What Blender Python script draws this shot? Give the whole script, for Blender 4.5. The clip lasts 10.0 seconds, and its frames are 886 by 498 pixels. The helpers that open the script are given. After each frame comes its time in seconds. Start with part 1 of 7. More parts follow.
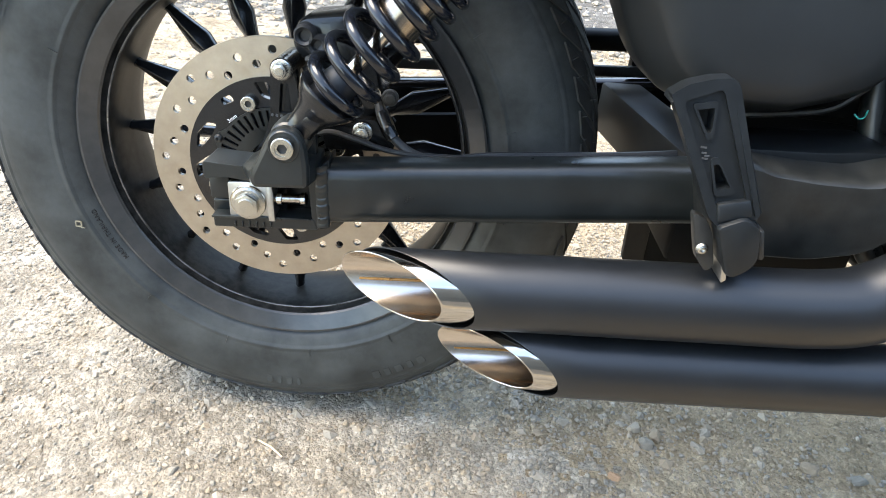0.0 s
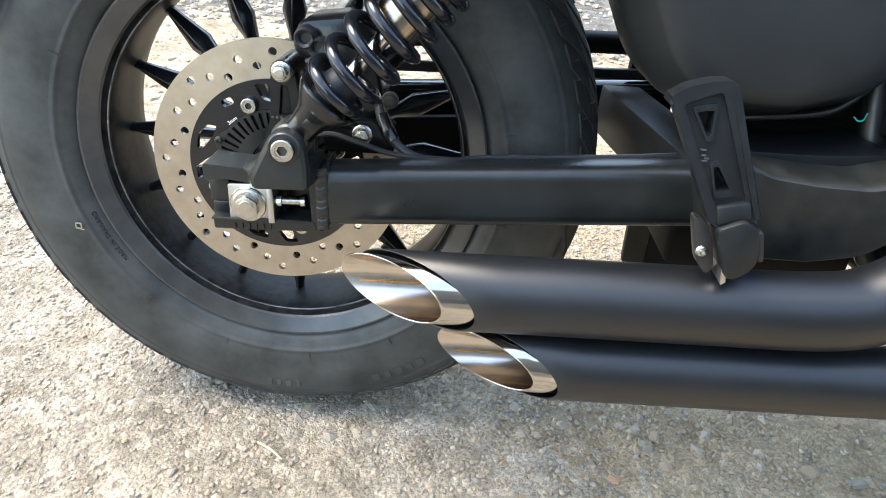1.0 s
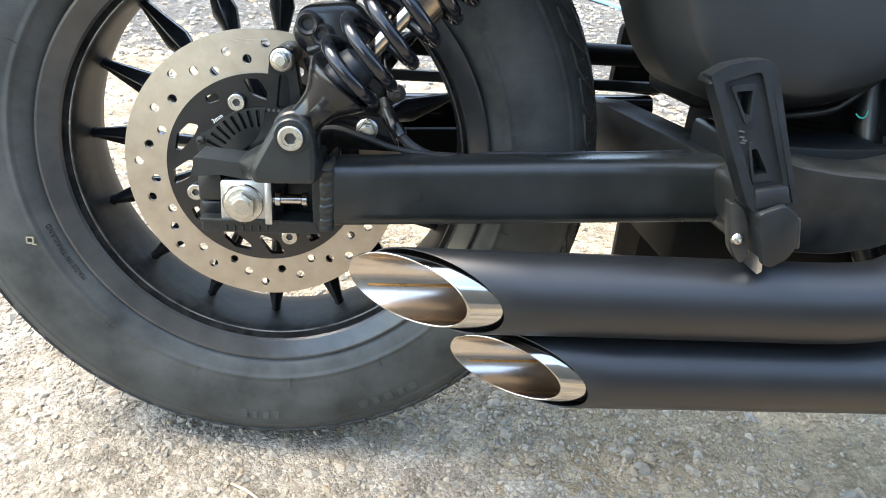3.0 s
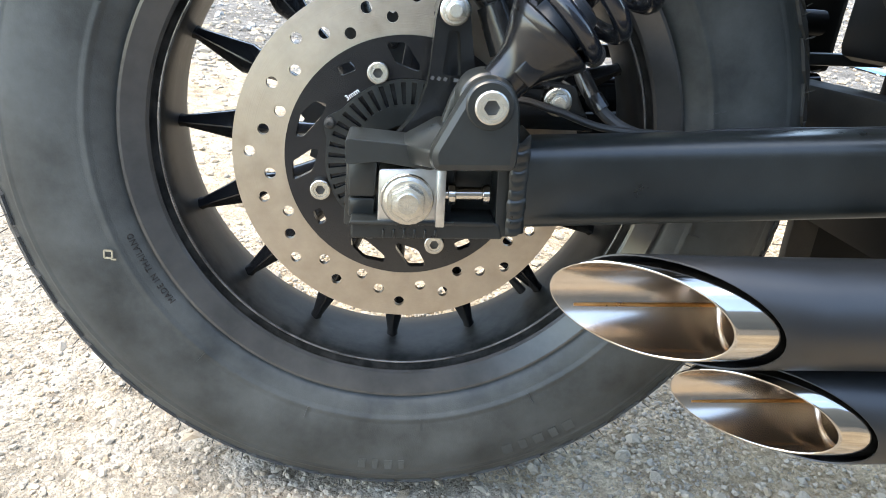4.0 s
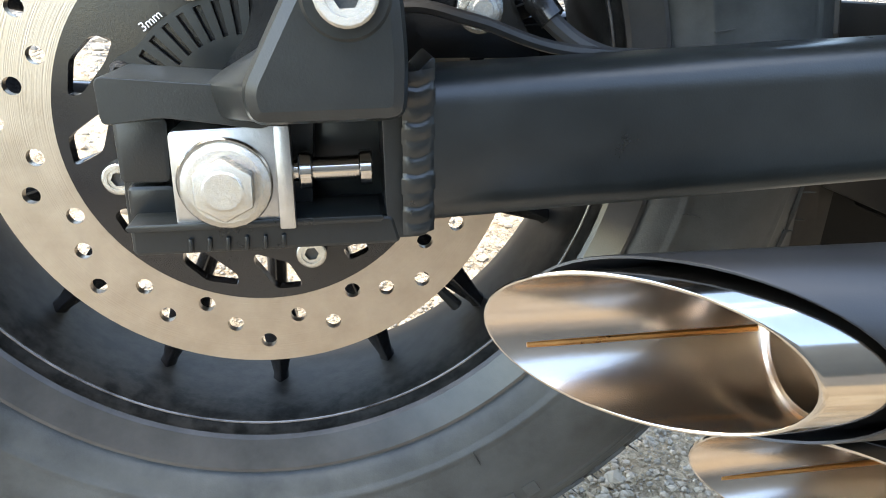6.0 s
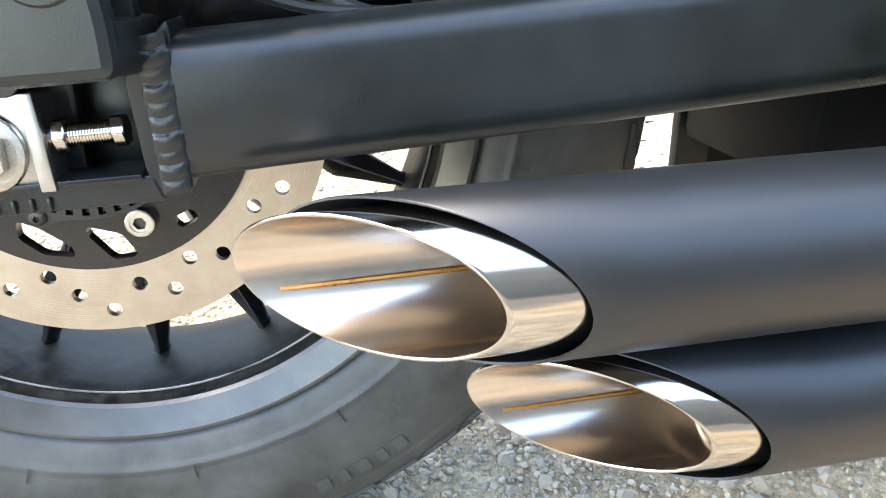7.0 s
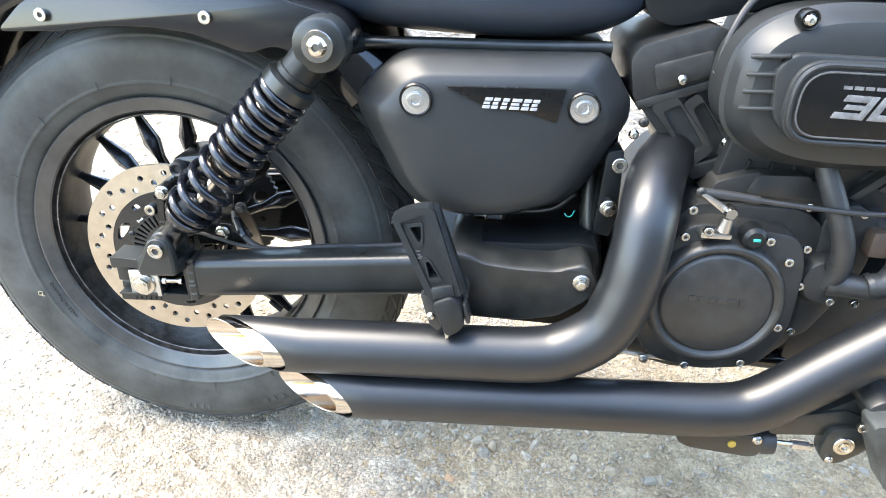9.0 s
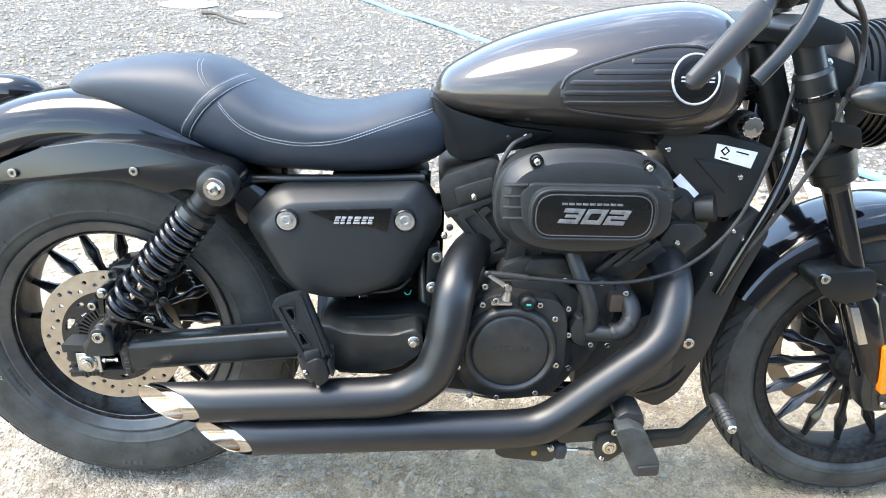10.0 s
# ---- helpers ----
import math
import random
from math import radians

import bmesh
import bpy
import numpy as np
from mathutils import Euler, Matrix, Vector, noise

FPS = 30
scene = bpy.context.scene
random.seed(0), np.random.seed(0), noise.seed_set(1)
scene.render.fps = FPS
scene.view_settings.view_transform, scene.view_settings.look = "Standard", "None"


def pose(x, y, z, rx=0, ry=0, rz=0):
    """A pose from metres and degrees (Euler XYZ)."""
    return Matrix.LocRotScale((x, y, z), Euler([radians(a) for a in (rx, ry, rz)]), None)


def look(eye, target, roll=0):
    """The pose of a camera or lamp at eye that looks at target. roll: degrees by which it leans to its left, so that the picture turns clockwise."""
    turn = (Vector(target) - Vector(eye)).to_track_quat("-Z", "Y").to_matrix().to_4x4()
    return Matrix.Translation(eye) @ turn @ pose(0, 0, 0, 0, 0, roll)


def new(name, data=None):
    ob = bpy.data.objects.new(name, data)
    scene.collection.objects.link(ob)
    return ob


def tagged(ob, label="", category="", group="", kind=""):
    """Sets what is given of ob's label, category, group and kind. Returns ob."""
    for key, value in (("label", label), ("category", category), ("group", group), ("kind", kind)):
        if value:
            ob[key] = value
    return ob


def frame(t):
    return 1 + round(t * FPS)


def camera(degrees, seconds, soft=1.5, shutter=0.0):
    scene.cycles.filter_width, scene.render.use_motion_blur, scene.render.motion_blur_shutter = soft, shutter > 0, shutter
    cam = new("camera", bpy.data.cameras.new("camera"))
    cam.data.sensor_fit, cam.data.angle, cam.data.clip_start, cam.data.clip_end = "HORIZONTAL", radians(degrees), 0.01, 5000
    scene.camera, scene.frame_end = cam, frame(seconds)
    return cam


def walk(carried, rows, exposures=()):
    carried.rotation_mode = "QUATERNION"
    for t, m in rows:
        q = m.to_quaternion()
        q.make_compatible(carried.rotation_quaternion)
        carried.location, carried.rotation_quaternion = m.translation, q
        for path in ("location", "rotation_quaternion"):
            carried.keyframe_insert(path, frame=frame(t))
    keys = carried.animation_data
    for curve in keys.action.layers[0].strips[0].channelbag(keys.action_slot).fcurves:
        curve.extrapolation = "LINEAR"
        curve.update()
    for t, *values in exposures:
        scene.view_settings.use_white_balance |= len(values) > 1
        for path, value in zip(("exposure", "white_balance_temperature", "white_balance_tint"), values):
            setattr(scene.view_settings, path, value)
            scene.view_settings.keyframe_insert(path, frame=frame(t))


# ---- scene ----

# ------------------------------------------------------------------ camera
cam = camera(65.2, 10.0, soft=1.0)
LEAN = pose(0, 0, 0, -6.3, 0, 0)  # the motorcycle rests on its side stand; its own frame leans by this
PATH = [
    (0, (0.1837, -0.7115, 0.6032), (0.1781, 0.1782, 0.1467), 6.23),
    (0.5, (0.1842, -0.7140, 0.5987), (0.1766, 0.1776, 0.1461), 6.46),
    (1, (0.1839, -0.7119, 0.6030), (0.1779, 0.1795, 0.1497), 6.28),
    (1.5, (0.1830, -0.7099, 0.6053), (0.1741, 0.1863, 0.1618), 6.07),
    (2, (0.1849, -0.7074, 0.6060), (0.1782, 0.1880, 0.1609), 5.98),
    (2.2, (0.1803, -0.7062, 0.5978), (0.1845, 0.1885, 0.1511), 5.84),
    (3.3, (0.0656, -0.6801, 0.5136), (0.1845, 0.2492, 0.1639), 8.05),
    (3.5, (0.0341, -0.6375, 0.5075), (0.1458, 0.2875, 0.1444), 7.37),
    (4, (-0.0158, -0.5556, 0.4629), (0.0783, 0.3751, 0.1095), 6.82),
    (4.5, (-0.0278, -0.4919, 0.4210), (0.0952, 0.4245, 0.0400), 6.29),
    (5, (-0.0151, -0.4388, 0.3918), (0.1210, 0.4795, 0.0199), 6.65),
    (5.2, (-0.0106, -0.4218, 0.3919), (0.1472, 0.4964, 0.0287), 5.29),
    (6.3, (0.0723, -0.3849, 0.4115), (0.2335, 0.5368, 0.0587), 3.89),
    (6.5, (0.0987, -0.3989, 0.4087), (0.2746, 0.5237, 0.0653), 2.26),
    (7, (0.1305, -0.4213, 0.4042), (0.2819, 0.4932, 0.0291), 1.23),
    (7.5, (0.1607, -0.4662, 0.4165), (0.2787, 0.4476, 0.0279), 1.90),
    (8, (0.2067, -0.5400, 0.4891), (0.3138, 0.3861, 0.1272), 3.66),
    (8.2, (0.2464, -0.5918, 0.5476), (0.3159, 0.3315, 0.1697), 3.78),
    (8.5, (0.3009, -0.6994, 0.6383), (0.3134, 0.2222, 0.2504), 4.70),
    (8.8, (0.3901, -0.8365, 0.7531), (0.3617, 0.0645, 0.3203), 4.40),
    (9, (0.4332, -0.8979, 0.7979), (0.3791, -0.0020, 0.3571), 3.73),
    (9.2, (0.4909, -0.9518, 0.8617), (0.4175, -0.0538, 0.4278), 3.10),
    (9.5, (0.5838, -1.0185, 0.9413), (0.4991, -0.1126, 0.5264), 1.89),
    (9.6, (0.5880, -1.0348, 0.9487), (0.5143, -0.1258, 0.5386), 1.89),
    (9.8, (0.5895, -1.1245, 0.9427), (0.5734, -0.1928, 0.5798), 2.39),
    (10, (0.5651, -1.1922, 0.9526), (0.5928, -0.2538, 0.6082), 2.67),
]
walk(cam, [(t, LEAN @ look(eye, target, roll)) for t, eye, target, roll in PATH],
     [(0.0, 2.66, 7200, 9), (2.0, 2.68, 7200, 9), (3.5, 2.88, 7200, 9), (4.5, 2.86, 7300, 10), (5.2, 2.83, 7250, 10), (6.4, 3.18, 7250, 10), (7.2, 3.47, 7200, 10), (8.0, 3.45, 7100, 10), (8.5, 3.55, 7000, 9), (9.2, 3.36, 7000, 9), (10.0, 2.87, 6850, 8)])

# ------------------------------------------------------------------ light
world = bpy.data.worlds.new("sky")
scene.world = world
world.use_nodes = True
SUN_EL, SUN_AZ = radians(60), radians(272)  # azimuth from +y towards +x
wn = world.node_tree
sky = wn.nodes.new("ShaderNodeTexSky")
sky.sky_type, sky.sun_disc = "NISHITA", False
sky.sun_elevation, sky.sun_rotation = SUN_EL, SUN_AZ
sky.air_density, sky.dust_density, sky.ozone_density = 1.2, 0.9, 1.6
bgn = wn.nodes["Background"]
# thin bright cloud drawn over the blue, everywhere alike
co = wn.nodes.new("ShaderNodeTexCoord")
stretch = wn.nodes.new("ShaderNodeMapping")
stretch.inputs["Scale"].default_value = (1.0, 1.0, 2.6)
wn.links.new(co.outputs["Generated"], stretch.inputs["Vector"])
cloud = wn.nodes.new("ShaderNodeTexNoise")
cloud.inputs["Scale"].default_value, cloud.inputs["Detail"].default_value, cloud.inputs["Roughness"].default_value = 2.4, 7.0, 0.55
wn.links.new(stretch.outputs[0], cloud.inputs["Vector"])
cover_ramp = wn.nodes.new("ShaderNodeValToRGB")
cover_ramp.color_ramp.elements[0].position, cover_ramp.color_ramp.elements[1].position = 0.57, 0.72
wn.links.new(cloud.outputs["Fac"], cover_ramp.inputs["Fac"])
veil = wn.nodes.new("ShaderNodeMixRGB")
veil.inputs[2].default_value = (7.0, 7.8, 9.2, 1)
wn.links.new(cover_ramp.outputs["Color"], veil.inputs[0])
wn.links.new(sky.outputs[0], veil.inputs[1])
wn.links.new(veil.outputs[0], bgn.inputs[0])
bgn.inputs[1].default_value = 0.15
sun = new("sun", bpy.data.lights.new("sun", "SUN"))
sun.data.energy, sun.data.angle, sun.data.color = 1.10, radians(38.0), (1.0, 0.92, 0.80)
sun_dir = Vector((math.sin(SUN_AZ) * math.cos(SUN_EL), math.cos(SUN_AZ) * math.cos(SUN_EL), math.sin(SUN_EL)))
sun.matrix_world = look(sun_dir * 20, (0, 0, 0))

import itertools

# ------------------------------------------------------------------ materials
def material(name, color, rough=0.5, metal=0.0, color2=None, scale=40.0, spread=0.5, bump=0.0, bump_scale=300.0,
             coat=0.0, rough_var=0.1, spec=0.5):
    m = bpy.data.materials.new(name)
    m.use_nodes = True
    n, l = m.node_tree.nodes, m.node_tree.links
    p = n["Principled BSDF"]
    co = n.new("ShaderNodeTexCoord")
    big = n.new("ShaderNodeTexNoise")
    big.inputs["Scale"].default_value, big.inputs["Detail"].default_value = scale, 6.0
    big.inputs["Roughness"].default_value = 0.65
    l.new(co.outputs["Object"], big.inputs["Vector"])
    ramp = n.new("ShaderNodeValToRGB")
    ramp.color_ramp.elements[0].position, ramp.color_ramp.elements[1].position = 0.5 - spread / 2, 0.5 + spread / 2
    ramp.color_ramp.elements[0].color = (*color, 1)
    ramp.color_ramp.elements[1].color = (*(color2 or [c * 1.35 for c in color]), 1)
    l.new(big.outputs["Fac"], ramp.inputs["Fac"])
    l.new(ramp.outputs["Color"], p.inputs["Base Color"])
    fine = n.new("ShaderNodeTexNoise")
    fine.inputs["Scale"].default_value, fine.inputs["Detail"].default_value = bump_scale, 4.0
    l.new(co.outputs["Object"], fine.inputs["Vector"])
    rr = n.new("ShaderNodeMapRange")
    rr.inputs["To Min"].default_value, rr.inputs["To Max"].default_value = max(0.02, rough - rough_var), min(1.0, rough + rough_var)
    l.new(big.outputs["Fac"], rr.inputs["Value"])
    l.new(rr.outputs["Result"], p.inputs["Roughness"])
    if bump:
        b = n.new("ShaderNodeBump")
        b.inputs["Strength"].default_value, b.inputs["Distance"].default_value = 1.0, bump
        l.new(fine.outputs["Fac"], b.inputs["Height"])
        l.new(b.outputs["Normal"], p.inputs["Normal"])
    p.inputs["Metallic"].default_value = metal
    p.inputs["Coat Weight"].default_value = coat
    p.inputs["Coat Roughness"].default_value = 0.04
    p.inputs["Specular IOR Level"].default_value = spec
    return m


M_PIPE = material("satin black heat paint", (0.0042, 0.0050, 0.0062), 0.39, 0, (0.0080, 0.0096, 0.0114), 9, 0.5, 0.00003, 1500, spec=0.58, rough_var=0.07)
M_MATTE = material("matte black moulded plastic", (0.0052, 0.0063, 0.0068), 0.40, 0, (0.0088, 0.0104, 0.0110), 30, 0.6, 0.00005, 2200, rough_var=0.07, spec=0.30)
# darker copy of the black plastic; shade under the bike is put into its colour
M_DEEP = material("shade-darkened black plastic", (0.0030, 0.0033, 0.0033), 0.60, 0, (0.0070, 0.0070, 0.0065), 25, 0.5, 0.00005, 1500, spec=0.15)
M_PAINT = material("matte black powder coat", (0.0065, 0.0077, 0.0076), 0.31, 0, (0.0172, 0.0201, 0.0198), 16, 0.36, 0.00006, 1200, rough_var=0.12, spec=0.48)
M_GLOSS = material("gloss black paint", (0.0035, 0.0038, 0.0046), 0.09, 0, (0.005, 0.0054, 0.0065), 20, 0.5, rough_var=0.03, spec=0.5)
# lighter tone of the moulded plastic, for the large covers
M_COVER = material("lighter black moulded plastic", (0.0125, 0.0140, 0.0145), 0.44, 0, (0.0185, 0.0205, 0.0210), 30, 0.6, 0.00005, 2200, rough_var=0.07, spec=0.42)
M_CAST = material("black cast aluminium", (0.010, 0.0108, 0.0108), 0.40, 0.0, (0.027, 0.0275, 0.0265), 50, 0.5, 0.00020, 900, rough_var=0.12, spec=0.5)
M_CALIPER = material("gloss black caliper enamel", (0.0045, 0.0052, 0.0058), 0.20, 0, (0.012, 0.0125, 0.0125), 45, 0.4, 0.00008, 700, rough_var=0.08, spec=0.5)
M_RUBBER = material("dusty tyre rubber", (0.0128, 0.0155, 0.0157), 0.46, 0, (0.060, 0.0655, 0.0635), 15, 0.40, 0.00014, 900, rough_var=0.16, spec=0.40)
M_TREAD = material("worn tread rubber", (0.018, 0.019, 0.0185), 0.75, 0, (0.046, 0.045, 0.041), 60, 0.5, 0.0003, 500)
M_HOSE = material("black rubber hose", (0.015, 0.015, 0.015), 0.5, 0, (0.03, 0.03, 0.03), 60, 0.5)
M_RIM = material("dusty black wheel enamel", (0.0055, 0.0062, 0.0062), 0.46, 0, (0.024, 0.0245, 0.0235), 75, 0.22, 0.00010, 900, rough_var=0.14, spec=0.14)
M_RING = material("scuffed grey rim band and shaded socket floor", (0.030, 0.0312, 0.0322), 0.19, 0.30, (0.078, 0.078, 0.075), 16, 0.55, 0.00005, 900, rough_var=0.08, spec=0.6)
M_DUSTBLACK = material("dusty black cast alloy", (0.006, 0.007, 0.0072), 0.38, 0, (0.026, 0.027, 0.025), 34, 0.42, 0.00010, 900, rough_var=0.14, spec=0.36)
M_LIP = material("worn rim edge", (0.03, 0.03, 0.03), 0.25, 0.6, (0.26, 0.255, 0.245), 22, 0.3, rough_var=0.1)
M_STRUT = material("semi-gloss black enamel", (0.0040, 0.0046, 0.0058), 0.22, 0, (0.006, 0.0068, 0.0082), 20, 0.5, rough_var=0.03, spec=0.5)
M_DUSTY = material("dusty black steel", (0.007, 0.007, 0.007), 0.55, 0, (0.030, 0.026, 0.021), 30, 0.45, 0.0001, 600, spec=0.3)
M_SPOKE = material("gloss black spoke enamel", (0.006, 0.006, 0.007), 0.2, 0, (0.012, 0.012, 0.012), 40, 0.5, 0.00003, 700, spec=0.5)
M_STEEL = material("zinc plated steel", (0.40, 0.39, 0.36), 0.17, 1.0, (0.56, 0.54, 0.49), 160, 0.5, 0.0001, 500, rough_var=0.07)
M_ALU = material("brushed aluminium", (0.40, 0.40, 0.39), 0.36, 1.0, (0.52, 0.515, 0.50), 150, 0.5, 0.0001, 700)
M_CHROME = material("polished stainless steel", (0.46, 0.43, 0.39), 0.12, 1.0, (0.54, 0.51, 0.465), 30, 0.5, rough_var=0.05)
M_BORE = material("heat tinted steel bore", (0.50, 0.437, 0.375), 0.22, 1.0, (0.60, 0.535, 0.47), 40, 0.8, 0.00003, 500, rough_var=0.04)
M_TINT = material("straw coloured weld seam", (0.62, 0.28, 0.09), 0.3, 1.0, (0.75, 0.4, 0.14), 90, 0.5)
M_SPRING = material("gloss blue-black spring enamel", (0.004, 0.0055, 0.008), 0.2, 0, (0.008, 0.010, 0.015), 40, 0.5, coat=0.3, spec=0.4)
M_RESERVOIR = material("iridescent anodised body", (0.22, 0.23, 0.21), 0.22, 1.0, (0.34, 0.27, 0.22), 18, 0.5)
# the blue of reflected sky is put into this base colour
M_VINYL = material("sky-tinted charcoal vinyl", (0.0125, 0.0190, 0.0290), 0.52, 0, (0.0195, 0.0285, 0.0415), 30, 0.6, 0.00010, 1400, spec=0.46)
M_PEG = material("worn black peg rubber", (0.0055, 0.0068, 0.0078), 0.42, 0, (0.011, 0.0132, 0.0145), 60, 0.5, 0.00006, 1200, spec=0.34)
M_STITCH = material("pale grey thread", (0.30, 0.32, 0.35), 0.8)
M_SATIN = material("bright satin chrome screw", (0.62, 0.62, 0.61), 0.24, 1.0, (0.74, 0.74, 0.73), 200, 0.5, rough_var=0.08)
M_PANEL = material("brown-black knee panel plastic", (0.0085, 0.0080, 0.0078), 0.36, 0, (0.013, 0.0122, 0.0118), 30, 0.5, 0.00005, 1500)
M_FADED = material("faded yellow paint", (0.36, 0.32, 0.22), 0.8, 0, (0.2, 0.18, 0.13), 300, 0.5)
M_BADGE = material("gloss black badge", (0.004, 0.0042, 0.0042), 0.26, 0, (0.006, 0.006, 0.006), 40, 0.5, spec=0.3)
M_LETTER = material("silver lettering", (0.42, 0.43, 0.44), 0.4, 0.5)
M_DIGIT = material("worn grey print", (0.11, 0.114, 0.117), 0.4, 0.4, (0.26, 0.265, 0.27), 120, 0.4)
M_RELIEF = material("worn raised lettering", (0.05, 0.05, 0.05), 0.55, 0.1)
M_ORANGE = material("amber reflector lens", (0.85, 0.20, 0.01), 0.25, 0, (0.9, 0.26, 0.02), 200, 0.5)
M_RED = material("red tail lens", (0.35, 0.01, 0.01), 0.2)
M_WHITE = material("white sticker paper", (0.78, 0.78, 0.76), 0.6)
M_GREEN = material("green wire sheath", (0.02, 0.30, 0.24), 0.5)
M_YELLOW = material("dull yellow print", (0.26, 0.18, 0.03), 0.5)
M_BLUE = material("faded blue woven sheet", (0.10, 0.24, 0.47), 0.7, 0, (0.18, 0.34, 0.58), 9, 0.6)
M_TWIG = material("grey dry bark", (0.06, 0.05, 0.04), 0.9)
M_STRAW = material("dry straw", (0.48, 0.40, 0.28), 0.9)


def tank_paint():
    m = material("bronze grey metallic paint", (0.0215, 0.0182, 0.0162), 0.38, 0.12, (0.0300, 0.0252, 0.0224), 15, 0.5, coat=1.0, rough_var=0.04)
    m.node_tree.nodes["Principled BSDF"].inputs["Coat IOR"].default_value = 1.45
    m.node_tree.nodes["Principled BSDF"].inputs["Specular IOR Level"].default_value = 0.25
    return m


M_TANK = tank_paint()


def disc_steel():
    """Steel ground in rings round the wheel's axle."""
    m = material("ground brake steel", (0.35, 0.30, 0.245), 0.38, 1.0, (0.45, 0.39, 0.32), 60, 0.5)
    n, l = m.node_tree.nodes, m.node_tree.links
    p = n["Principled BSDF"]
    co = n.new("ShaderNodeTexCoord")
    ln = n.new("ShaderNodeVectorMath")
    ln.operation = "LENGTH"
    mul = n.new("ShaderNodeVectorMath")
    mul.operation = "MULTIPLY"
    mul.inputs[1].default_value = (1, 0, 1)
    l.new(co.outputs["Object"], mul.inputs[0])
    l.new(mul.outputs[0], ln.inputs[0])
    ns = n.new("ShaderNodeTexNoise")
    ns.noise_dimensions = "1D"
    ns.inputs["Scale"].default_value, ns.inputs["Detail"].default_value = 1400, 3
    l.new(ln.outputs["Value"], ns.inputs["W"])
    b = n.new("ShaderNodeBump")
    b.inputs["Distance"].default_value = 0.00012
    l.new(ns.outputs["Fac"], b.inputs["Height"])
    l.new(b.outputs["Normal"], p.inputs["Normal"])
    return m


M_DISC = disc_steel()


# ------------------------------------------------------------------ mesh helpers
def part(name, bm, mat, parent, label="", sharp=32.0, at=None):
    """One mesh object from a bmesh, under a thing or a part."""
    me = bm
    if isinstance(bm, bmesh.types.BMesh):
        bmesh.ops.recalc_face_normals(bm, faces=bm.faces)
        me = bpy.data.meshes.new(name)
        bm.to_mesh(me)
        bm.free()
        me.polygons.foreach_set("use_smooth", [True] * len(me.polygons))
        me.set_sharp_from_angle(angle=radians(sharp))
        me.materials.append(mat)
    ob = new(name, me)
    ob.parent = parent
    if at is not None:
        ob.matrix_basis = at
    if label:
        tagged(ob, label)
    return ob


def smooth_path(pts, per=8):
    """Catmull-Rom through the points."""
    p = [Vector(q) for q in pts]
    p = [2 * p[0] - p[1]] + p + [2 * p[-1] - p[-2]]
    out = []
    for i in range(1, len(p) - 2):
        for k in range(per):
            t = k / per
            a, b, c, d = p[i - 1:i + 3]
            out.append(0.5 * ((2 * b) + (c - a) * t + (2 * a - 5 * b + 4 * c - d) * t * t + (3 * b - a - 3 * c + d) * t ** 3))
    return out + [p[-2]]


def tube(pts, r, segs=12, bm=None, cap=True, flat=1.0):
    """A swept tube; r a number or one radius for each point."""
    bm = bm or bmesh.new()
    pts = [Vector(q) for q in pts]
    n = len(pts)
    rad = r if hasattr(r, "__len__") else [r] * n
    tan = [(pts[min(i + 1, n - 1)] - pts[max(i - 1, 0)]).normalized() for i in range(n)]
    up = Vector((0, 1, 0)) if abs(tan[0].y) < 0.8 else Vector((0, 0, 1))
    nx = tan[0].cross(up).normalized()
    rings = []
    for i in range(n):
        nx = (nx - tan[i] * nx.dot(tan[i])).normalized()
        ny = tan[i].cross(nx)
        rings.append([bm.verts.new(pts[i] + rad[i] * (math.cos(a) * nx + flat * math.sin(a) * ny))
                      for a in (2 * math.pi * k / segs for k in range(segs))])
    skin(bm, rings, cap)
    return bm


def skin(bm, rings, cap=True, closed=False):
    m = len(rings[0])
    pairs = list(zip(rings[:-1], rings[1:])) + ([(rings[-1], rings[0])] if closed else [])
    for a, b in pairs:
        for k in range(m):
            bm.faces.new((a[k], a[(k + 1) % m], b[(k + 1) % m], b[k]))
    if cap and not closed:
        bm.faces.new(rings[0][::-1])
        bm.faces.new(rings[-1])


def loft(sections, cap=True):
    bm = bmesh.new()
    skin(bm, [[bm.verts.new(p) for p in s] for s in sections], cap)
    return bm


def lathe(profile, segs=64, centre=(0, 0, 0), bm=None, closed=False, a0=0.0, a1=360.0):
    """Turns (radius, y) round the axis along y through the centre."""
    bm = bm or bmesh.new()
    full = abs(a1 - a0) >= 359.9
    cx, cy, cz = centre
    steps = segs if full else segs + 1
    cols = []
    for k in range(steps):
        a = radians(a0 + (a1 - a0) * k / segs)
        cols.append([bm.verts.new((cx + r * math.cos(a), cy + y, cz + r * math.sin(a))) for r, y in profile])
    m = len(profile)
    for k in range(segs):
        p, q = cols[k], cols[(k + 1) % steps]
        for j in range(m if closed else m - 1):
            bm.faces.new((p[j], p[(j + 1) % m], q[(j + 1) % m], q[j]))
    if not full and closed:
        bm.faces.new(cols[0])
        bm.faces.new(cols[-1][::-1])
    bmesh.ops.remove_doubles(bm, verts=bm.verts, dist=1e-6)
    return bm


def soften(bm, width, segs=2, angle=28):
    """Rounds the hard edges."""
    bmesh.ops.recalc_face_normals(bm, faces=bm.faces)
    es = [e for e in bm.edges if len(e.link_faces) == 2 and e.calc_face_angle(0) > radians(angle)]
    if es and width:
        bmesh.ops.bevel(bm, geom=es, offset=width, segments=segs, profile=0.5, affect="EDGES", clamp_overlap=True)
    return bm


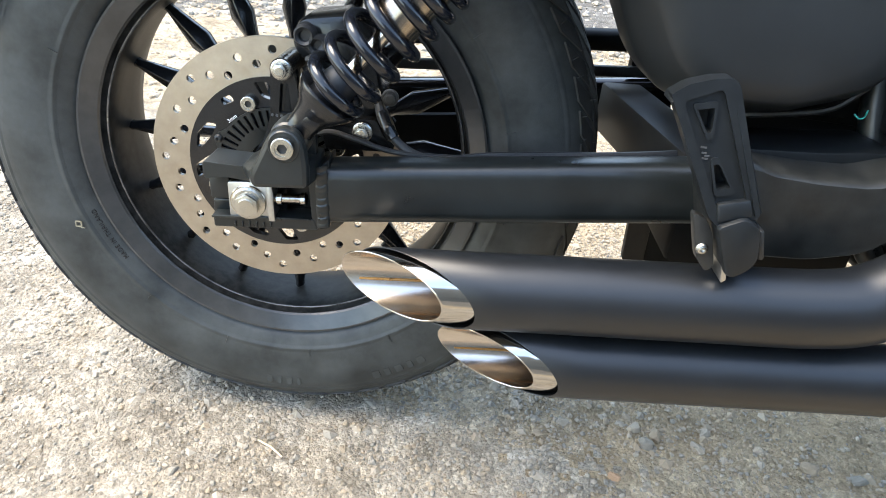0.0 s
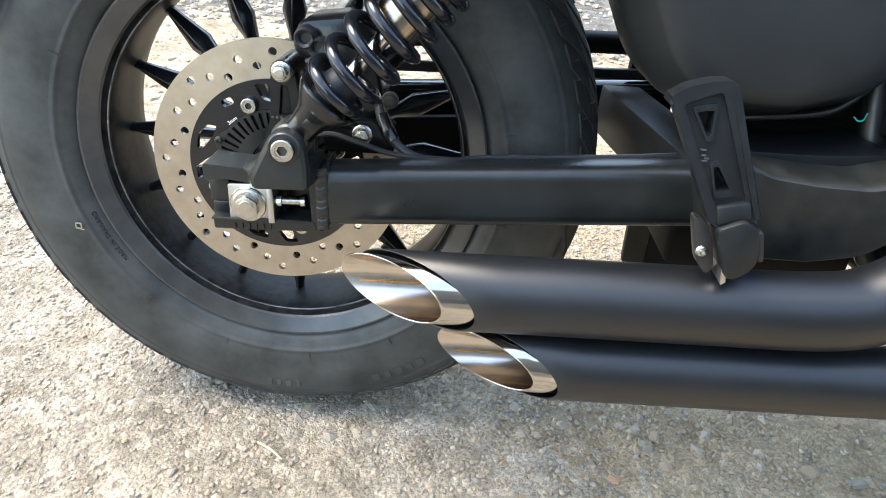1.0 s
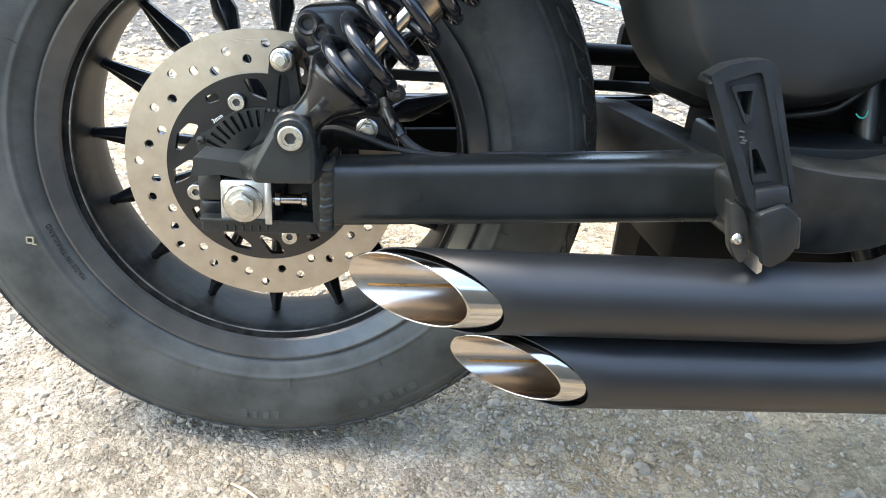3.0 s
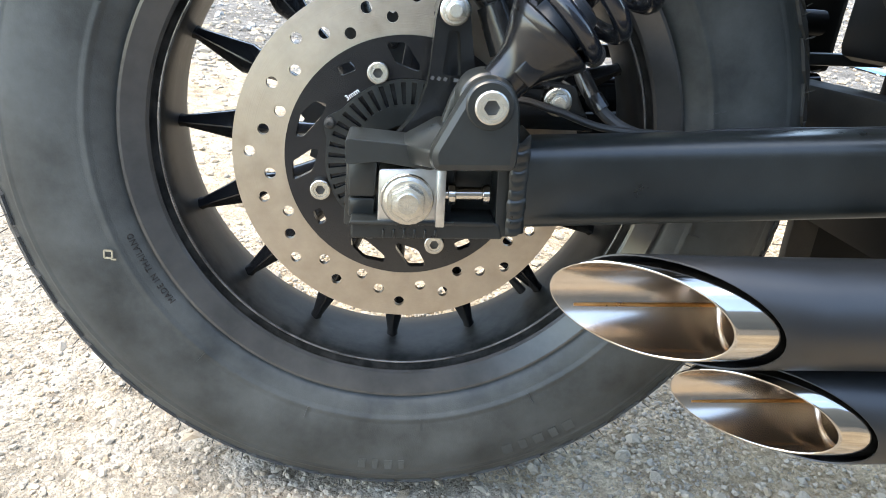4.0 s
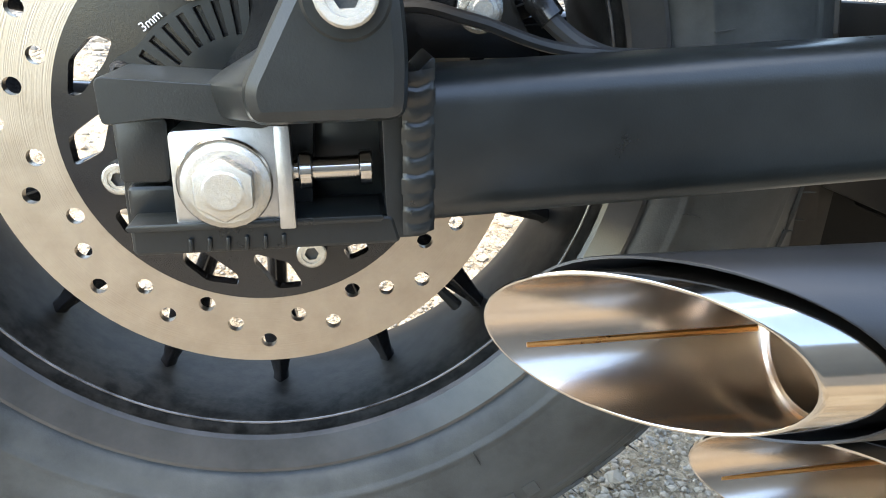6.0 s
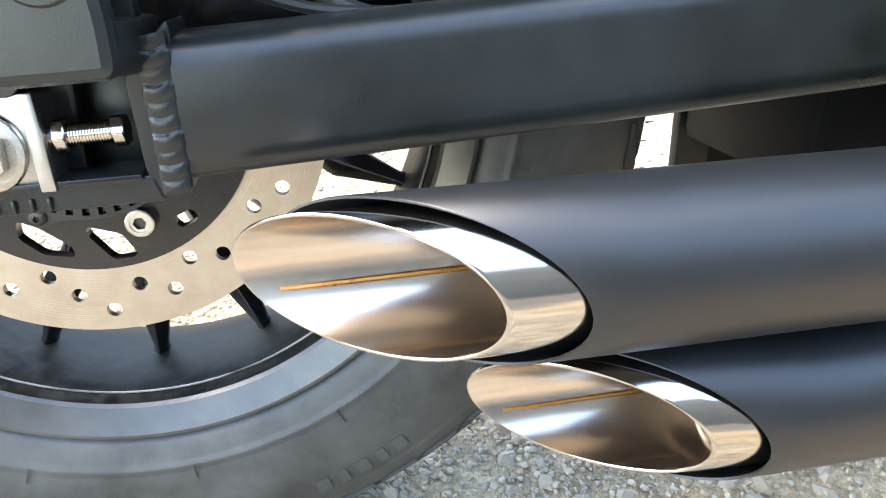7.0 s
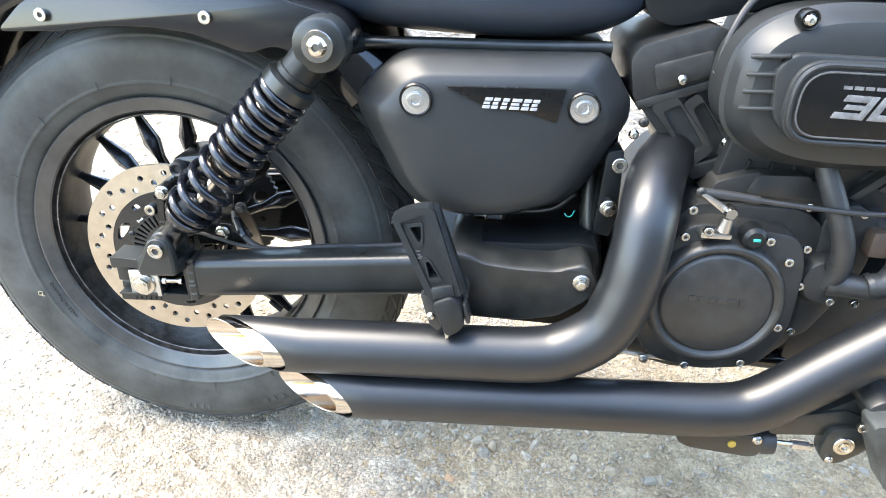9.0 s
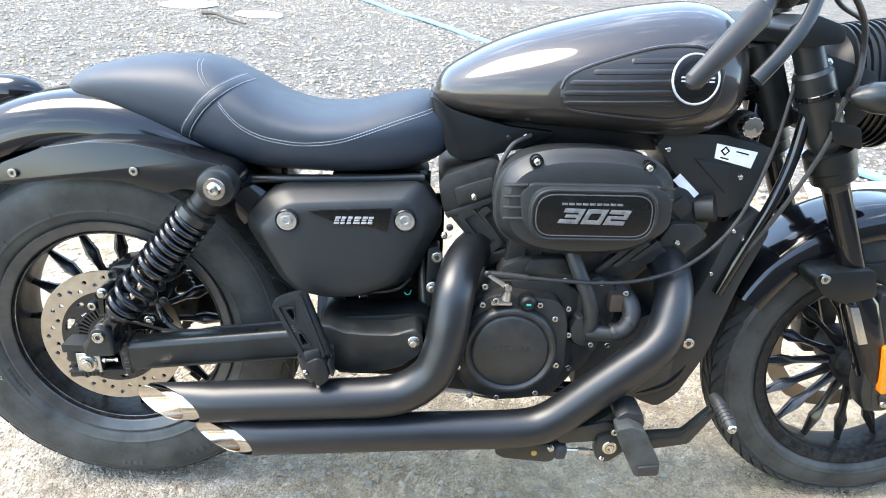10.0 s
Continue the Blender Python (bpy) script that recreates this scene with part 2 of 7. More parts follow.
def prism(outline, y0, y1, bevel=0.002, bm=None):
    """An (x, z) outline pulled from y0 to y1, with rounded edges."""
    b = bmesh.new()
    skin(b, [[b.verts.new((x, y0, z)) for x, z in outline], [b.verts.new((x, y1, z)) for x, z in outline]])
    soften(b, bevel)
    return join(bm, b) if bm else b


def join(a, b):
    me = bpy.data.meshes.new("joined")
    b.to_mesh(me)
    b.free()
    a.from_mesh(me)
    bpy.data.meshes.remove(me)
    return a


def box(c, s, bevel=0.003, rot=(0, 0, 0), bm=None):
    b = bmesh.new()
    bmesh.ops.create_cube(b, size=1, matrix=pose(*c, *rot) @ Matrix.Diagonal((*s, 1)))
    soften(b, bevel)
    return join(bm, b) if bm else b


def circle(cx, cz, r, n=16, a0=0.0):
    return [(cx + r * math.cos(a0 + 2 * math.pi * k / n), cz + r * math.sin(a0 + 2 * math.pi * k / n)) for k in range(n)]


def rounded(outline, r, n=4):
    """Rounds the corners of an (x, z) outline."""
    out = []
    m = len(outline)
    for i in range(m):
        p, a, b = (Vector(outline[j % m]) for j in (i, i - 1, i + 1))
        u, v = a - p, b - p
        d = min(r, u.length * 0.45, v.length * 0.45)
        s, e = p + u.normalized() * d, p + v.normalized() * d
        for k in range(n + 1):
            t = k / n
            q = s * (1 - t) ** 2 + p * 2 * t * (1 - t) + e * t * t
            out.append((q.x, q.y))
    return out


def inside(x, z, loop):
    hit = False
    for (x0, z0), (x1, z1) in zip(loop, loop[1:] + loop[:1]):
        if (z0 > z) != (z1 > z) and x < (x1 - x0) * (z - z0) / (z1 - z0) + x0:
            hit = not hit
    return hit


def plate(outer, holes, y0, y1):
    """A flat plate with real holes, from (x, z) loops."""
    from mathutils.geometry import delaunay_2d_cdt
    loops = [outer] + holes
    vs, es = [], []
    for lp in loops:
        s = len(vs)
        vs += [Vector(p) for p in lp]
        es += [(s + i, s + (i + 1) % len(lp)) for i in range(len(lp))]
    co, _, fs, *_ = delaunay_2d_cdt(vs, es, [], 0, 1e-7)
    bm = bmesh.new()
    va = [bm.verts.new((c.x, y0, c.y)) for c in co]
    vb = [bm.verts.new((c.x, y1, c.y)) for c in co]
    edge = {}
    for f in fs:
        c = sum((co[i] for i in f), Vector((0, 0))) / len(f)
        if not inside(c.x, c.y, outer) or any(inside(c.x, c.y, h) for h in holes):
            continue
        bm.faces.new([va[i] for i in f])
        bm.faces.new([vb[i] for i in reversed(f)])
        for i, j in zip(f, f[1:] + f[:1]):
            edge[(i, j)] = True
    for i, j in edge:
        if (j, i) not in edge:
            bm.faces.new((va[j], va[i], vb[i], vb[j]))
    for v in [v for v in bm.verts if not v.link_faces]:
        bm.verts.remove(v)
    return bm


# fasteners: heads that look along -y, made once and shared
def bolt_mesh(kind):
    bm = bmesh.new()
    if kind == "socket":      # cap screw with a hexagon socket
        lathe([(1.0, 0.3), (1.0, -0.45), (0.97, -0.56), (0.88, -0.62)], 24, bm=bm)
        hexa = [(0.46 * math.cos(radians(60 * k + 8)), 0.46 * math.sin(radians(60 * k + 8))) for k in range(6)]
        join(bm, plate(circle(0, 0, 0.88, 24), [circle(0, 0, 0.66, 24)], -0.62, -0.5))
        join(bm, plate(circle(0, 0, 0.66, 24), [hexa], -0.55, 0.1))
        low = [bm.verts.new((x * 1.05, -0.25, z * 1.05)) for x, z in hexa]
        bm.faces.new(low).material_index = 1
    elif kind == "hex":       # flanged hexagon head
        lathe([(1.0, 0.2), (1.0, -0.1), (0.86, -0.2), (0.6, -0.22)], 20, bm=bm)
        prism([(0.74 * math.cos(radians(60 * k)), 0.74 * math.sin(radians(60 * k))) for k in range(6)], -0.15, -0.8, 0.07, bm=bm)
        lathe([(0.5, -0.78), (0.42, -0.84), (0.0001, -0.84)], 16, bm=bm)
    elif kind == "cover":     # wide chromed cover screw with a sunk centre
        lathe([(1.0, 0.3), (1.0, -0.12), (0.93, -0.2), (0.62, -0.22), (0.55, -0.14), (0.5, -0.14), (0.47, -0.3), (0.3, -0.3), (0.27, -0.1), (0.0001, -0.1)], 28, bm=bm)
    else:                     # dome
        lathe([(1.0, 0.2), (1.0, -0.2), (0.75, -0.55), (0.4, -0.7), (0.38, -0.35), (0.0001, -0.35)], 16, bm=bm)
    bmesh.ops.recalc_face_normals(bm, faces=bm.faces)
    me = bpy.data.meshes.new(kind + "_bolt")
    bm.to_mesh(me)
    bm.free()
    me.polygons.foreach_set("use_smooth", [True] * len(me.polygons))
    me.set_sharp_from_angle(angle=radians(30))
    return me


BOLTS = {}


def bolt(parent, at, r, kind="socket", mat=None, name="bolt", spin=0.0, tall=1.0):
    key = (kind, (mat or M_STEEL).name)
    if key not in BOLTS:
        BOLTS[key] = bolt_mesh(kind)
        BOLTS[key].materials.append(mat or M_STEEL)
        # second slot: darker grey on socket floors stands in for shade in the recess
        BOLTS[key].materials.append(M_RING)
    ob = new(name, BOLTS[key])
    ob.parent = parent
    ob.matrix_basis = pose(*at, 0, spin, 0) @ Matrix.Diagonal((r, r * tall, r, 1))
    return ob


def lerp(a, b, t):
    return a + (b - a) * t


def table(x, rows):
    """Smooth interpolation in rows of (x, values...)."""
    xs = [r[0] for r in rows]
    i = max(0, min(len(rows) - 2, sum(1 for v in xs if v <= x) - 1))
    t = (x - xs[i]) / (xs[i + 1] - xs[i])
    t = max(0.0, min(1.0, t))
    out = []
    for j in range(1, len(rows[0])):
        y0, y1 = rows[i][j], rows[i + 1][j]
        m0 = (rows[i + 1][j] - rows[i - 1][j]) / (xs[i + 1] - xs[i - 1]) if i else (y1 - y0) / (xs[1] - xs[0])
        m1 = (rows[i + 2][j] - y0) / (xs[i + 2] - xs[i]) if i + 2 < len(rows) else (y1 - y0) / (xs[i + 1] - xs[i])
        h = xs[i + 1] - xs[i]
        t2, t3 = t * t, t * t * t
        out.append((2 * t3 - 3 * t2 + 1) * y0 + (t3 - 2 * t2 + t) * h * m0 + (-2 * t3 + 3 * t2) * y1 + (t3 - t2) * h * m1)
    return out


def section(x, yc, zt, zm, zb, hw, pt=2.4, pb=2.4, n=40):
    """A closed superellipse in the plane x."""
    ring = []
    for k in range(n):
        a = 2 * math.pi * k / n
        c, s = math.cos(a), math.sin(a)
        p = pt if s >= 0 else pb
        y = hw * math.copysign(abs(c) ** (2 / p), c)
        z = (zt - zm if s >= 0 else zm - zb) * math.copysign(abs(s) ** (2 / p), s)
        ring.append((x, yc + y, zm + z))
    return ring
# ------------------------------------------------------------------ ground
def ground_material(name, dark, mid, light, patch_scale, relief, even=1.0):
    m = bpy.data.materials.new(name)
    m.use_nodes = True
    n, l = m.node_tree.nodes, m.node_tree.links
    p = n["Principled BSDF"]
    p.inputs["Roughness"].default_value = 0.92
    p.inputs["Specular IOR Level"].default_value = 0.25
    co = n.new("ShaderNodeTexCoord")

    def tex(scale, detail, rough=0.6):
        t = n.new("ShaderNodeTexNoise")
        t.inputs["Scale"].default_value, t.inputs["Detail"].default_value, t.inputs["Roughness"].default_value = scale, detail, rough
        l.new(co.outputs["Object"], t.inputs["Vector"])
        return t

    big, small = tex(patch_scale, 8, 0.7), tex(190, 8, 0.8)
    vor = n.new("ShaderNodeTexVoronoi")
    vor.inputs["Scale"].default_value = 185
    l.new(co.outputs["Object"], vor.inputs["Vector"])
    vor2 = n.new("ShaderNodeTexVoronoi")
    vor2.inputs["Scale"].default_value = 420
    l.new(co.outputs["Object"], vor2.inputs["Vector"])
    ramp = n.new("ShaderNodeValToRGB")
    e = ramp.color_ramp.elements
    e[0].position, e[0].color = 0.32, (*dark, 1)
    e[1].position, e[1].color = 0.68, (*light, 1)
    mid_e = e.new(0.5)
    mid_e.color = (*mid, 1)
    l.new(big.outputs["Fac"], ramp.inputs["Fac"])
    grain = n.new("ShaderNodeMapRange")
    grain.inputs["From Min"].default_value, grain.inputs["From Max"].default_value = 0.3, 0.7
    grain.inputs["To Min"].default_value, grain.inputs["To Max"].default_value = 1 - 0.4 * even, 1 + 0.4 * even
    l.new(small.outputs["Fac"], grain.inputs["Value"])
    peb = n.new("ShaderNodeSeparateColor")
    l.new(vor.outputs["Color"], peb.inputs[0])
    pebr = n.new("ShaderNodeMapRange")
    pebr.inputs["To Min"].default_value, pebr.inputs["To Max"].default_value = 1 - 0.20 * even, 1 + 0.20 * even
    l.new(peb.outputs[0], pebr.inputs["Value"])
    vor3 = n.new("ShaderNodeTexVoronoi")
    vor3.inputs["Scale"].default_value = 48
    l.new(co.outputs["Object"], vor3.inputs["Vector"])
    cob = n.new("ShaderNodeSeparateColor")
    l.new(vor3.outputs["Color"], cob.inputs[0])
    cobr = n.new("ShaderNodeMapRange")
    cobr.inputs["To Min"].default_value, cobr.inputs["To Max"].default_value = 1 - 0.26 * even, 1 + 0.22 * even
    l.new(cob.outputs[0], cobr.inputs["Value"])
    both = n.new("ShaderNodeMath")
    both.operation = "MULTIPLY"
    l.new(grain.outputs[0], both.inputs[0])
    l.new(cobr.outputs[0], both.inputs[1])
    patch = tex(34, 4, 0.55)
    patchr = n.new("ShaderNodeMapRange")
    patchr.inputs["From Min"].default_value, patchr.inputs["From Max"].default_value = 0.32, 0.68
    patchr.inputs["To Min"].default_value, patchr.inputs["To Max"].default_value = 1 - 0.16 * even, 1 + 0.14 * even
    l.new(patch.outputs["Fac"], patchr.inputs["Value"])
    worn = n.new("ShaderNodeMath")
    worn.operation = "MULTIPLY"
    l.new(both.outputs[0], worn.inputs[0])
    l.new(patchr.outputs[0], worn.inputs[1])
    mul = n.new("ShaderNodeMath")
    mul.operation = "MULTIPLY"
    l.new(worn.outputs[0], mul.inputs[0])
    l.new(pebr.outputs[0], mul.inputs[1])
    mix = n.new("ShaderNodeVectorMath")
    mix.operation = "SCALE"
    l.new(ramp.outputs["Color"], mix.inputs[0])
    l.new(mul.outputs[0], mix.inputs["Scale"])
    l.new(mix.outputs[0], p.inputs["Base Color"])
    add = n.new("ShaderNodeMath")
    add.operation = "MULTIPLY_ADD"
    add.inputs[1].default_value = 0.45
    l.new(vor2.outputs["Distance"], add.inputs[0])
    l.new(small.outputs["Fac"], add.inputs[2])
    add2 = n.new("ShaderNodeMath")
    add2.operation = "SUBTRACT"
    l.new(add.outputs[0], add2.inputs[0])
    l.new(vor.outputs["Distance"], add2.inputs[1])
    b = n.new("ShaderNodeBump")
    b.inputs["Distance"].default_value = relief
    l.new(add2.outputs[0], b.inputs["Height"])
    l.new(b.outputs["Normal"], p.inputs["Normal"])
    return m


M_DIRT = ground_material("compacted gravelly earth", (0.270, 0.209, 0.134), (0.408, 0.326, 0.222), (0.53, 0.449, 0.333), 7.0, 0.0045)
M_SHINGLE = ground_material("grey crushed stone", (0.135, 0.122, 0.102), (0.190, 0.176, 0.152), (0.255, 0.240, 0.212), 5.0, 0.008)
M_CRUST = ground_material("broken concrete crust", (0.218, 0.182, 0.135), (0.338, 0.292, 0.226), (0.465, 0.418, 0.345), 9.0, 0.0036, 1.0)
M_SOIL = ground_material("trodden tan soil", (0.255, 0.188, 0.113), (0.357, 0.275, 0.176), (0.46, 0.375, 0.256), 6.0, 0.0036, 0.75)


def crust_edge(x):
    """The y at which the worn concrete crust ends and loose gravel begins."""
    return table(x, [(-3, 1.8), (-0.65, 0.95), (-0.2, 0.40), (0.06, 0.06), (0.19, 0.012), (0.29, -0.015), (0.43, -0.034), (0.57, -0.056), (0.7, -0.064), (1.2, -0.10), (3, -0.4)])[0]


def ground_height(x, y):
    n1 = noise.noise((x * 3.1, y * 3.1, 1.7)) * 0.006
    n2 = noise.noise((x * 14, y * 14, 4.2)) * 0.0035
    n3 = noise.noise((x * 55, y * 55, 9.1)) * 0.0014
    d = crust_edge(x) - y + 0.03 * noise.noise((x * 9, y * 9, 3.3)) + 0.014 * noise.noise((x * 34, y * 34, 6.1))
    step = 0.005 * max(0.0, min(1.0, d / 0.012))
    return n1 + n2 + n3 + step - 0.006, d > 0.006


def soil(x, y):
    """Bare trodden soil beside and ahead of the engine."""
    d = 0.10 * noise.noise((x * 6, y * 6, 7.0)) + 0.07 * noise.noise((x * 31, y * 31, 2.0)) + 0.22 * noise.noise((x * 83, y * 83, 5.0))
    return x + d > 0.42 and x < 4.0 and -1.6 < y + 0.4 * d < 0.30


def spread(lo, hi, step, far):
    core = list(np.arange(lo, hi, step))
    out, s, v = [], step, hi
    while v < far:
        out.append(v)
        s *= 1.12
        v += s
    left, s, v = [], step, lo
    while v > -far:
        s *= 1.12
        v -= s
        left.append(v)
    return left[::-1] + core + out


def ground():
    xs, ys = spread(-1.1, 2.2, 0.011, 1500), spread(-0.75, 1.5, 0.011, 1500)
    verts, flags = [], []
    for y in ys:
        for x in xs:
            if abs(x) < 12 and abs(y) < 12:
                z, c = ground_height(x, y)
            else:
                z, c = 0.0, False
            verts.append((x, y, z))
            flags.append(c)
    w = len(xs)
    faces = [(j * w + i, j * w + i + 1, (j + 1) * w + i + 1, (j + 1) * w + i) for j in range(len(ys) - 1) for i in range(w - 1)]
    me = bpy.data.meshes.new("ground")
    me.from_pydata(verts, [], faces)
    me.materials.append(M_DIRT)
    me.materials.append(M_CRUST)
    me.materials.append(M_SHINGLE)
    me.materials.append(M_SOIL)

    def kind(x, y, crust):
        # Unseen ground to the south takes darker stone, added to cut bounced light.
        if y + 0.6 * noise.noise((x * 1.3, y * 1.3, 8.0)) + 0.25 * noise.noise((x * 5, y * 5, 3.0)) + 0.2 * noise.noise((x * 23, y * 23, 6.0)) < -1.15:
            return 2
        if soil(x, y):
            return 3
        if crust and y + 0.12 * noise.noise((x * 5, y * 5, 2.0)) > -0.72:
            return 1
        return 2 if y + 0.7 * noise.noise((x * 1.3, y * 1.3, 4.0)) + 0.4 * noise.noise((x * 5, y * 5, 0.0)) + 0.5 * noise.noise((x * 23, y * 23, 5.0)) > 1.7 else 0

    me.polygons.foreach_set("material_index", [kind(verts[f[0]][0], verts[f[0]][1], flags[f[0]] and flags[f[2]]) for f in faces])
    me.polygons.foreach_set("use_smooth", [True] * len(faces))
    ob = new("ground", me)
    return tagged(ob, "pale compacted earth yard with worn concrete crust and gravel", "ground", kind="structure")


ground()

STONE_MATS = [material("stone pale", (0.29, 0.245, 0.185), 0.9, 0, (0.40, 0.350, 0.275), 120, 0.6, 0.0005, 300),
              material("stone grey", (0.20, 0.180, 0.146), 0.9, 0, (0.29, 0.264, 0.218), 120, 0.6, 0.0005, 300),
              material("stone tan", (0.25, 0.196, 0.134), 0.9, 0, (0.35, 0.287, 0.205), 120, 0.6, 0.0005, 300),
              material("stone rust", (0.36, 0.20, 0.10), 0.9, 0, (0.48, 0.32, 0.2), 120, 0.6, 0.0005, 300)]

STONE_WHITE = material("stone white", (0.25, 0.24, 0.22), 0.9, 0, (0.35, 0.34, 0.32), 120, 0.6, 0.0005, 300)


def stone_mesh(seed, mat, sub=2):
    bm = bmesh.new()
    bmesh.ops.create_icosphere(bm, subdivisions=sub, radius=1)
    rnd = random.Random(seed)
    planes = [(Vector((rnd.gauss(0, 1), rnd.gauss(0, 1), rnd.gauss(0, 1))).normalized(), rnd.uniform(0.45, 0.8)) for _ in range(11)]
    sc = Vector((1, rnd.uniform(0.6, 0.95), rnd.uniform(0.45, 0.7)))
    for v in bm.verts:
        for nrm, d in planes:
            over = v.co.dot(nrm) - d
            if over > 0:
                v.co -= nrm * over * 0.85
        v.co *= 1 + 0.08 * noise.noise(v.co * 2.3 + Vector((seed, 0, 0)))
        v.co = Vector((v.co.x * sc.x, v.co.y * sc.y, v.co.z * sc.z))
    me = bpy.data.meshes.new("stone")
    bm.to_mesh(me)
    bm.free()
    me.polygons.foreach_set("use_smooth", [True] * len(me.polygons))
    me.set_sharp_from_angle(angle=radians(22))
    me.materials.append(mat)
    return me


def loose_stones():
    rnd = random.Random(5)
    meshes = [stone_mesh(k, STONE_MATS[k % 3]) for k in range(9)] + [stone_mesh(20, STONE_MATS[3])]
    spots = [(0.456, 0.012, 0.017), (0.484, 0.004, 0.015), (0.470, -0.012, 0.018), (0.555, 0.02, 0.013), (0.537, -0.006, 0.016), (0.68, -0.02, 0.017),
             (0.028, -0.012, 0.011), (-0.017, -0.046, 0.010), (0.290, 0.088, 0.015), (0.27, 0.062, 0.013), (0.30, 0.03, 0.012), (0.56, 0.03, 0.010),
             (0.40, 0.045, 0.011), (0.42, 0.02, 0.009), (0.36, 0.01, 0.012), (0.62, 0.0, 0.014), (0.74, -0.03, 0.015), (0.82, 0.0, 0.012), (-0.1, -0.14, 0.009)]
    for _ in range(70):
        x, y = rnd.uniform(0.2, 1.9), rnd.uniform(-0.06, 0.7)
        spots.append((x, y, 0.006 + 0.009 * rnd.random() ** 2))
    for _ in range(30):
        x, y = rnd.uniform(-1.0, 0.2), rnd.uniform(-0.4, 0.6)
        spots.append((x, y, 0.005 + 0.008 * rnd.random() ** 2))
    for _ in range(60):
        spots.append((rnd.uniform(-2.5, 3.5), rnd.uniform(0.7, 5.0), rnd.uniform(0.008, 0.022)))
    spots.append((0.415, -0.073, 0.012))
    for i, (x, y, r) in enumerate(spots):
        me = meshes[9] if i == len(spots) - 1 else meshes[rnd.randrange(9)]
        ob = new("stone", me)
        ob.matrix_basis = pose(x, y, ground_height(x, y)[0] - r * 0.10, rnd.uniform(-15, 15), rnd.uniform(-15, 15), rnd.uniform(0, 360)) @ Matrix.Diagonal((r, r, r, 1))
        tagged(ob, "rust-brown pebble bedded in the crust" if i == len(spots) - 1 else "small weathered stone lying loose on gravelly earth", "stone", "loose stones")


loose_stones()


def gravel():
    """Fine gravel too small to count, one object."""
    rng = np.random.default_rng(3)
    b = bmesh.new()
    bmesh.ops.create_icosphere(b, subdivisions=1, radius=1)
    base = np.array([v.co[:] for v in b.verts])
    tri = np.array([[v.index for v in f.verts] for f in b.faces])
    b.free()
    fine, fine_tri = base, tri
    g = (1 + 5 ** 0.5) / 2
    rough = np.array([(-1, g, 0), (1, g, 0), (-1, -g, 0), (1, -g, 0), (0, -1, g), (0, 1, g), (0, -1, -g), (0, 1, -g), (g, 0, -1), (g, 0, 1), (-g, 0, -1), (-g, 0, 1)]) / 1.9
    rough_tri = np.array([(i, j, k) for i, j, k in itertools.combinations(range(12), 3) if all(np.linalg.norm(rough[p] - rough[q]) < 1.1 for p, q in ((i, j), (j, k), (i, k)))])
    for t in rough_tri:
        c = rough[t]
        if np.dot(np.cross(c[1] - c[0], c[2] - c[0]), c.mean(0)) < 0:
            t[1], t[2] = t[2], t[1]
    vs, fs, mats, count = [], [], [], 0
    zones = [(4200, -0.9, 1.6, -0.5, 0.6, 0.0035, 0.013), (12000, 0.1, 1.5, -0.12, 0.35, 0.0012, 0.0048), (40000, -0.9, 0.7, -0.45, 0.55, 0.0012, 0.0046),
             (14000, -1.5, 2.8, 0.3, 2.0, 0.002, 0.010), (32000, -4, 4.8, 1.6, 8, 0.006, 0.023)]
    for zone, (n, x0, x1, y0, y1, r0, r1) in enumerate(zones):
        base, tri = (fine, fine_tri) if zone < 1 else (rough, rough_tri)
        for _ in range(n):
            x, y = rng.uniform(x0, x1), rng.uniform(y0, y1)
            r = r0 + (r1 - r0) * rng.random() ** 3
            z, crust = ground_height(x, y)
            if crust and rng.random() < (0.15 if noise.noise((x * 7, y * 7, 8.0)) > 0.05 else 0.42):
                continue
            if soil(x, y) and rng.random() < 0.45:
                continue
            s = r * np.array([1, rng.uniform(0.6, 1), rng.uniform(0.45, 0.8)])
            a = rng.uniform(0, 6.28)
            q = base * (1 + rng.uniform(-0.28, 0.22, (len(base), 1))) * s
            q = np.stack([q[:, 0] * math.cos(a) - q[:, 1] * math.sin(a), q[:, 0] * math.sin(a) + q[:, 1] * math.cos(a), q[:, 2]], 1)
            vs.append(q + (x, y, z + r * (0.2 if zone else -0.32)))
            fs.append(tri + count)
            mats += [int(rng.choice([0, 2, 2, 1, 2] if soil(x, y) else [0, 0, 1, 1, 2] if zone < 3 else [0, 1, 1, 2, 2] if zone == 3 else [0, 1, 1, 2, 3]))] * len(tri)
            count += len(base)
    me = bpy.data.meshes.new("gravel")
    me.from_pydata(np.concatenate(vs).tolist(), [], np.concatenate(fs).tolist())
    for m in STONE_MATS[:3] + [STONE_WHITE]:
        me.materials.append(m)
    me.polygons.foreach_set("material_index", mats)
    ob = new("gravel", me)
    tagged(ob, "fine pale gravel scattered over the earth", "gravel", kind="stuff")


gravel()


def south_blocker():
    """A plain unseen wall behind the camera, added to block low sky light."""
    bm = box((9.0, -4.4, 1.7), (20, 0.2, 3.4), 0.01)
    ob = part("unseen_wall_south", bm, material("dark grey sky blocker", (0.09, 0.09, 0.085), 0.9, 0, (0.14, 0.138, 0.13), 2.5, 0.5, 0.002, 60), None)
    tagged(ob, "unseen dark grey wall added to block low southern sky", "wall", kind="structure")


south_blocker()


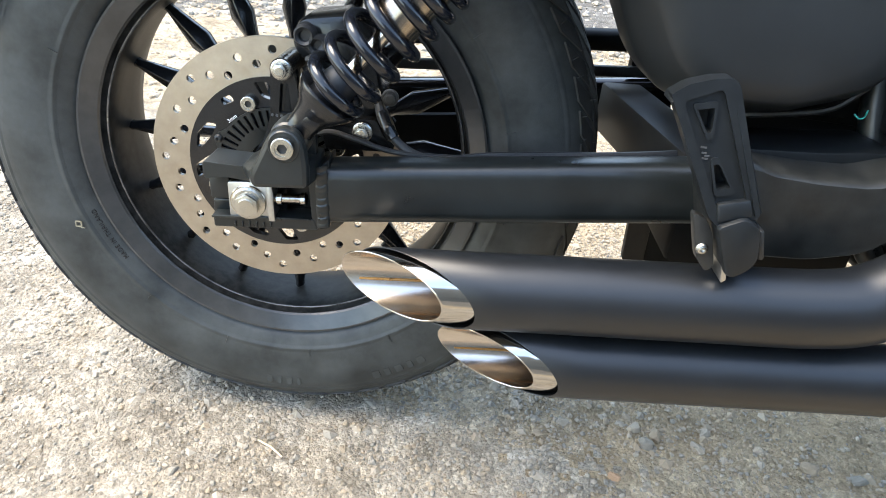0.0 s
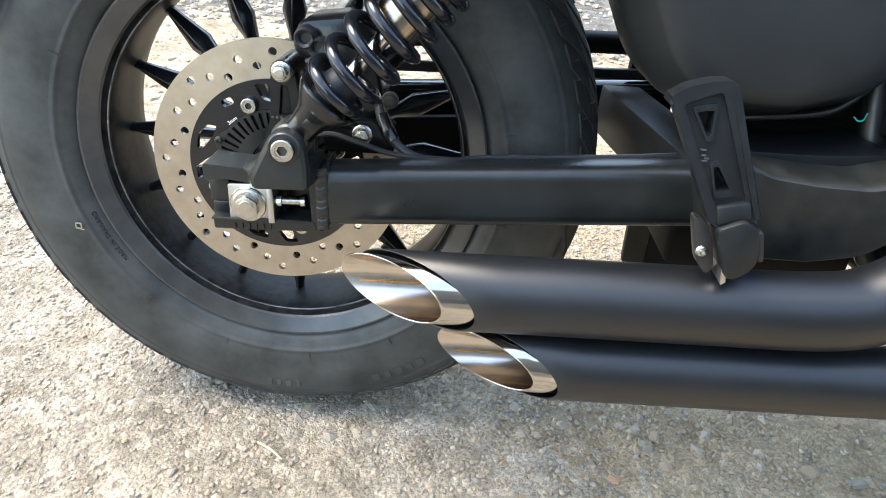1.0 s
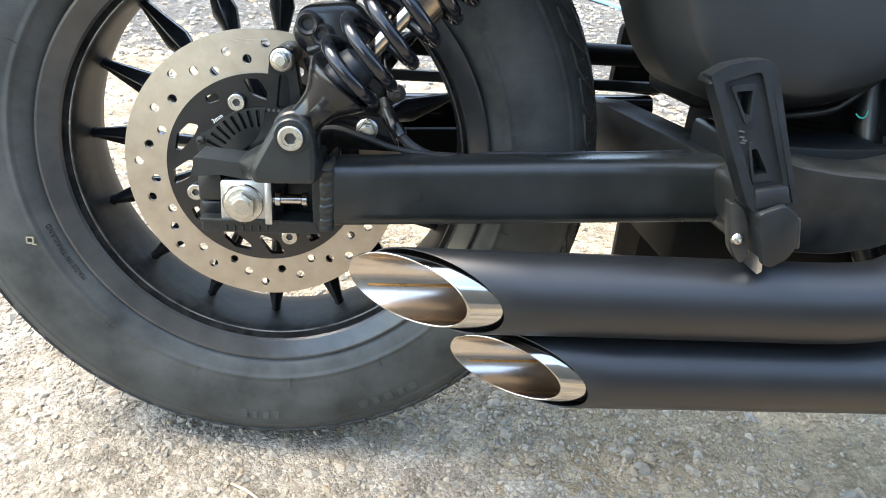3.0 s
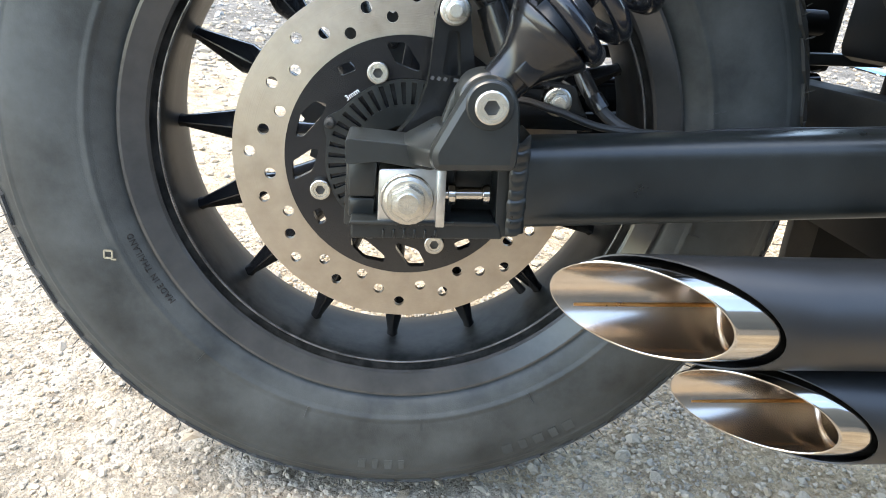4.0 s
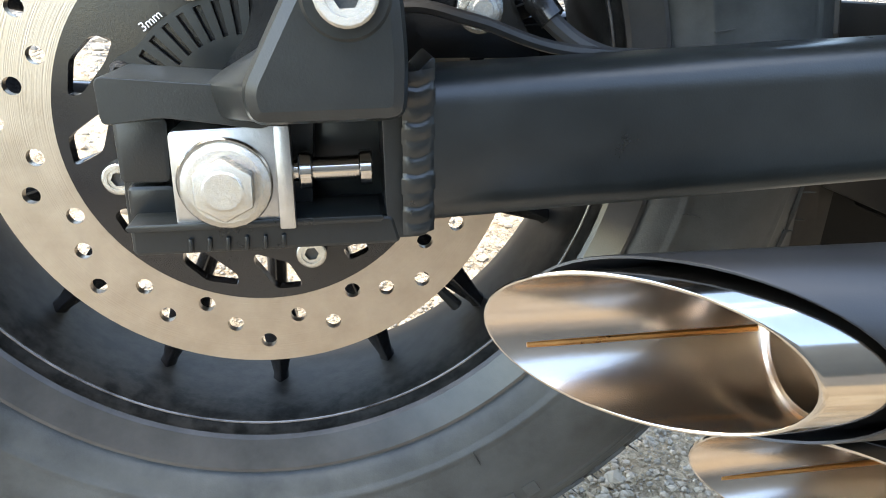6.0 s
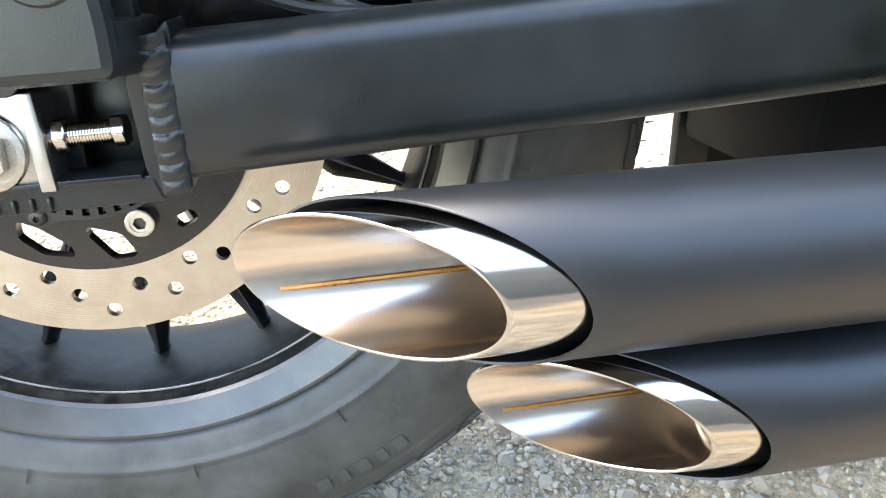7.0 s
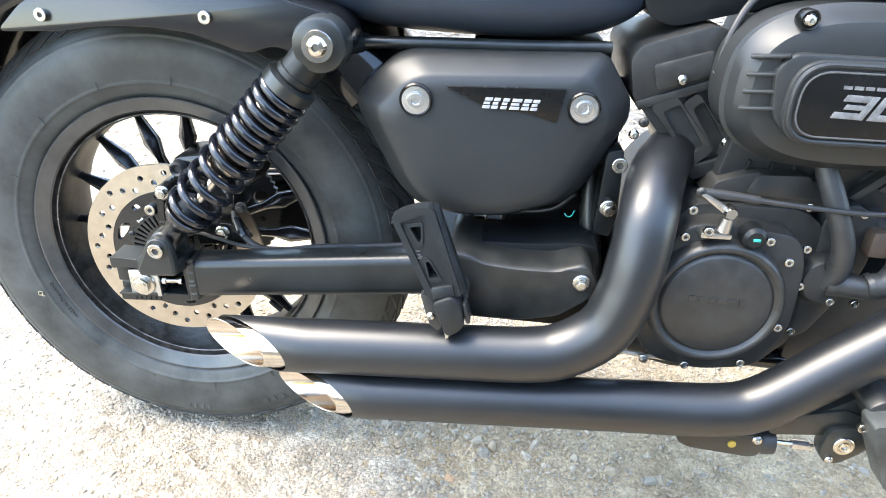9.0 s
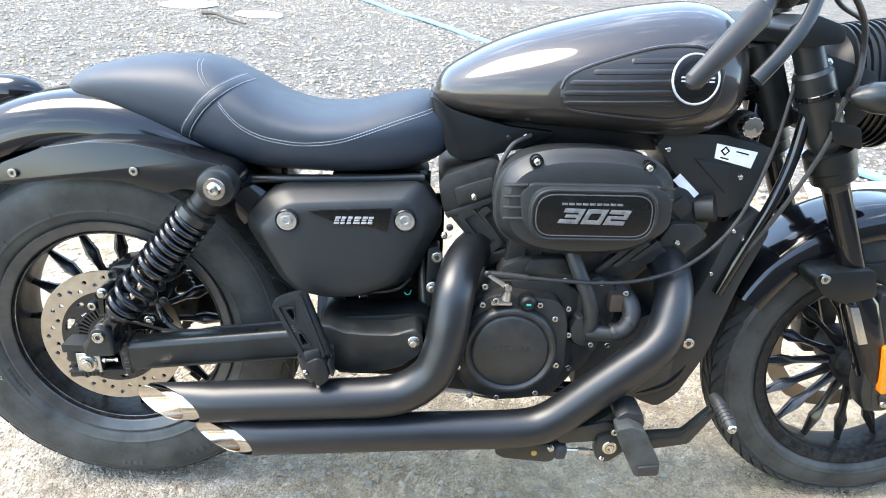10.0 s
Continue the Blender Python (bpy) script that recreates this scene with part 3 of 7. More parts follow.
def north_blocker():
    """A plain wall beyond all that is looked at, added to darken grazing reflections."""
    bm = box((0.0, 16.0, 1.9), (44, 0.2, 3.8), 0.01)
    ob = part("unseen_wall_north", bm, material("dark brown sky blocker", (0.085, 0.078, 0.066), 0.9, 0, (0.14, 0.128, 0.11), 2.5, 0.5, 0.002, 60), None)
    tagged(ob, "unseen dark brown wall added to darken grazing reflections", "wall", kind="structure")


north_blocker()


def litter():
    # a flat blue strap of sheeting that lies across the yard, and a pale sheet beside it
    bm = bmesh.new()
    rows = []
    a, b = Vector((-1.9, 10.9, 0)), Vector((2.95, 1.55, 0))
    side = (b - a).normalized().cross(Vector((0, 0, 1)))
    for k in range(61):
        t = k / 60
        c = a.lerp(b, t) + side * 0.03 * math.sin(7 * t)
        hw = 0.045
        z = 0.014 + 0.006 * math.sin(40 * t) + 0.004 * noise.noise((t * 30, 0, 0))
        rows.append([bm.verts.new(c + side * hw + Vector((0, 0, z))), bm.verts.new(c + Vector((0, 0, z + 0.006))), bm.verts.new(c - side * hw + Vector((0, 0, z))),
                     bm.verts.new(c - side * hw + Vector((0, 0, z - 0.012))), bm.verts.new(c + side * hw + Vector((0, 0, z - 0.012)))])
    skin(bm, rows)
    strap = part("sheeting_strip", bm, M_BLUE, None)
    tagged(strap, "faded blue plastic sheeting strip lying on gravel", "plastic sheet")
    bm = bmesh.new()
    sec = []
    for i in range(21):
        u = i / 20
        row = []
        for j in range(13):
            v = j / 12
            x, y = lerp(2.16, 3.3, u) + 0.12 * v, lerp(1.5, 1.86, v) + 0.16 * u
            row.append((x, y, 0.016 + 0.008 * noise.noise((x * 6, y * 6, 2))))
        sec.append(row + [(x, y, z - 0.006) for x, y, z in row[::-1]])
    bm = loft(sec)
    ob = part("pale_sheet", bm, M_WHITE, None)
    tagged(ob, "creased white plastic sheet lying flat on gravel", "plastic sheet")
    for px, py, ax, ay, turn in ((-2.0, 6.65, 0.30, 0.24, 0.4), (-1.15, 6.15, 0.26, 0.16, -0.3)):
        ring = []
        for k in range(28):
            a = 2 * math.pi * k / 28
            r = 1 + 0.22 * noise.noise((math.cos(a) * 1.7, math.sin(a) * 1.7, px))
            u, v = ax * r * math.cos(a), ay * r * math.sin(a)
            ring.append((px + u * math.cos(turn) - v * math.sin(turn), py + u * math.sin(turn) + v * math.cos(turn)))
        bm = loft([[(x, y, 0.002) for x, y in ring], [(x, y, 0.020) for x, y in ring], [(lerp(px, x, 0.8), lerp(py, y, 0.8), 0.028) for x, y in ring]])
        tagged(part("paper_scrap", bm, M_WHITE, None), "crumpled white paper scrap lying on grey gravel", "paper")
    # dry branch and a straw
    bm = tube(smooth_path([(-1.66, 5.98, 0.03), (-1.5, 5.86, 0.045), (-1.34, 5.68, 0.035), (-1.12, 5.45, 0.03)], 5), [0.020 - 0.0007 * k for k in range(16)], 8)
    tagged(part("branch", bm, M_TWIG, None), "dry grey fallen branch lying on the gravel", "branch")
    zc = ground_height(0.0, -0.09)[0]
    bm = tube([(-0.018, -0.082, zc + 0.004), (0.0, -0.091, zc + 0.005), (0.017, -0.103, zc + 0.004)], [0.0013, 0.0015, 0.001], 6)
    tagged(part("straw", bm, M_STRAW, None), "short dry straw lying on the crust", "straw")


litter()
# ------------------------------------------------------------------ motorcycle
YM = 0.04                      # its middle plane
bike = new("motorcycle")
bike.matrix_basis = LEAN
tagged(bike, "black cruiser motorcycle with bronze tank, leaning on its stand", "motorcycle")


def tyre_profile(R, r0, w):
    """Half the section of a tyre, from one bead to the other: (radius, y)."""
    h = R - r0
    pts = [(r0 - 0.003, 0.76), (r0 + 0.006, 0.80), (r0 + 0.012, 0.875), (r0 + 0.22 * h, 0.965), (r0 + 0.45 * h, 1.0), (r0 + 0.62 * h, 0.97), (r0 + 0.78 * h, 0.86),
           (r0 + 0.89 * h, 0.66), (r0 + 0.96 * h, 0.40), (R, 0.0)]
    fine = []
    for i in range(len(pts) - 1):
        for k in range(10):
            t = k / 10
            fine.append((lerp(pts[i][0], pts[i + 1][0], t), -w * lerp(pts[i][1], pts[i + 1][1], t)))
    for _ in range(14):   # rounds the polygon
        fine = [fine[0]] + [((fine[i - 1][0] + 2 * fine[i][0] + fine[i + 1][0]) / 4, (fine[i - 1][1] + 2 * fine[i][1] + fine[i + 1][1]) / 4) for i in range(1, len(fine) - 1)] + [fine[-1]]
    fine = [(r, y - (0.0011 if abs(r - r0 - 0.026) < 0.0022 or abs(r - r0 - 0.70 * h) < 0.0016 else 0.0)) for r, y in fine]
    fine.append((R, 0.0))
    return fine + [(r, -y) for r, y in fine[-2::-1]]


def tread_blocks(R, r0, w, pitches, hand, up=0.0028, chunky=False):
    """Slanted tread blocks proud of the carcass."""
    prof = [p for p in tyre_profile(R, r0, w)]
    arc = [0.0]
    for a, b in zip(prof[:-1], prof[1:]):
        arc.append(arc[-1] + math.hypot(a[0] - b[0], a[1] - b[1]))
    mid = arc[-1] / 2
    pr, py = np.array([p[0] for p in prof]), np.array([p[1] for p in prof])

    def point(th, s, up):
        s = mid + s
        r, y = np.interp(s, arc, pr), np.interp(s, arc, py)
        r1, y1 = np.interp(s + 1e-3, arc, pr), np.interp(s + 1e-3, arc, py)
        d = math.hypot(r1 - r, y1 - y) or 1
        nr, ny = (y1 - y) / d, -(r1 - r) / d
        r, y = r + nr * up, y + ny * up
        return (r * math.cos(th), y, r * math.sin(th))

    bm = bmesh.new()
    dth = 2 * math.pi / pitches
    for k in range(pitches):
        th = k * dth
        for sd in (-1, 1):
            rows = [(0.004, 0.024, 0.0, 0.35), (0.027, 0.046, 0.4, 0.9), (0.049, 0.070, 0.95, 1.35)]
            if chunky:
                rows = [(0.003, 0.024, 0.0, 0.55), (0.029, 0.054, 0.30, -0.30)]
            for s0, s1, sk0, sk1 in rows:
                for half in (0, 1):
                    g0, g1 = ((0.0, 0.36) if half == 0 else (0.5, 0.86)) if chunky else (0.03, 0.39) if half == 0 else (0.53, 0.89)
                    quad = [(th + dth * (g0 + sk0 * hand), s0), (th + dth * (g1 + sk0 * hand), s0), (th + dth * (g1 + sk1 * hand), s1), (th + dth * (g0 + sk1 * hand), s1)]
                    top = [bm.verts.new(point(a, sd * s, up)) for a, s in quad]
                    low = [bm.verts.new(point(a, sd * s, -0.001)) for a, s in quad]
                    bm.faces.new(top)
                    for i in range(4):
                        bm.faces.new((top[i], top[(i + 1) % 4], low[(i + 1) % 4], low[i]))
    return bm


def spoke_mesh(r_hub, r_rim):
    """One cast spoke: slim waist, faceted swelling, pointed foot."""
    bm = bmesh.new()
    L = r_rim - r_hub
    rings = []
    for t, w, d in [(0, 0.009, 0.017), (0.25, 0.006, 0.013), (0.5, 0.0060, 0.012), (0.68, 0.0122, 0.014), (0.74, 0.0105, 0.013), (0.97, 0.0046, 0.010), (1.03, 0.0058, 0.012)]:
        r = r_hub + L * t
        rings.append([bm.verts.new(p) for p in ((r, -d, 0), (r, -d * 0.35, w), (r, d * 0.35, w), (r, d, 0), (r, d * 0.35, -w), (r, -d * 0.35, -w))])
    skin(bm, rings)
    return soften(bm, 0.0008, 1)


def ring_text(bm, items, r, y, h):
    """Raised bars round a sidewall where worn lettering stands: (angle, width) in degrees, metres."""
    for a, wd in items:
        m = pose(0, 0, 0, 0, -a, 0) @ Matrix.Translation((r, y, 0))
        b = bmesh.new()
        bmesh.ops.create_cube(b, size=1, matrix=m @ Matrix.Diagonal((h, 0.0009, wd, 1)))
        join(bm, b)
    return bm


def wheel(name, at, R, r_rim, w, spokes, phase, front):
    root = part(name, lathe([(r_rim + 0.006, -w * 0.78), (r_rim + 0.006, -w * 0.85), (r_rim - 0.0152, -w * 0.745), (r_rim - 0.0158, -w * 0.70), (r_rim - 0.0185, -w * 0.66),
                             (r_rim - 0.0192, -w * 0.672), (r_rim - 0.0215, -w * 0.672), (r_rim - 0.0222, -w * 0.63), (r_rim - 0.0232, -w * 0.55), (r_rim - 0.0225, -w * 0.30), (r_rim - 0.0215, 0),
                             (r_rim - 0.0205, w * 0.25), (r_rim - 0.014, w * 0.6), (r_rim - 0.005, w * 0.80), (r_rim + 0.001, w * 0.84), (r_rim + 0.006, w * 0.85), (r_rim + 0.006, w * 0.78),
                             (r_rim - 0.001, w * 0.72), (r_rim - 0.008, w * 0.5), (r_rim - 0.012, 0), (r_rim - 0.006, -w * 0.5)], 120, closed=True), M_RIM, bike,
                "dusty black cast wheel with slim faceted spokes", at=pose(*at))
    part("rim_band", lathe([(r_rim + 0.0063, -w * 0.835), (r_rim + 0.0052, -w * 0.868), (r_rim + 0.0030, -w * 0.868), (r_rim - 0.0130, -w * 0.775), (r_rim - 0.0150, -w * 0.748)], 120), M_RING if not front else M_RIM, root, "scuffed grey painted band", sharp=9)
    part("rim_lip", lathe([(r_rim - 0.0190, -w * 0.668), (r_rim - 0.0194, -w * 0.678), (r_rim - 0.0202, -w * 0.678), (r_rim - 0.0208, -w * 0.671)], 120), M_LIP if not front else M_RIM, root, "thin worn rim lip")
    part("tyre", lathe(tyre_profile(R, r_rim, w), 144), M_RUBBER, root, "dusty black tyre with worn sidewall", sharp=80)
    part("tread", tread_blocks(R, r_rim, w, 24 if front else 28, 1, 0.0065 if front else 0.0026, front), M_TREAD, root)
    sp = spoke_mesh(0.046, r_rim - 0.021)
    me = None
    for k in range(spokes):
        m = pose(0, 0, 0, 0, -(phase + 360 / spokes * k), 0)
        if me is None:
            ob = part("spoke", sp, M_SPOKE, root, at=m)
            me = ob.data
        else:
            part("spoke", me, M_RIM, root, at=m)
    part("hub", lathe([(0.012, -0.06), (0.035, -0.058), (0.04, -0.045), (0.052, -0.03), (0.052, 0.03), (0.045, 0.05), (0.045, 0.07), (0.012, 0.072)], 48), M_RIM, root)
    return root


def sidewall_marks(root, R, r_rim, w):
    """Worn raised marks: ticks, small type and two larger groups."""
    bm = bmesh.new()
    items = []
    for start, n, step, wd in [(-93, 4, 2.4, 0.0065), (-66, 5, 3.0, 0.0095)]:
        for k in range(n):
            items.append((start + k * step, wd * (0.75 if k % 2 else 1)))
    ring_text(bm, items, r_rim + 0.072, -w * 0.9835, 0.0095)
    ring_text(bm, [(-130 + 24 * k, 0.0008) for k in range(13)], r_rim + 0.030, -w * 0.985, 0.011)
    tagged(part("sidewall_lettering", bm, M_RUBBER, root), kind="stuff")
    # the one line of type that can still be read, bent round the sidewall
    font = bpy.data.curves.new("type", "FONT")
    font.body, font.size, font.extrude, font.space_character, font.resolution_u = "MADE IN THAILAND", 0.0062, 0.0004, 1.18, 2
    ob = bpy.data.objects.new("type", font)
    me = bpy.data.meshes.new_from_object(ob)
    bpy.data.objects.remove(ob)
    prof = [p for p in tyre_profile(R, r_rim, w) if p[1] <= 0]
    pr, py = [p[0] for p in prof], [p[1] for p in prof]
    for v in me.vertices:
        a = radians(-142) - v.co.x / 0.226
        r = 0.2235 + v.co.y
        v.co = (r * math.cos(a), float(np.interp(r, pr, py)) - 0.0003 - v.co.z * 1.2, r * math.sin(a))
    me.materials.append(M_DUSTY)
    part("sidewall_type", me, M_DUSTY, root, "moulded origin lettering on the sidewall")


# --- rear wheel, disc and hub
RW = (0.001, YM - 0.004, 0.338)
rear = wheel("rear_wheel", RW, 0.3345, 0.2105, 0.0780, 16, 1.2, False)
sidewall_marks(rear, 0.3345, 0.2105, 0.0780)


def vent_hairs(root, R):
    """Short rubber hairs left by the mould along the shoulder."""
    rnd = random.Random(4)
    bm = bmesh.new()
    for row in (0.0, 1.0):
        for k in range(70):
            a = radians(360 * k / 70 + rnd.uniform(-1.6, 1.6))
            r, y, L = R - 0.011 - 0.010 * row, -0.052 - 0.010 * row, rnd.uniform(0.003, 0.008)
            d = Vector((math.cos(a + 0.3), -0.55, math.sin(a + 0.3))).normalized()
            p = Vector((r * math.cos(a), y, r * math.sin(a)))
            tube([p, p + d * L], [0.0006, 0.0003], 4, bm)
    tagged(part("vent_hairs", bm, M_TREAD, root), kind="stuff")


vent_hairs(rear, 0.3345)
DY = -0.0465 - (YM - 0.004)
holes = [circle(r * math.cos(a), r * math.sin(a), 0.0042, 14)
         for k in range(40) for r, a in [([0.1165, 0.1028, 0.1117, 0.0989, 0.1075][k % 5], radians(-178 + 9 * k))]]
part("brake_disc", plate(circle(0, 0, 0.1288, 120), [circle(0, 0, 0.0895, 96)] + holes, DY, DY + 0.0045), M_DISC, rear, "drilled steel brake disc with ground face")
wind = []
for k in range(4):
    for loop in (((0.0713, -54), (0.0800, -51), (0.0850, -41), (0.0836, -30), (0.0778, -31), (0.0704, -45)),
                 ((0.0655, -25), (0.0700, -25.5), (0.0855, -17), (0.0862, -9), (0.0845, -8), (0.0716, -11)),
                 ((0.0750, 11), (0.0825, 11), (0.0845, 19), (0.0775, 20))):
        wind.append(rounded([(r * math.cos(radians(23 + 90 * k + a)), r * math.sin(radians(23 + 90 * k + a))) for r, a in loop], 0.0025, 2))
part("disc_carrier", plate(circle(0, 0, 0.0905, 96), [circle(0, 0, 0.03, 32)] + wind, DY - 0.002, DY + 0.0055), M_SPOKE, rear, "black disc carrier with cut-out windows")
slots = []
for k in range(44):
    a = radians(k * 360 / 44)
    c, s = math.cos(a), math.sin(a)
    slots.append([(r * c - o * s, r * s + o * c) for r, o in ((0.0425, -0.0013), (0.0583, -0.0019), (0.0583, 0.0019), (0.0425, 0.0013))])
ears = []
for k in range(96):
    a = 2 * math.pi * k / 96
    ears.append(((0.0605 + 0.007 * max(0, math.cos(4 * (a - radians(158)))) ** 6) * math.cos(a), (0.0605 + 0.007 * max(0, math.cos(4 * (a - radians(158)))) ** 6) * math.sin(a)))
part("sensor_ring", plate(ears, [circle(0, 0, 0.028, 32)] + slots, DY - 0.0055, DY - 0.0035), M_PAINT, rear, "black slotted sensor ring")
for a in (113, 203, 293, 23):
    bolt(rear, (0.068 * math.cos(radians(a)), DY - 0.004, 0.068 * math.sin(radians(a))), 0.0078, "socket")
gauge_font = bpy.data.curves.new("type", "FONT")
gauge_font.body, gauge_font.size, gauge_font.extrude, gauge_font.resolution_u = "3mm", 0.0056, 0.0002, 2
gauge_ob = bpy.data.objects.new("type", gauge_font)
gauge_type = bpy.data.meshes.new_from_object(gauge_ob)
bpy.data.objects.remove(gauge_ob)
part("gauge_type", gauge_type, M_DIGIT, rear, "engraved thickness on the sensor ring", at=pose(-0.047, DY - 0.0058, 0.0405, 90, 0, 0) @ pose(0, 0, 0, 0, 0, 40))
for a in (158, 248, 338, 68):
    bolt(rear, (0.063 * math.cos(radians(a)), DY - 0.006, 0.063 * math.sin(radians(a))), 0.0042, "dome", M_CAST, "screw")
part("sprocket", plate([((0.098 + 0.004 * (k % 2)) * math.cos(math.pi * k / 60), (0.098 + 0.004 * (k % 2)) * math.sin(math.pi * k / 60)) for k in range(120)],
                       [circle(0.072 * math.cos(radians(60 * k + 15)), 0.072 * math.sin(radians(60 * k + 15)), 0.014, 14) for k in range(6)] + [circle(0, 0, 0.03, 24)], 0.088, 0.096), M_CAST, rear, "dark steel rear sprocket")
for k in range(6):
    bolt(rear, (0.072 * math.cos(radians(60 * k + 45)), 0.086, 0.072 * math.sin(radians(60 * k + 45))), 0.005, "dome", M_CAST, "screw")
part("valve_stem", tube([(0.122, 0.0, -0.135), (0.105, -0.004, -0.118)], [0.0045, 0.003], 10), M_HOSE, rear)

mark = bmesh.new()
for dx, dz, sx, sz in ((-0.003, 0, 0.0012, 0.006), (0.003, 0, 0.0012, 0.006), (0, 0.003, 0.006, 0.0012), (0, -0.003, 0.006, 0.0012), (0.004, -0.004, 0.004, 0.001)):
    box((-0.2235 + dx, -0.0782, -0.0975 + dz), (sx, 0.0012, sz), 0.0, bm=mark)
tagged(part("paint_mark", mark, M_FADED, rear, "small pale paint mark on the sidewall"), kind="stuff")

# --- swing arm
ARM_Y0, ARM_Y1 = -0.145, -0.105


def arm_tube(x0, z0, x1, z1, hh, y0, y1):
    d = Vector((x1 - x0, z1 - z0)).normalized()
    r = 0.013
    yc, hw = (y0 + y1) / 2, abs(y1 - y0) / 2
    corner = []
    for cx, cz in ((1, 1), (-1, 1), (-1, -1), (1, -1)):
        for k in range(5):
            a = math.atan2(cz, cx) - math.pi / 4 + math.pi / 2 * k / 4
            corner.append((cx * (hw - r) + r * math.cos(a), cz * (hh - r) + r * math.sin(a)))
    secs = []
    for t in np.linspace(0, 1, 10):
        px, pz = lerp(x0, x1, t), lerp(z0, z1, t)
        secs.append([(px - d.y * cz, yc + cy, pz + d.x * cz) for cy, cz in corner])
    return loft(secs)


arm = part("swingarm", arm_tube(0.064, 0.3500, 0.42, 0.3920, 0.0285, ARM_Y0, ARM_Y1), M_PAINT, bike, "matte black box-section swing arm")
# the forked end that holds the axle: a horn, a lower bar, a web, and the plate that carries the shock absorber
part("fork_horn", prism(rounded([(-0.0405, 0.3718), (-0.0392, 0.3555), (-0.020, 0.3592), (0.014, 0.3568), (0.030, 0.372), (0.004, 0.3712)], 0.003, 3), -0.1435, -0.106, 0.003), M_PAINT, arm, "black cast axle fork horn", sharp=20)
plate_edge = [(0.0085, 0.3735), (0.0118, 0.3625), (0.0605, 0.3668), (0.0600, 0.386), (0.0572, 0.405), (0.0515, 0.4165), (0.0400, 0.4205), (0.0285, 0.4160), (0.0215, 0.4020)]
part("shock_plate", prism(rounded(plate_edge, 0.006, 5), -0.1705, -0.1570, 0.0048), M_PAINT, arm, "black plate carrying the shock absorber", sharp=20)
part("shock_plate", prism(rounded([(0.012, 0.366), (0.060, 0.369), (0.0572, 0.405), (0.0515, 0.4165), (0.0400, 0.4205), (0.0285, 0.4160), (0.0215, 0.4020)], 0.005, 4), -0.130, -0.120, 0.002), M_PAINT, arm)
part("plate_web", soften(loft([[(0.0100, -0.1675, 0.3740), (0.0125, -0.1675, 0.3640), (0.0598, -0.1675, 0.3682), (0.0592, -0.1675, 0.3865), (0.0190, -0.1675, 0.3865)],
                                [(-0.0060, -0.1400, 0.3708), (-0.0020, -0.1400, 0.3588), (0.0625, -0.1400, 0.3655), (0.0625, -0.1400, 0.3850), (0.0150, -0.1400, 0.3850)],
                                [(-0.0060, -0.110, 0.3708), (-0.0020, -0.110, 0.3588), (0.0625, -0.110, 0.3655), (0.0625, -0.110, 0.3850), (0.0150, -0.110, 0.3850)]]), 0.002), M_PAINT, arm, sharp=25)
part("bolt_boss", lathe([(0.0085, -0.0016), (0.0128, -0.0016), (0.0138, -0.0006), (0.0138, 0.004)], 36, (0.0401, -0.1700, 0.4036)), M_PAINT, arm)
part("lower_bar", prism(rounded([(-0.0340, 0.3192), (0.0600, 0.3262), (0.0640, 0.3150), (-0.0335, 0.3075)], 0.002, 2), -0.1410, -0.108, 0.0022), M_PAINT, arm, "black lower bar of the axle fork", sharp=20)
part("bar_lip", prism(rounded([(-0.0345, 0.3178), (0.0560, 0.3245), (0.0565, 0.3272), (-0.0345, 0.3205)], 0.001, 1), -0.1440, -0.120, 0.0009), M_PAINT, arm)
for k in range(6):
    part("rib", box((-0.0130 + 0.0066 * k, -0.1412, 0.3128 + 0.0005 * k), (0.0016, 0.003, 0.0055), 0.0006), M_PAINT, arm)
part("fork_web", prism(rounded([(0.0540, 0.3640), (0.0720, 0.3860), (0.0745, 0.3180), (0.0590, 0.3165), (0.0570, 0.3300)], 0.004, 3), -0.1405, -0.108, 0.003), M_PAINT, arm, sharp=20)
part("slot_wall", prism(rounded([(-0.0390, 0.3100), (0.0300, 0.3150), (0.0300, 0.3620), (-0.0400, 0.3600)], 0.002), -0.1240, -0.112, 0.001), M_PAINT, arm)
part("slot_step", prism(rounded([(-0.0375, 0.3330), (-0.0200, 0.3340), (-0.0200, 0.3580), (-0.0388, 0.3570)], 0.002, 2), -0.1345, -0.12, 0.0015), M_PAINT, arm)
part("slot_step", prism(rounded([(-0.0365, 0.3180), (-0.0200, 0.3190), (-0.0200, 0.3320), (-0.0370, 0.3310)], 0.002, 2), -0.1300, -0.12, 0.0015), M_PAINT, arm)
part("slot_back", prism([(0.028, 0.320), (0.060, 0.322), (0.060, 0.366), (0.028, 0.364)], -0.113, -0.108, 0.001), M_PAINT, arm)
part("axle_plate", prism(rounded([(-0.0172, 0.3200), (0.0236, 0.3222), (0.0212, 0.3588), (-0.0188, 0.3545)], 0.0024, 3), -0.1425, -0.114, 0.0010), M_ALU, arm, "bright aluminium axle block")
part("axle_plate_edge", prism([(0.0190, 0.3210), (0.0248, 0.3214), (0.0222, 0.3592), (0.0168, 0.3588)], -0.1455, -0.141, 0.0008), M_ALU, arm)
part("axle_washer", lathe([(0.0001, -0.0016), (0.0160, -0.0016), (0.0166, -0.0008), (0.0166, 0.0005)], 40, (0.0, -0.1428, 0.3370)), M_STEEL, arm, "flat zinc washer")
bolt(arm, (0.0005, -0.1442, 0.3366), 0.0155, "hex", M_STEEL, "axle_nut", 28, 0.64)
adj = tube([(0.021, -0.137, 0.3410), (0.0500, -0.137, 0.3436)], 0.0042, 14)
part("adjuster_bolt", adj, M_CHROME, arm)
thread = bmesh.new()
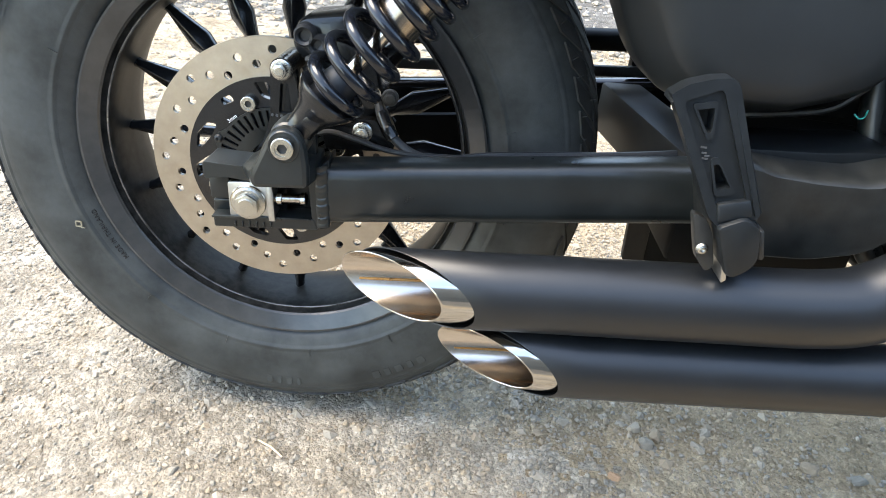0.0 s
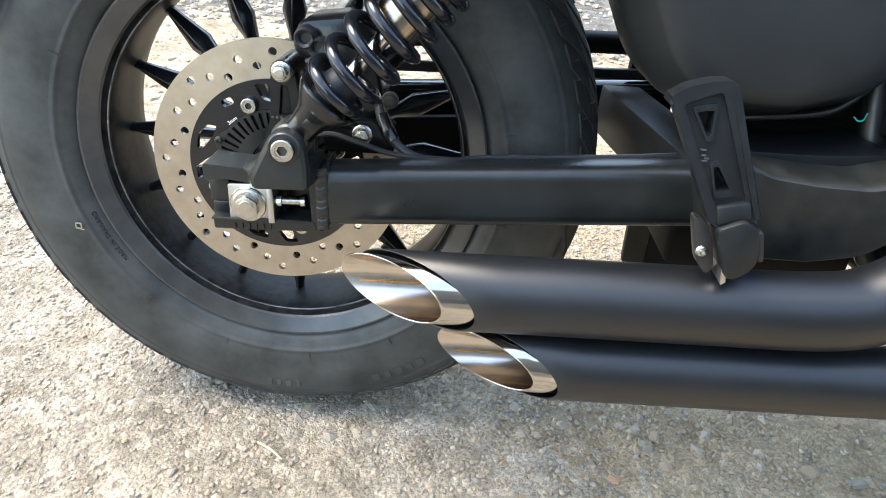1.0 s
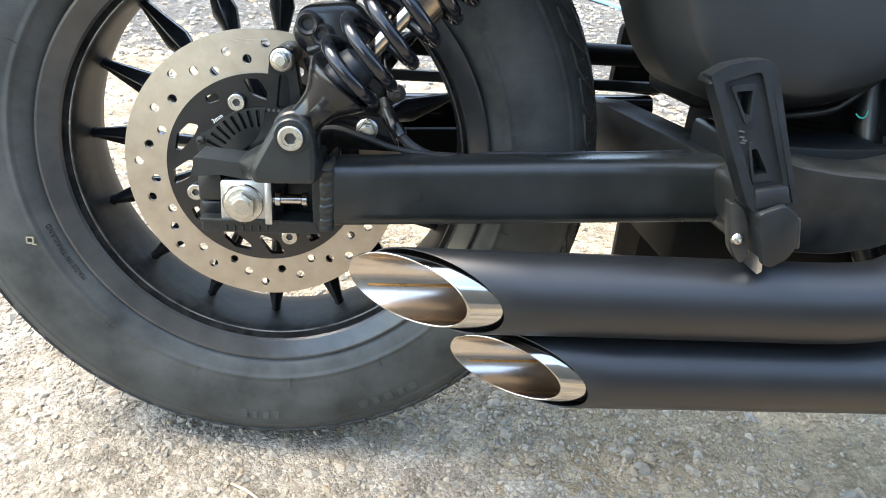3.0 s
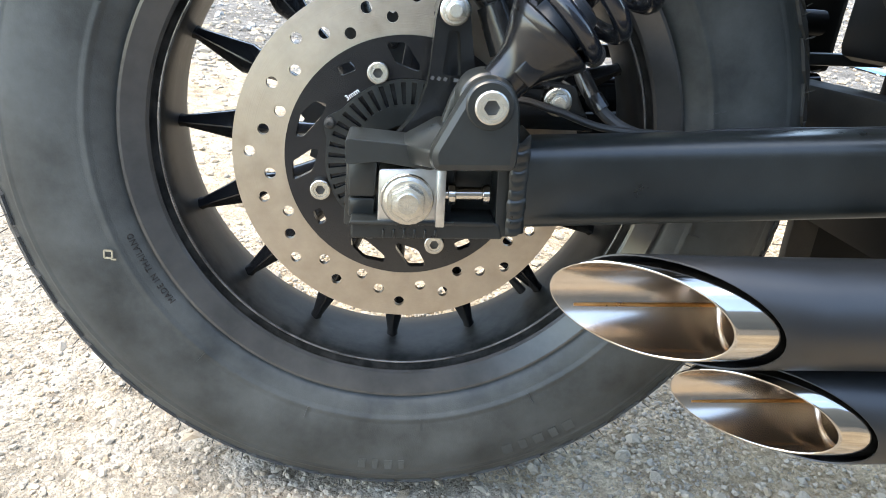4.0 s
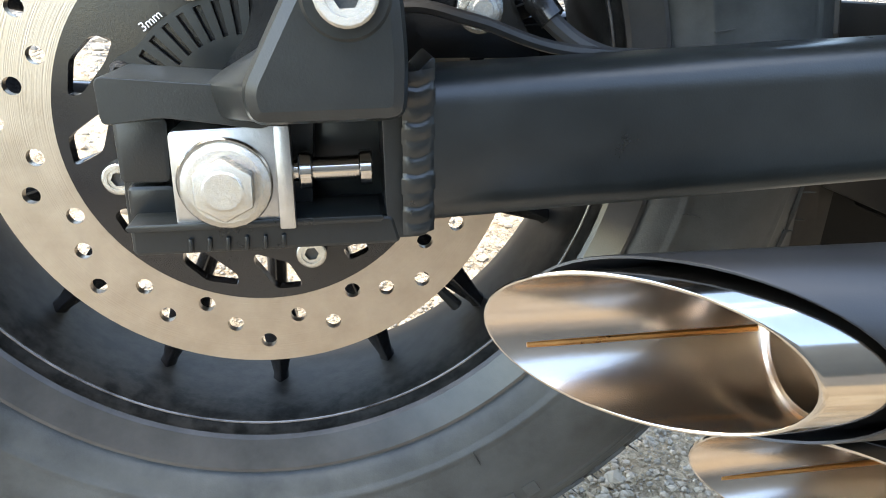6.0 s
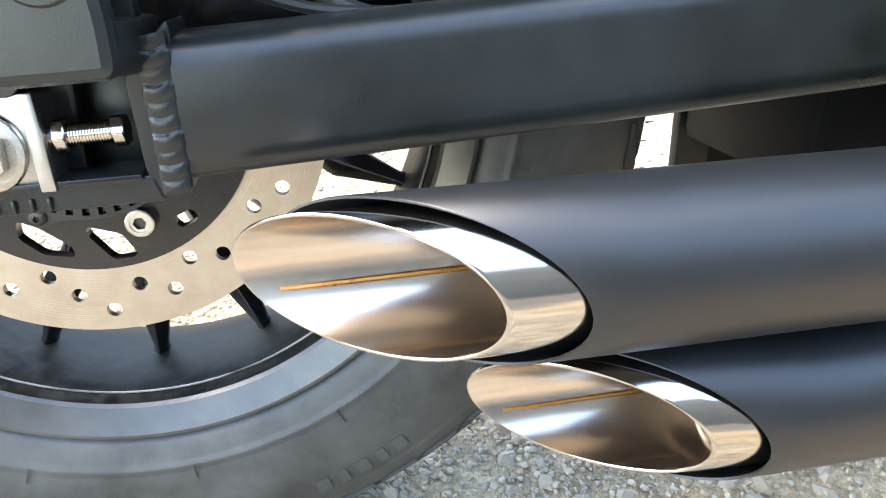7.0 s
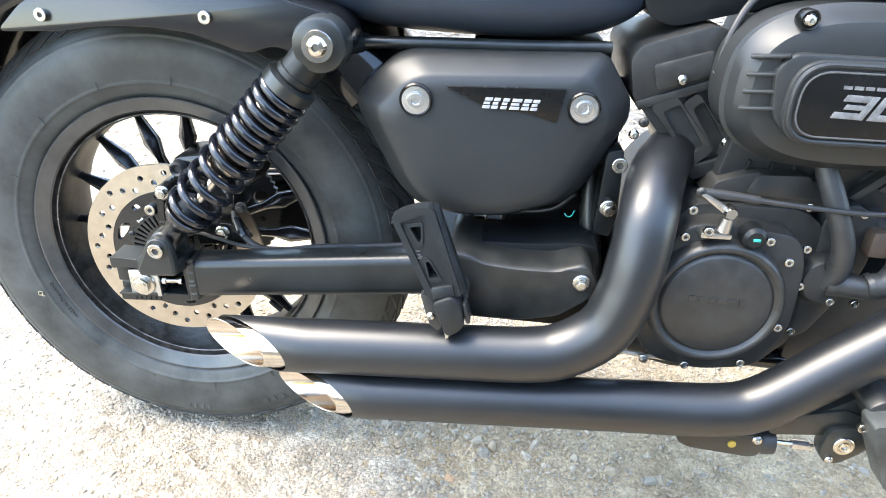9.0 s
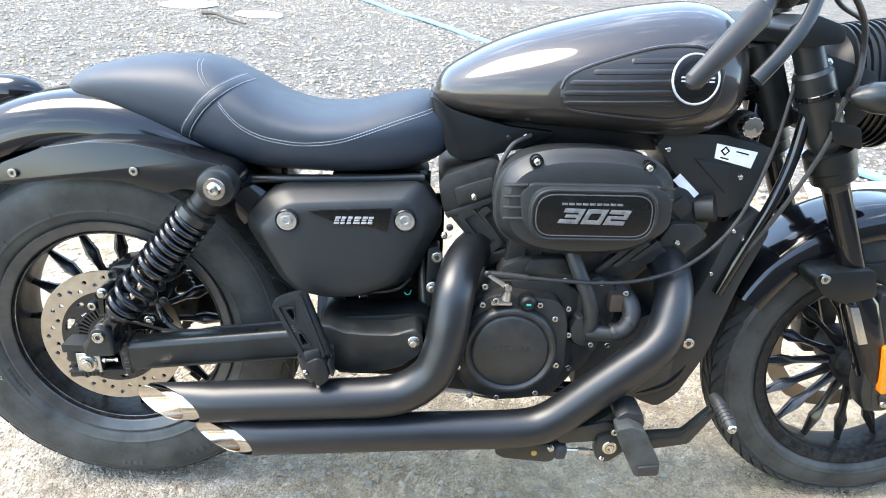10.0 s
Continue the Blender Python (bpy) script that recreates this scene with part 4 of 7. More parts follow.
for k in range(14):
    x = 0.0310 + 0.0011 * k
    tube([(x, -0.137, 0.3419 + (x - 0.0310) * 0.088), (x + 0.0005, -0.137, 0.3419 + (x - 0.0310) * 0.088)], 0.0047, 14, thread)
part("adjuster_thread", thread, M_CHROME, arm)
for x, r in ((0.0278, 0.0074), (0.0492, 0.0068)):
    b = bmesh.new()
    bmesh.ops.create_cone(b, cap_ends=True, segments=6, radius1=r, radius2=r, depth=0.0050, matrix=pose(x, -0.137, 0.3416 + (x - 0.0278) * 0.088, 0, 85, 0))
    part("adjuster_nut", soften(b, 0.0006, 1), M_CHROME, arm)
# a flat run of weld with crescent ripples
weld_rnd = random.Random(8)
bm = bmesh.new()
step = [weld_rnd.uniform(-0.25, 0.25) for _ in range(14)]
rows = []
for j in range(97):
    t = j / 96
    row = []
    for i in range(13):
        u = -1 + i / 6
        ph = t * 9.5 + 0.35 * u * u
        saw = ph - math.floor(ph)
        h = 0.0016 * math.sqrt(max(0.0, 1 - u * u)) * (0.62 + 0.38 * math.sin(math.pi * min(1.0, 0.12 + saw)) ** 0.8 + 0.8 * step[int(ph) % 14])
        wd = 0.0058 * (1 + 0.12 * step[int(t * 9.5) % 14] * 2)
        row.append(bm.verts.new((lerp(0.0655, 0.0695, t) + u * wd, -0.1450 - h, lerp(0.380, 0.321, t) + 0.0012 * u)))
    rows.append(row)
for ra, rb in zip(rows[:-1], rows[1:]):
    for i in range(12):
        bm.faces.new((ra[i], ra[i + 1], rb[i + 1], rb[i]))
part("weld_bead", bm, M_PAINT, arm, "rippled black weld bead", sharp=60)
# front casting and pivot
cast = [(0.395, 0.440), (0.421, 0.437), (0.437, 0.4285), (0.477, 0.4255), (0.522, 0.4265), (0.541, 0.433), (0.556, 0.438), (0.570, 0.425), (0.566, 0.392), (0.533, 0.363), (0.491, 0.352), (0.440, 0.350), (0.400, 0.358)]
part("pivot_casting", soften(loft([[(x, y, lerp(0.395, z, k)) for x, z in rounded(cast, 0.010, 4)] for y, k in ((-0.06, 1.0), (-0.150, 1.0), (-0.164, 0.985), (-0.170, 0.95), (-0.172, 0.90))]), 0.0), M_DUSTBLACK, arm, "dusty black swing arm pivot casting", sharp=50)
part("pivot_top", prism(rounded([(0.400, 0.400), (0.415, 0.430), (0.445, 0.431), (0.500, 0.434), (0.552, 0.440), (0.576, 0.436), (0.582, 0.41), (0.45, 0.38)], 0.008, 3), -0.120, -0.05, 0.008), M_MATTE, arm)
part("pivot_boss", prism(rounded([(0.535, 0.426), (0.566, 0.430), (0.570, 0.397), (0.540, 0.392)], 0.006, 3), -0.168, -0.14, 0.002), M_MATTE, arm)
bolt(arm, (0.5545, -0.172, 0.4130), 0.0105, "hex", M_STEEL, "pivot_nut")
part("left_arm", arm_tube(-0.03, 0.338, 0.45, 0.392, 0.027, 0.185, 0.225), M_GLOSS, arm)
part("cross_brace", box((0.392, 0.02, 0.388), (0.050, 0.26, 0.058), 0.004, (0, 0, 8)), M_DUSTY, arm, "dusty black swing arm cross brace")
part("stand_plate", prism(rounded([(0.405, 0.37), (0.436, 0.37), (0.440, 0.20), (0.412, 0.20)], 0.004), 0.10, 0.112, 0.002), M_DUSTY, arm)
part("under_guard", prism(rounded([(0.436, 0.365), (0.62, 0.375), (0.62, 0.20), (0.438, 0.20)], 0.006), 0.104, 0.128, 0.003), M_DEEP, arm)
# added panel that fills the gap behind the wheel with dark
part("dark_fill", prism(rounded([(0.075, 0.345), (0.30, 0.372), (0.30, 0.318), (0.16, 0.285), (0.085, 0.282)], 0.008, 3), 0.140, 0.152, 0.003), M_DEEP, arm, "added dark panel behind the wheel")
part("chain_case", box((0.425, 0.205, 0.462), (0.07, 0.02, 0.085), 0.008), M_DEEP, arm)
part("chain_guard", arm_tube(0.02, 0.444, 0.40, 0.470, 0.012, 0.125, 0.165), M_DEEP, arm, "black chain guard")
part("chain", box((0.24, 0.132, 0.425), (0.46, 0.012, 0.012), 0.002, (0, -4, 0)), M_CAST, arm)
part("axle_rod", tube([(0, -0.13, 0.334), (0, 0.22, 0.334)], 0.009, 14), M_STEEL, arm)
part("hub_spacer", tube([(0, -0.105, 0.334), (0, -0.05, 0.334)], 0.02, 20), M_CAST, arm)


# --- shock absorbers
def shock(y, right):
    lo, hi = Vector((0.0401, y, 0.4036)), Vector((0.2450, y, 0.6612))
    ax = (hi - lo).normalized()
    L = (hi - lo).length
    P = lambda s: lo + ax * (L * s)
    body = part("shock_absorber", tube([P(0.40), P(0.405), P(0.70), P(0.72)], [0.012, 0.0205, 0.0205, 0.016], 28), M_RESERVOIR, bike, "rear shock absorber with glossy black coil spring")
    part("rod", tube([P(0.18), P(0.45)], 0.0065, 16), M_CHROME, body, "chromed damper rod")
    pts, s0, s1 = [], 0.166, 0.80
    side = ax.cross(Vector((0, 1, 0))).normalized()
    n = 420
    phase = 0.6
    for k in range(n + 1):
        t = k / n
        s = lerp(s0, s1, t)
        pitch = table(t, [(0, 0.0125), (0.04, 0.015), (0.09, 0.0225), (0.42, 0.0225), (0.55, 0.0155), (0.95, 0.013), (1, 0.011)])[0]
        phase += 2 * math.pi * (L * (s1 - s0) / n) / pitch
        wide = table(t, [(0, 0.0246), (0.03, 0.0256), (0.08, 0.0282), (0.9, 0.0276), (1, 0.0265)])[0]
        pts.append(P(s) + wide * (math.cos(phase) * side + math.sin(phase) * Vector((0, 1, 0))))
    part("spring", tube(pts, 0.0052, 12), M_SPRING, body, "glossy black coil spring", sharp=80)
    part("spring_seat", tube([P(0.140), P(0.150), P(0.158), P(0.162)], [0.0262, 0.0282, 0.0284, 0.0270], 32), M_STRUT, body)
    part("bump_stop", tube([P(0.155), P(0.165), P(0.205), P(0.225), P(0.232)], [0.017, 0.0165, 0.0160, 0.0140, 0.008], 24), M_VINYL, body, "blue-grey rubber bump stop")
    part("adjuster_collar", tube([P(0.785), P(0.79), P(0.83), P(0.84)], [0.02, 0.031, 0.031, 0.024], 24), M_PAINT, body)
    part("cap", tube([P(0.84), P(0.845), P(0.865), P(0.868), P(0.93), P(0.935)], [0.023, 0.0245, 0.0245, 0.0225, 0.0225, 0.015], 28), M_MATTE, body, "black upper cap")
    part("lower_eye", tube([P(0.0), P(0.04), P(0.065), P(0.090), P(0.115), P(0.135), P(0.143)], [0.0130, 0.0132, 0.0138, 0.0160, 0.0210, 0.0255, 0.0262], 32), M_STRUT, body, "black shock absorber eye", sharp=70)
    part("eye_pad", box(P(0.088) + Vector((0.003, -0.0150, -0.002)), (0.013, 0.003, 0.015), 0.0012, (0, 38, 0)), M_STRUT, body)
    for e, r in ((lo, 0.0175), (hi, 0.030)):
        front = -0.010 if e is lo else -0.023
        part("mount_boss", lathe([(0.0001, front), (r * 0.82, front), (r * 0.94, front + 0.002), (r, front + 0.008), (r, 0.012), (0.0001, 0.012)], 36, (e.x, e.y, e.z)), M_PAINT, body)
    if right:
        bolt(body, (lo.x, -0.1715, lo.z), 0.0098, "socket", M_STEEL)
        part("top_washer", lathe([(0.0001, -0.004), (0.0165, -0.004), (0.0175, -0.002), (0.0175, 0.002)], 28, (hi.x, y - 0.0240, hi.z)), M_CHROME, body)
        bolt(body, (hi.x, y - 0.0265, hi.z), 0.011, "dome", M_CHROME)
    return body


shock(-0.147, True)
shock(0.240, False)

# --- rear brake caliper and its bracket
cal = part("brake_caliper", prism(rounded([(0.024, 0.470), (0.030, 0.492), (0.075, 0.500), (0.098, 0.478), (0.110, 0.420), (0.090, 0.400), (0.066, 0.415), (0.043, 0.450), (0.028, 0.462)], 0.008, 3), -0.082, -0.012, 0.006), M_CALIPER, bike, "black rear brake caliper over the disc")
# the bracket stands on the axle, a slim arm with a sunk face, and carries the caliper by two bolts
stay = [(-0.012, 0.362), (0.003, 0.384), (0.0085, 0.405), (0.0090, 0.446), (0.0110, 0.455), (0.0180, 0.4605), (0.0255, 0.459), (0.0300, 0.450), (0.0320, 0.440), (0.0380, 0.412), (0.044, 0.392), (0.044, 0.362)]
sunk = [(0.0165, 0.409), (0.0180, 0.437), (0.0250, 0.437), (0.0290, 0.409)]
part("caliper_bracket", plate(rounded(stay, 0.004, 3), [rounded(sunk, 0.002, 2)], -0.0975, -0.090), M_CALIPER, cal, "gloss black caliper bracket", sharp=25)
for k in range(7):
    part("cast_mark", box((0.0105 + 0.0042 * k + (0.003 if k > 2 else 0), -0.0977, 0.4065), (0.0022 if k < 3 else 0.0036, 0.0006, 0.0024), 0.0, (0, 20 if k < 3 else 0, 0)), M_RELIEF, cal)
part("bracket_back", prism(rounded(stay, 0.004, 3), -0.0925, -0.076, 0.002), M_CALIPER, cal)
part("torque_stay", prism(rounded([(0.052, 0.4105), (0.106, 0.4105), (0.112, 0.399), (0.124, 0.382), (0.060, 0.378)], 0.003), -0.094, -0.066, 0.002), M_CALIPER, cal)
part("stay_rib", tube([(0.060, -0.0945, 0.4085), (0.088, -0.0945, 0.4090)], 0.0028, 8), M_CALIPER, cal)
for x, z, r in ((0.0385, 0.4795, 0.0098), (0.0500, 0.4720, 0.0088)):
    part("slide_boot", lathe([(0.0001, -0.004), (r * 0.45, -0.004), (r * 0.55, -0.008), (r * 0.8, -0.010), (r, -0.007), (r, 0.004), (r * 1.12, 0.006), (r * 1.12, 0.012)], 24, (x, -0.086, z)), M_HOSE, cal, "black rubber slide boot")
part("boot_collar", tube(smooth_path([(0.040, -0.088, 0.458), (0.049, -0.091, 0.463), (0.057, -0.088, 0.474)], 6), 0.003, 8), M_HOSE, cal)
part("pin_housing", tube([(0.044, -0.086, 0.455), (0.058, -0.088, 0.428)], [0.0098, 0.012], 20), M_CALIPER, cal)
part("boss", tube([(0.020, -0.101, 0.4495), (0.020, -0.05, 0.4495)], 0.0105, 16), M_CALIPER, cal)
bolt(cal, (0.020, -0.101, 0.4495), 0.0095, "hex")
bolt(cal, (0.0943, -0.099, 0.3998), 0.0095, "hex")
bolt(cal, (0.1165, -0.086, 0.431), 0.008, "hex", M_CAST)
part("brake_hose", tube(smooth_path([(0.106, -0.085, 0.425), (0.112, -0.094, 0.411), (0.127, -0.101, 0.395), (0.145, -0.105, 0.386), (0.170, -0.108, 0.384), (0.22, -0.10, 0.391), (0.35, -0.095, 0.405), (0.5, -0.09, 0.43)], 8), 0.0042, 10), M_HOSE, cal, "black braided brake hose")
part("hose_ferrule", tube([(0.110, -0.090, 0.418), (0.117, -0.098, 0.406), (0.1175, -0.098, 0.4055), (0.124, -0.102, 0.398)], [0.0052, 0.0052, 0.0062, 0.0058], 12), M_CALIPER, cal)
part("sensor_cable", tube(smooth_path([(0.02, -0.10, 0.375), (0.06, -0.105, 0.398), (0.09, -0.11, 0.396), (0.13, -0.108, 0.387), (0.2, -0.105, 0.388)], 8), 0.0026, 8), M_HOSE, cal)


# --- exhaust
def exhaust(pts, r, r_tip, mouth, sleeve, yc, zc, label):
    """A matte sleeve cut on a slant, with a polished tapered tube that stands out of it. The slants are (middle, cosine, sine) of x round the pipe."""
    segs = 48
    angs = [2 * math.pi * k / segs for k in range(segs)]
    tip_in = mouth[0] - math.hypot(mouth[1], mouth[2])
    tip_out = mouth[0] + math.hypot(mouth[1], mouth[2])

    def cut(rad, a, c, push=0.0):
        x = c[0] + c[1] * math.cos(a) + c[2] * math.sin(a) + push
        return straight(rad, a, x)

    def straight(rad, a, x):
        return Vector((x, yc + rad * math.cos(a), zc + rad * math.sin(a) + (x - tip_in) * SLOPE))

    bm = bmesh.new()
    x0 = sleeve[0] + math.hypot(sleeve[1], sleeve[2]) + 0.02
    rings = [[bm.verts.new(cut(r - 0.0030, a, sleeve, 0.022)) for a in angs],
             [bm.verts.new(cut(r - 0.0012, a, sleeve, 0.0003)) for a in angs],
             [bm.verts.new(cut(r - 0.0003, a, sleeve)) for a in angs],
             [bm.verts.new(cut(r, a, sleeve, 0.001)) for a in angs],
             [bm.verts.new(straight(r, a, x0)) for a in angs]]
    path = smooth_path(pts, 10)
    body = [p for p in path if p.x > x0 + 0.02]
    nx = Vector((0, 1, 0))
    for i, p in enumerate(body):
        tan = (body[min(i + 1, len(body) - 1)] - body[max(i - 1, 0)]).normalized()
        nx = (nx - tan * nx.dot(tan)).normalized()
        nz = tan.cross(nx)
        rings.append([bm.verts.new(p + r * (math.cos(a) * nx + math.sin(a) * nz)) for a in angs])
    skin(bm, rings, False)
    pipe = part("exhaust_pipe", bm, M_PIPE, bike, label, sharp=50)
    b = bmesh.new()
    rs = r - 0.0044
    rr = [[b.verts.new(cut(rs, a, sleeve, 0.016)) for a in angs]]
    for t in (0.15, 0.35, 0.55, 0.75, 0.9, 0.97):
        c = [lerp(s_, m_, t) for s_, m_ in zip(sleeve, mouth)]
        rr.append([b.verts.new(cut(lerp(rs, r_tip, t ** 1.1), a, c)) for a in angs])
    rr += [[b.verts.new(cut(r_tip - 0.0003, a, mouth, 0.0002)) for a in angs], [b.verts.new(cut(r_tip - 0.0009, a, mouth, 0.0)) for a in angs], [b.verts.new(cut(r_tip - 0.0014, a, mouth, 0.0006)) for a in angs]]
    skin(b, rr, False)
    part("polished_tip", b, M_CHROME, pipe, "polished steel tip cut on a slant", sharp=50)
    b = bmesh.new()
    rb = r_tip - 0.0014
    rr = [[b.verts.new(cut(rb, a, mouth, 0.0006)) for a in angs], [b.verts.new(cut(rb + 0.0004, a, mouth, 0.02)) for a in angs]]
    for x in (0.008, 0.016):
        rr.append([b.verts.new(straight(rb + 0.0006, a, tip_out + x)) for a in angs])
    for k, x in ((0.985, 0.017), (0.90, 0.017), (0.885, 0.0185), (0.88, 0.045), (0.6, 0.05)):
        rr.append([b.verts.new(straight(rb * k, a, tip_out + x)) for a in angs])
    skin(b, rr, False)
    b.faces.new(rr[-1])
    part("bore", b, M_BORE, pipe, "heat-tinted steel bore")
    e = rb * 0.985
    seam = tube([(tip_in + 0.017, yc + e, zc - 0.008), (tip_out + 0.014, yc + e, zc - 0.008 + (tip_out + 0.012 - tip_in) * SLOPE)], 0.0014, 8)
    part("weld_seam", seam, M_TINT, pipe, "straw-tinted weld seam inside the mouth")
    return pipe


SLOPE = 0.065
exhaust([(0.09, -0.198, 0.2955), (0.25, -0.198, 0.3060), (0.40, -0.198, 0.3157), (0.50, -0.198, 0.3230), (0.545, -0.196, 0.335), (0.585, -0.194, 0.367), (0.603, -0.190, 0.413), (0.611, -0.182, 0.460), (0.617, -0.163, 0.501), (0.628, -0.12, 0.526), (0.645, -0.07, 0.536), (0.67, -0.02, 0.54)],
        0.0336, 0.0290, (0.138, -0.0458, -0.0090), (0.1595, -0.0515, -0.013), -0.198, 0.2955, "matte black upper exhaust pipe with slash-cut polished tip")
exhaust([(0.18, -0.195, 0.231), (0.35, -0.195, 0.242), (0.60, -0.193, 0.257), (0.70, -0.192, 0.262), (0.755, -0.191, 0.268), (0.785, -0.190, 0.279), (0.815, -0.188, 0.300), (0.86, -0.186, 0.339), (0.915, -0.184, 0.387), (0.95, -0.180, 0.418), (0.972, -0.166, 0.448), (0.985, -0.14, 0.487), (0.99, -0.10, 0.52), (0.985, -0.05, 0.54)],
        0.0325, 0.0265, (0.2277, -0.0425, -0.0110), (0.2445, -0.0465, -0.014), -0.195, 0.2310, "matte black lower exhaust pipe with slash-cut polished tip")

# --- passenger foot peg, folded up, on its hanger
def peg_y(z):
    """The peg leans in towards its top; its front face at the height z."""
    return -0.2045 - (0.505 - z) * 0.165


def leaned(bm):
    for v in bm.verts:
        v.co.y += peg_y(v.co.z) + 0.212
    return bm


peg_outline = [(0.332, 0.490), (0.344, 0.4985), (0.360, 0.5035), (0.3735, 0.5055), (0.3795, 0.5015), (0.4165, 0.4085), (0.404, 0.404), (0.386, 0.398), (0.378, 0.404)]
tri1 = [(0.3535, 0.4810), (0.3655, 0.4835), (0.3668, 0.4665), (0.3640, 0.4650)]
tri2 = [(0.3735, 0.4430), (0.3775, 0.4440), (0.3895, 0.4275), (0.3795, 0.4250)]
peg = part("passenger_peg", leaned(plate(rounded(peg_outline, 0.003, 2), [rounded(tri1, 0.0015, 2), rounded(tri2, 0.0015, 2)], -0.2100, -0.197)), M_PEG, bike, "folded black rubber-faced passenger foot peg")
part("peg_back", leaned(prism(rounded([(0.336, 0.488), (0.374, 0.5), (0.412, 0.409), (0.382, 0.402)], 0.003, 2), -0.197, -0.186, 0.002)), M_PEG, peg)
for tri in (tri1, tri2):
    c = Vector((sum(p[0] for p in tri) / 4, sum(p[1] for p in tri) / 4))
    out = [tuple(c + (Vector(p) - c) * 1.55) for p in tri]
    inn = [tuple(c + (Vector(p) - c) * 1.02) for p in tri]
    part("raised_rim", leaned(plate(rounded(out, 0.003, 3), [rounded(inn, 0.0015, 2)], -0.2122, -0.2095)), M_PEG, peg)
face = rounded([(0.3420, 0.4860), (0.3685, 0.4975), (0.4035, 0.4200), (0.3830, 0.4110)], 0.004, 2)
part("peg_border", leaned(plate(rounded(peg_outline, 0.003, 2), [face], -0.2135, -0.2095)), M_PEG, peg)
for k in range(4):
    z = 0.4545 - 0.004 * k + (0.006 if k > 2 else 0)
    part("small_mark", leaned(box((0.3640 + 0.0012 * k, -0.2103, z), (0.0045 - 0.0008 * (k % 2), 0.0008, 0.0012), 0.0)), M_RELIEF, peg)
part("peg_step", leaned(prism([(0.3815, 0.4150), (0.4055, 0.4215), (0.4100, 0.4090), (0.3850, 0.4010)], -0.2160, -0.205, 0.002)), M_PEG, peg)
part("peg_side", leaned(soften(loft([[(0.3725, -0.2138, 0.5035), (0.3835, -0.199, 0.5005), (0.3835, -0.186, 0.5005), (0.3725, -0.186, 0.5035)], [(0.4115, -0.2160, 0.409), (0.4235, -0.199, 0.406), (0.4235, -0.186, 0.406), (0.4115, -0.186, 0.409)]]), 0.001)), M_PEG, peg)
for xa, xb, za, zb in ((0.3325, 0.3435, 0.4895, 0.4975), (0.3440, 0.3600, 0.4978, 0.5032), (0.3605, 0.3745, 0.5034, 0.5053)):
    part("peg_top", leaned(soften(loft([[(xa, -0.2142, za - 0.006), (xa + 0.001, -0.203, za - 0.001), (xa + 0.001, -0.190, za - 0.001), (xa, -0.190, za - 0.006)], [(xb, -0.2142, zb - 0.006), (xb + 0.001, -0.203, zb - 0.001), (xb + 0.001, -0.190, zb - 0.001), (xb, -0.190, zb - 0.006)]]), 0.0008, 1)), M_PEG, peg, sharp=15)
part("peg_knuckle", prism(rounded([(0.3845, 0.3990), (0.4040, 0.4090), (0.4165, 0.4020), (0.4225, 0.3760), (0.4180, 0.3660), (0.4070, 0.3580), (0.4010, 0.3600)], 0.005, 4), -0.2300, -0.186, 0.0028), M_PEG, peg)
part("peg_clevis", prism(rounded([(0.3690, 0.4030), (0.3800, 0.4000), (0.3880, 0.3880), (0.3965, 0.3600), (0.3910, 0.3540), (0.3810, 0.3650), (0.3760, 0.3800)], 0.004, 3), -0.2150, -0.204, 0.002), M_CAST, peg)
part("peg_spring_plate", prism(rounded([(0.3915, 0.3830), (0.3945, 0.3850), (0.4015, 0.3700), (0.4055, 0.3530), (0.4020, 0.3500), (0.3985, 0.3680)], 0.001), -0.2230, -0.190, 0.0006), M_ALU, peg, "bright bent spring plate")
part("peg_clevis", box((0.4235, -0.2120, 0.3860), (0.0050, 0.024, 0.026), 0.0022, (0, -16, 0)), M_CAST, peg)
bolt(peg, (0.3828, -0.2150, 0.3745), 0.0050, "dome")
part("peg_hanger", prism(rounded([(0.385, 0.41), (0.40, 0.416), (0.424, 0.405), (0.424, 0.366), (0.410, 0.36), (0.395, 0.375)], 0.006, 3), -0.204, -0.13, 0.004), M_CAST, peg)

# --- side cover
cover_face = [(0.312, 0.637), (0.335, 0.648), (0.545, 0.658), (0.556, 0.652), (0.586, 0.609), (0.587, 0.588), (0.547, 0.502), (0.524, 0.481), (0.455, 0.460), (0.40, 0.459), (0.350, 0.471), (0.325, 0.497), (0.278, 0.585), (0.278, 0.601)]
cx, cz = 0.435, 0.562


def cover():
    base = rounded(cover_face, 0.014, 4)
    secs = []
    for y, k, drop in ((-0.03, 1.035, 0), (-0.086, 1.03, 0), (-0.094, 1.018, 0), (-0.100, 0.985, 0.0), (-0.122, 0.855, 0.0), (-0.1265, 0.815, 0), (-0.1300, 0.66, 0), (-0.132, 0.35, 0), (-0.132, 0.1, 0)):
        ring = []
        for x, z in base:
            px, pz = cx + (x - cx) * k, cz + (z - cz) * k
            bulge = 0.010 * max(0, (0.60 - pz) / 0.12) * (1 - min(1, abs(px - cx) / 0.17) ** 2) if y < -0.1 else 0
            ring.append((px, y - bulge + (px - cx) * 0.10, pz))
        secs.append(ring)
    return loft(secs)


cov = part("side_cover", cover(), M_COVER, bike, "matte black moulded plastic side cover", sharp=40, at=pose(0.002, -0.005, 0))
for x, z, y in ((0.345, 0.607, -0.1395), (0.531, 0.608, -0.1225)):
    part("screw_cup", lathe([(0.0145, -0.003), (0.017, -0.004), (0.0185, -0.002), (0.0185, 0.012)], 32, (x, y, z)), M_BADGE, cov)
    bolt(cov, (x, y, z), 0.0168, "cover", M_SATIN)
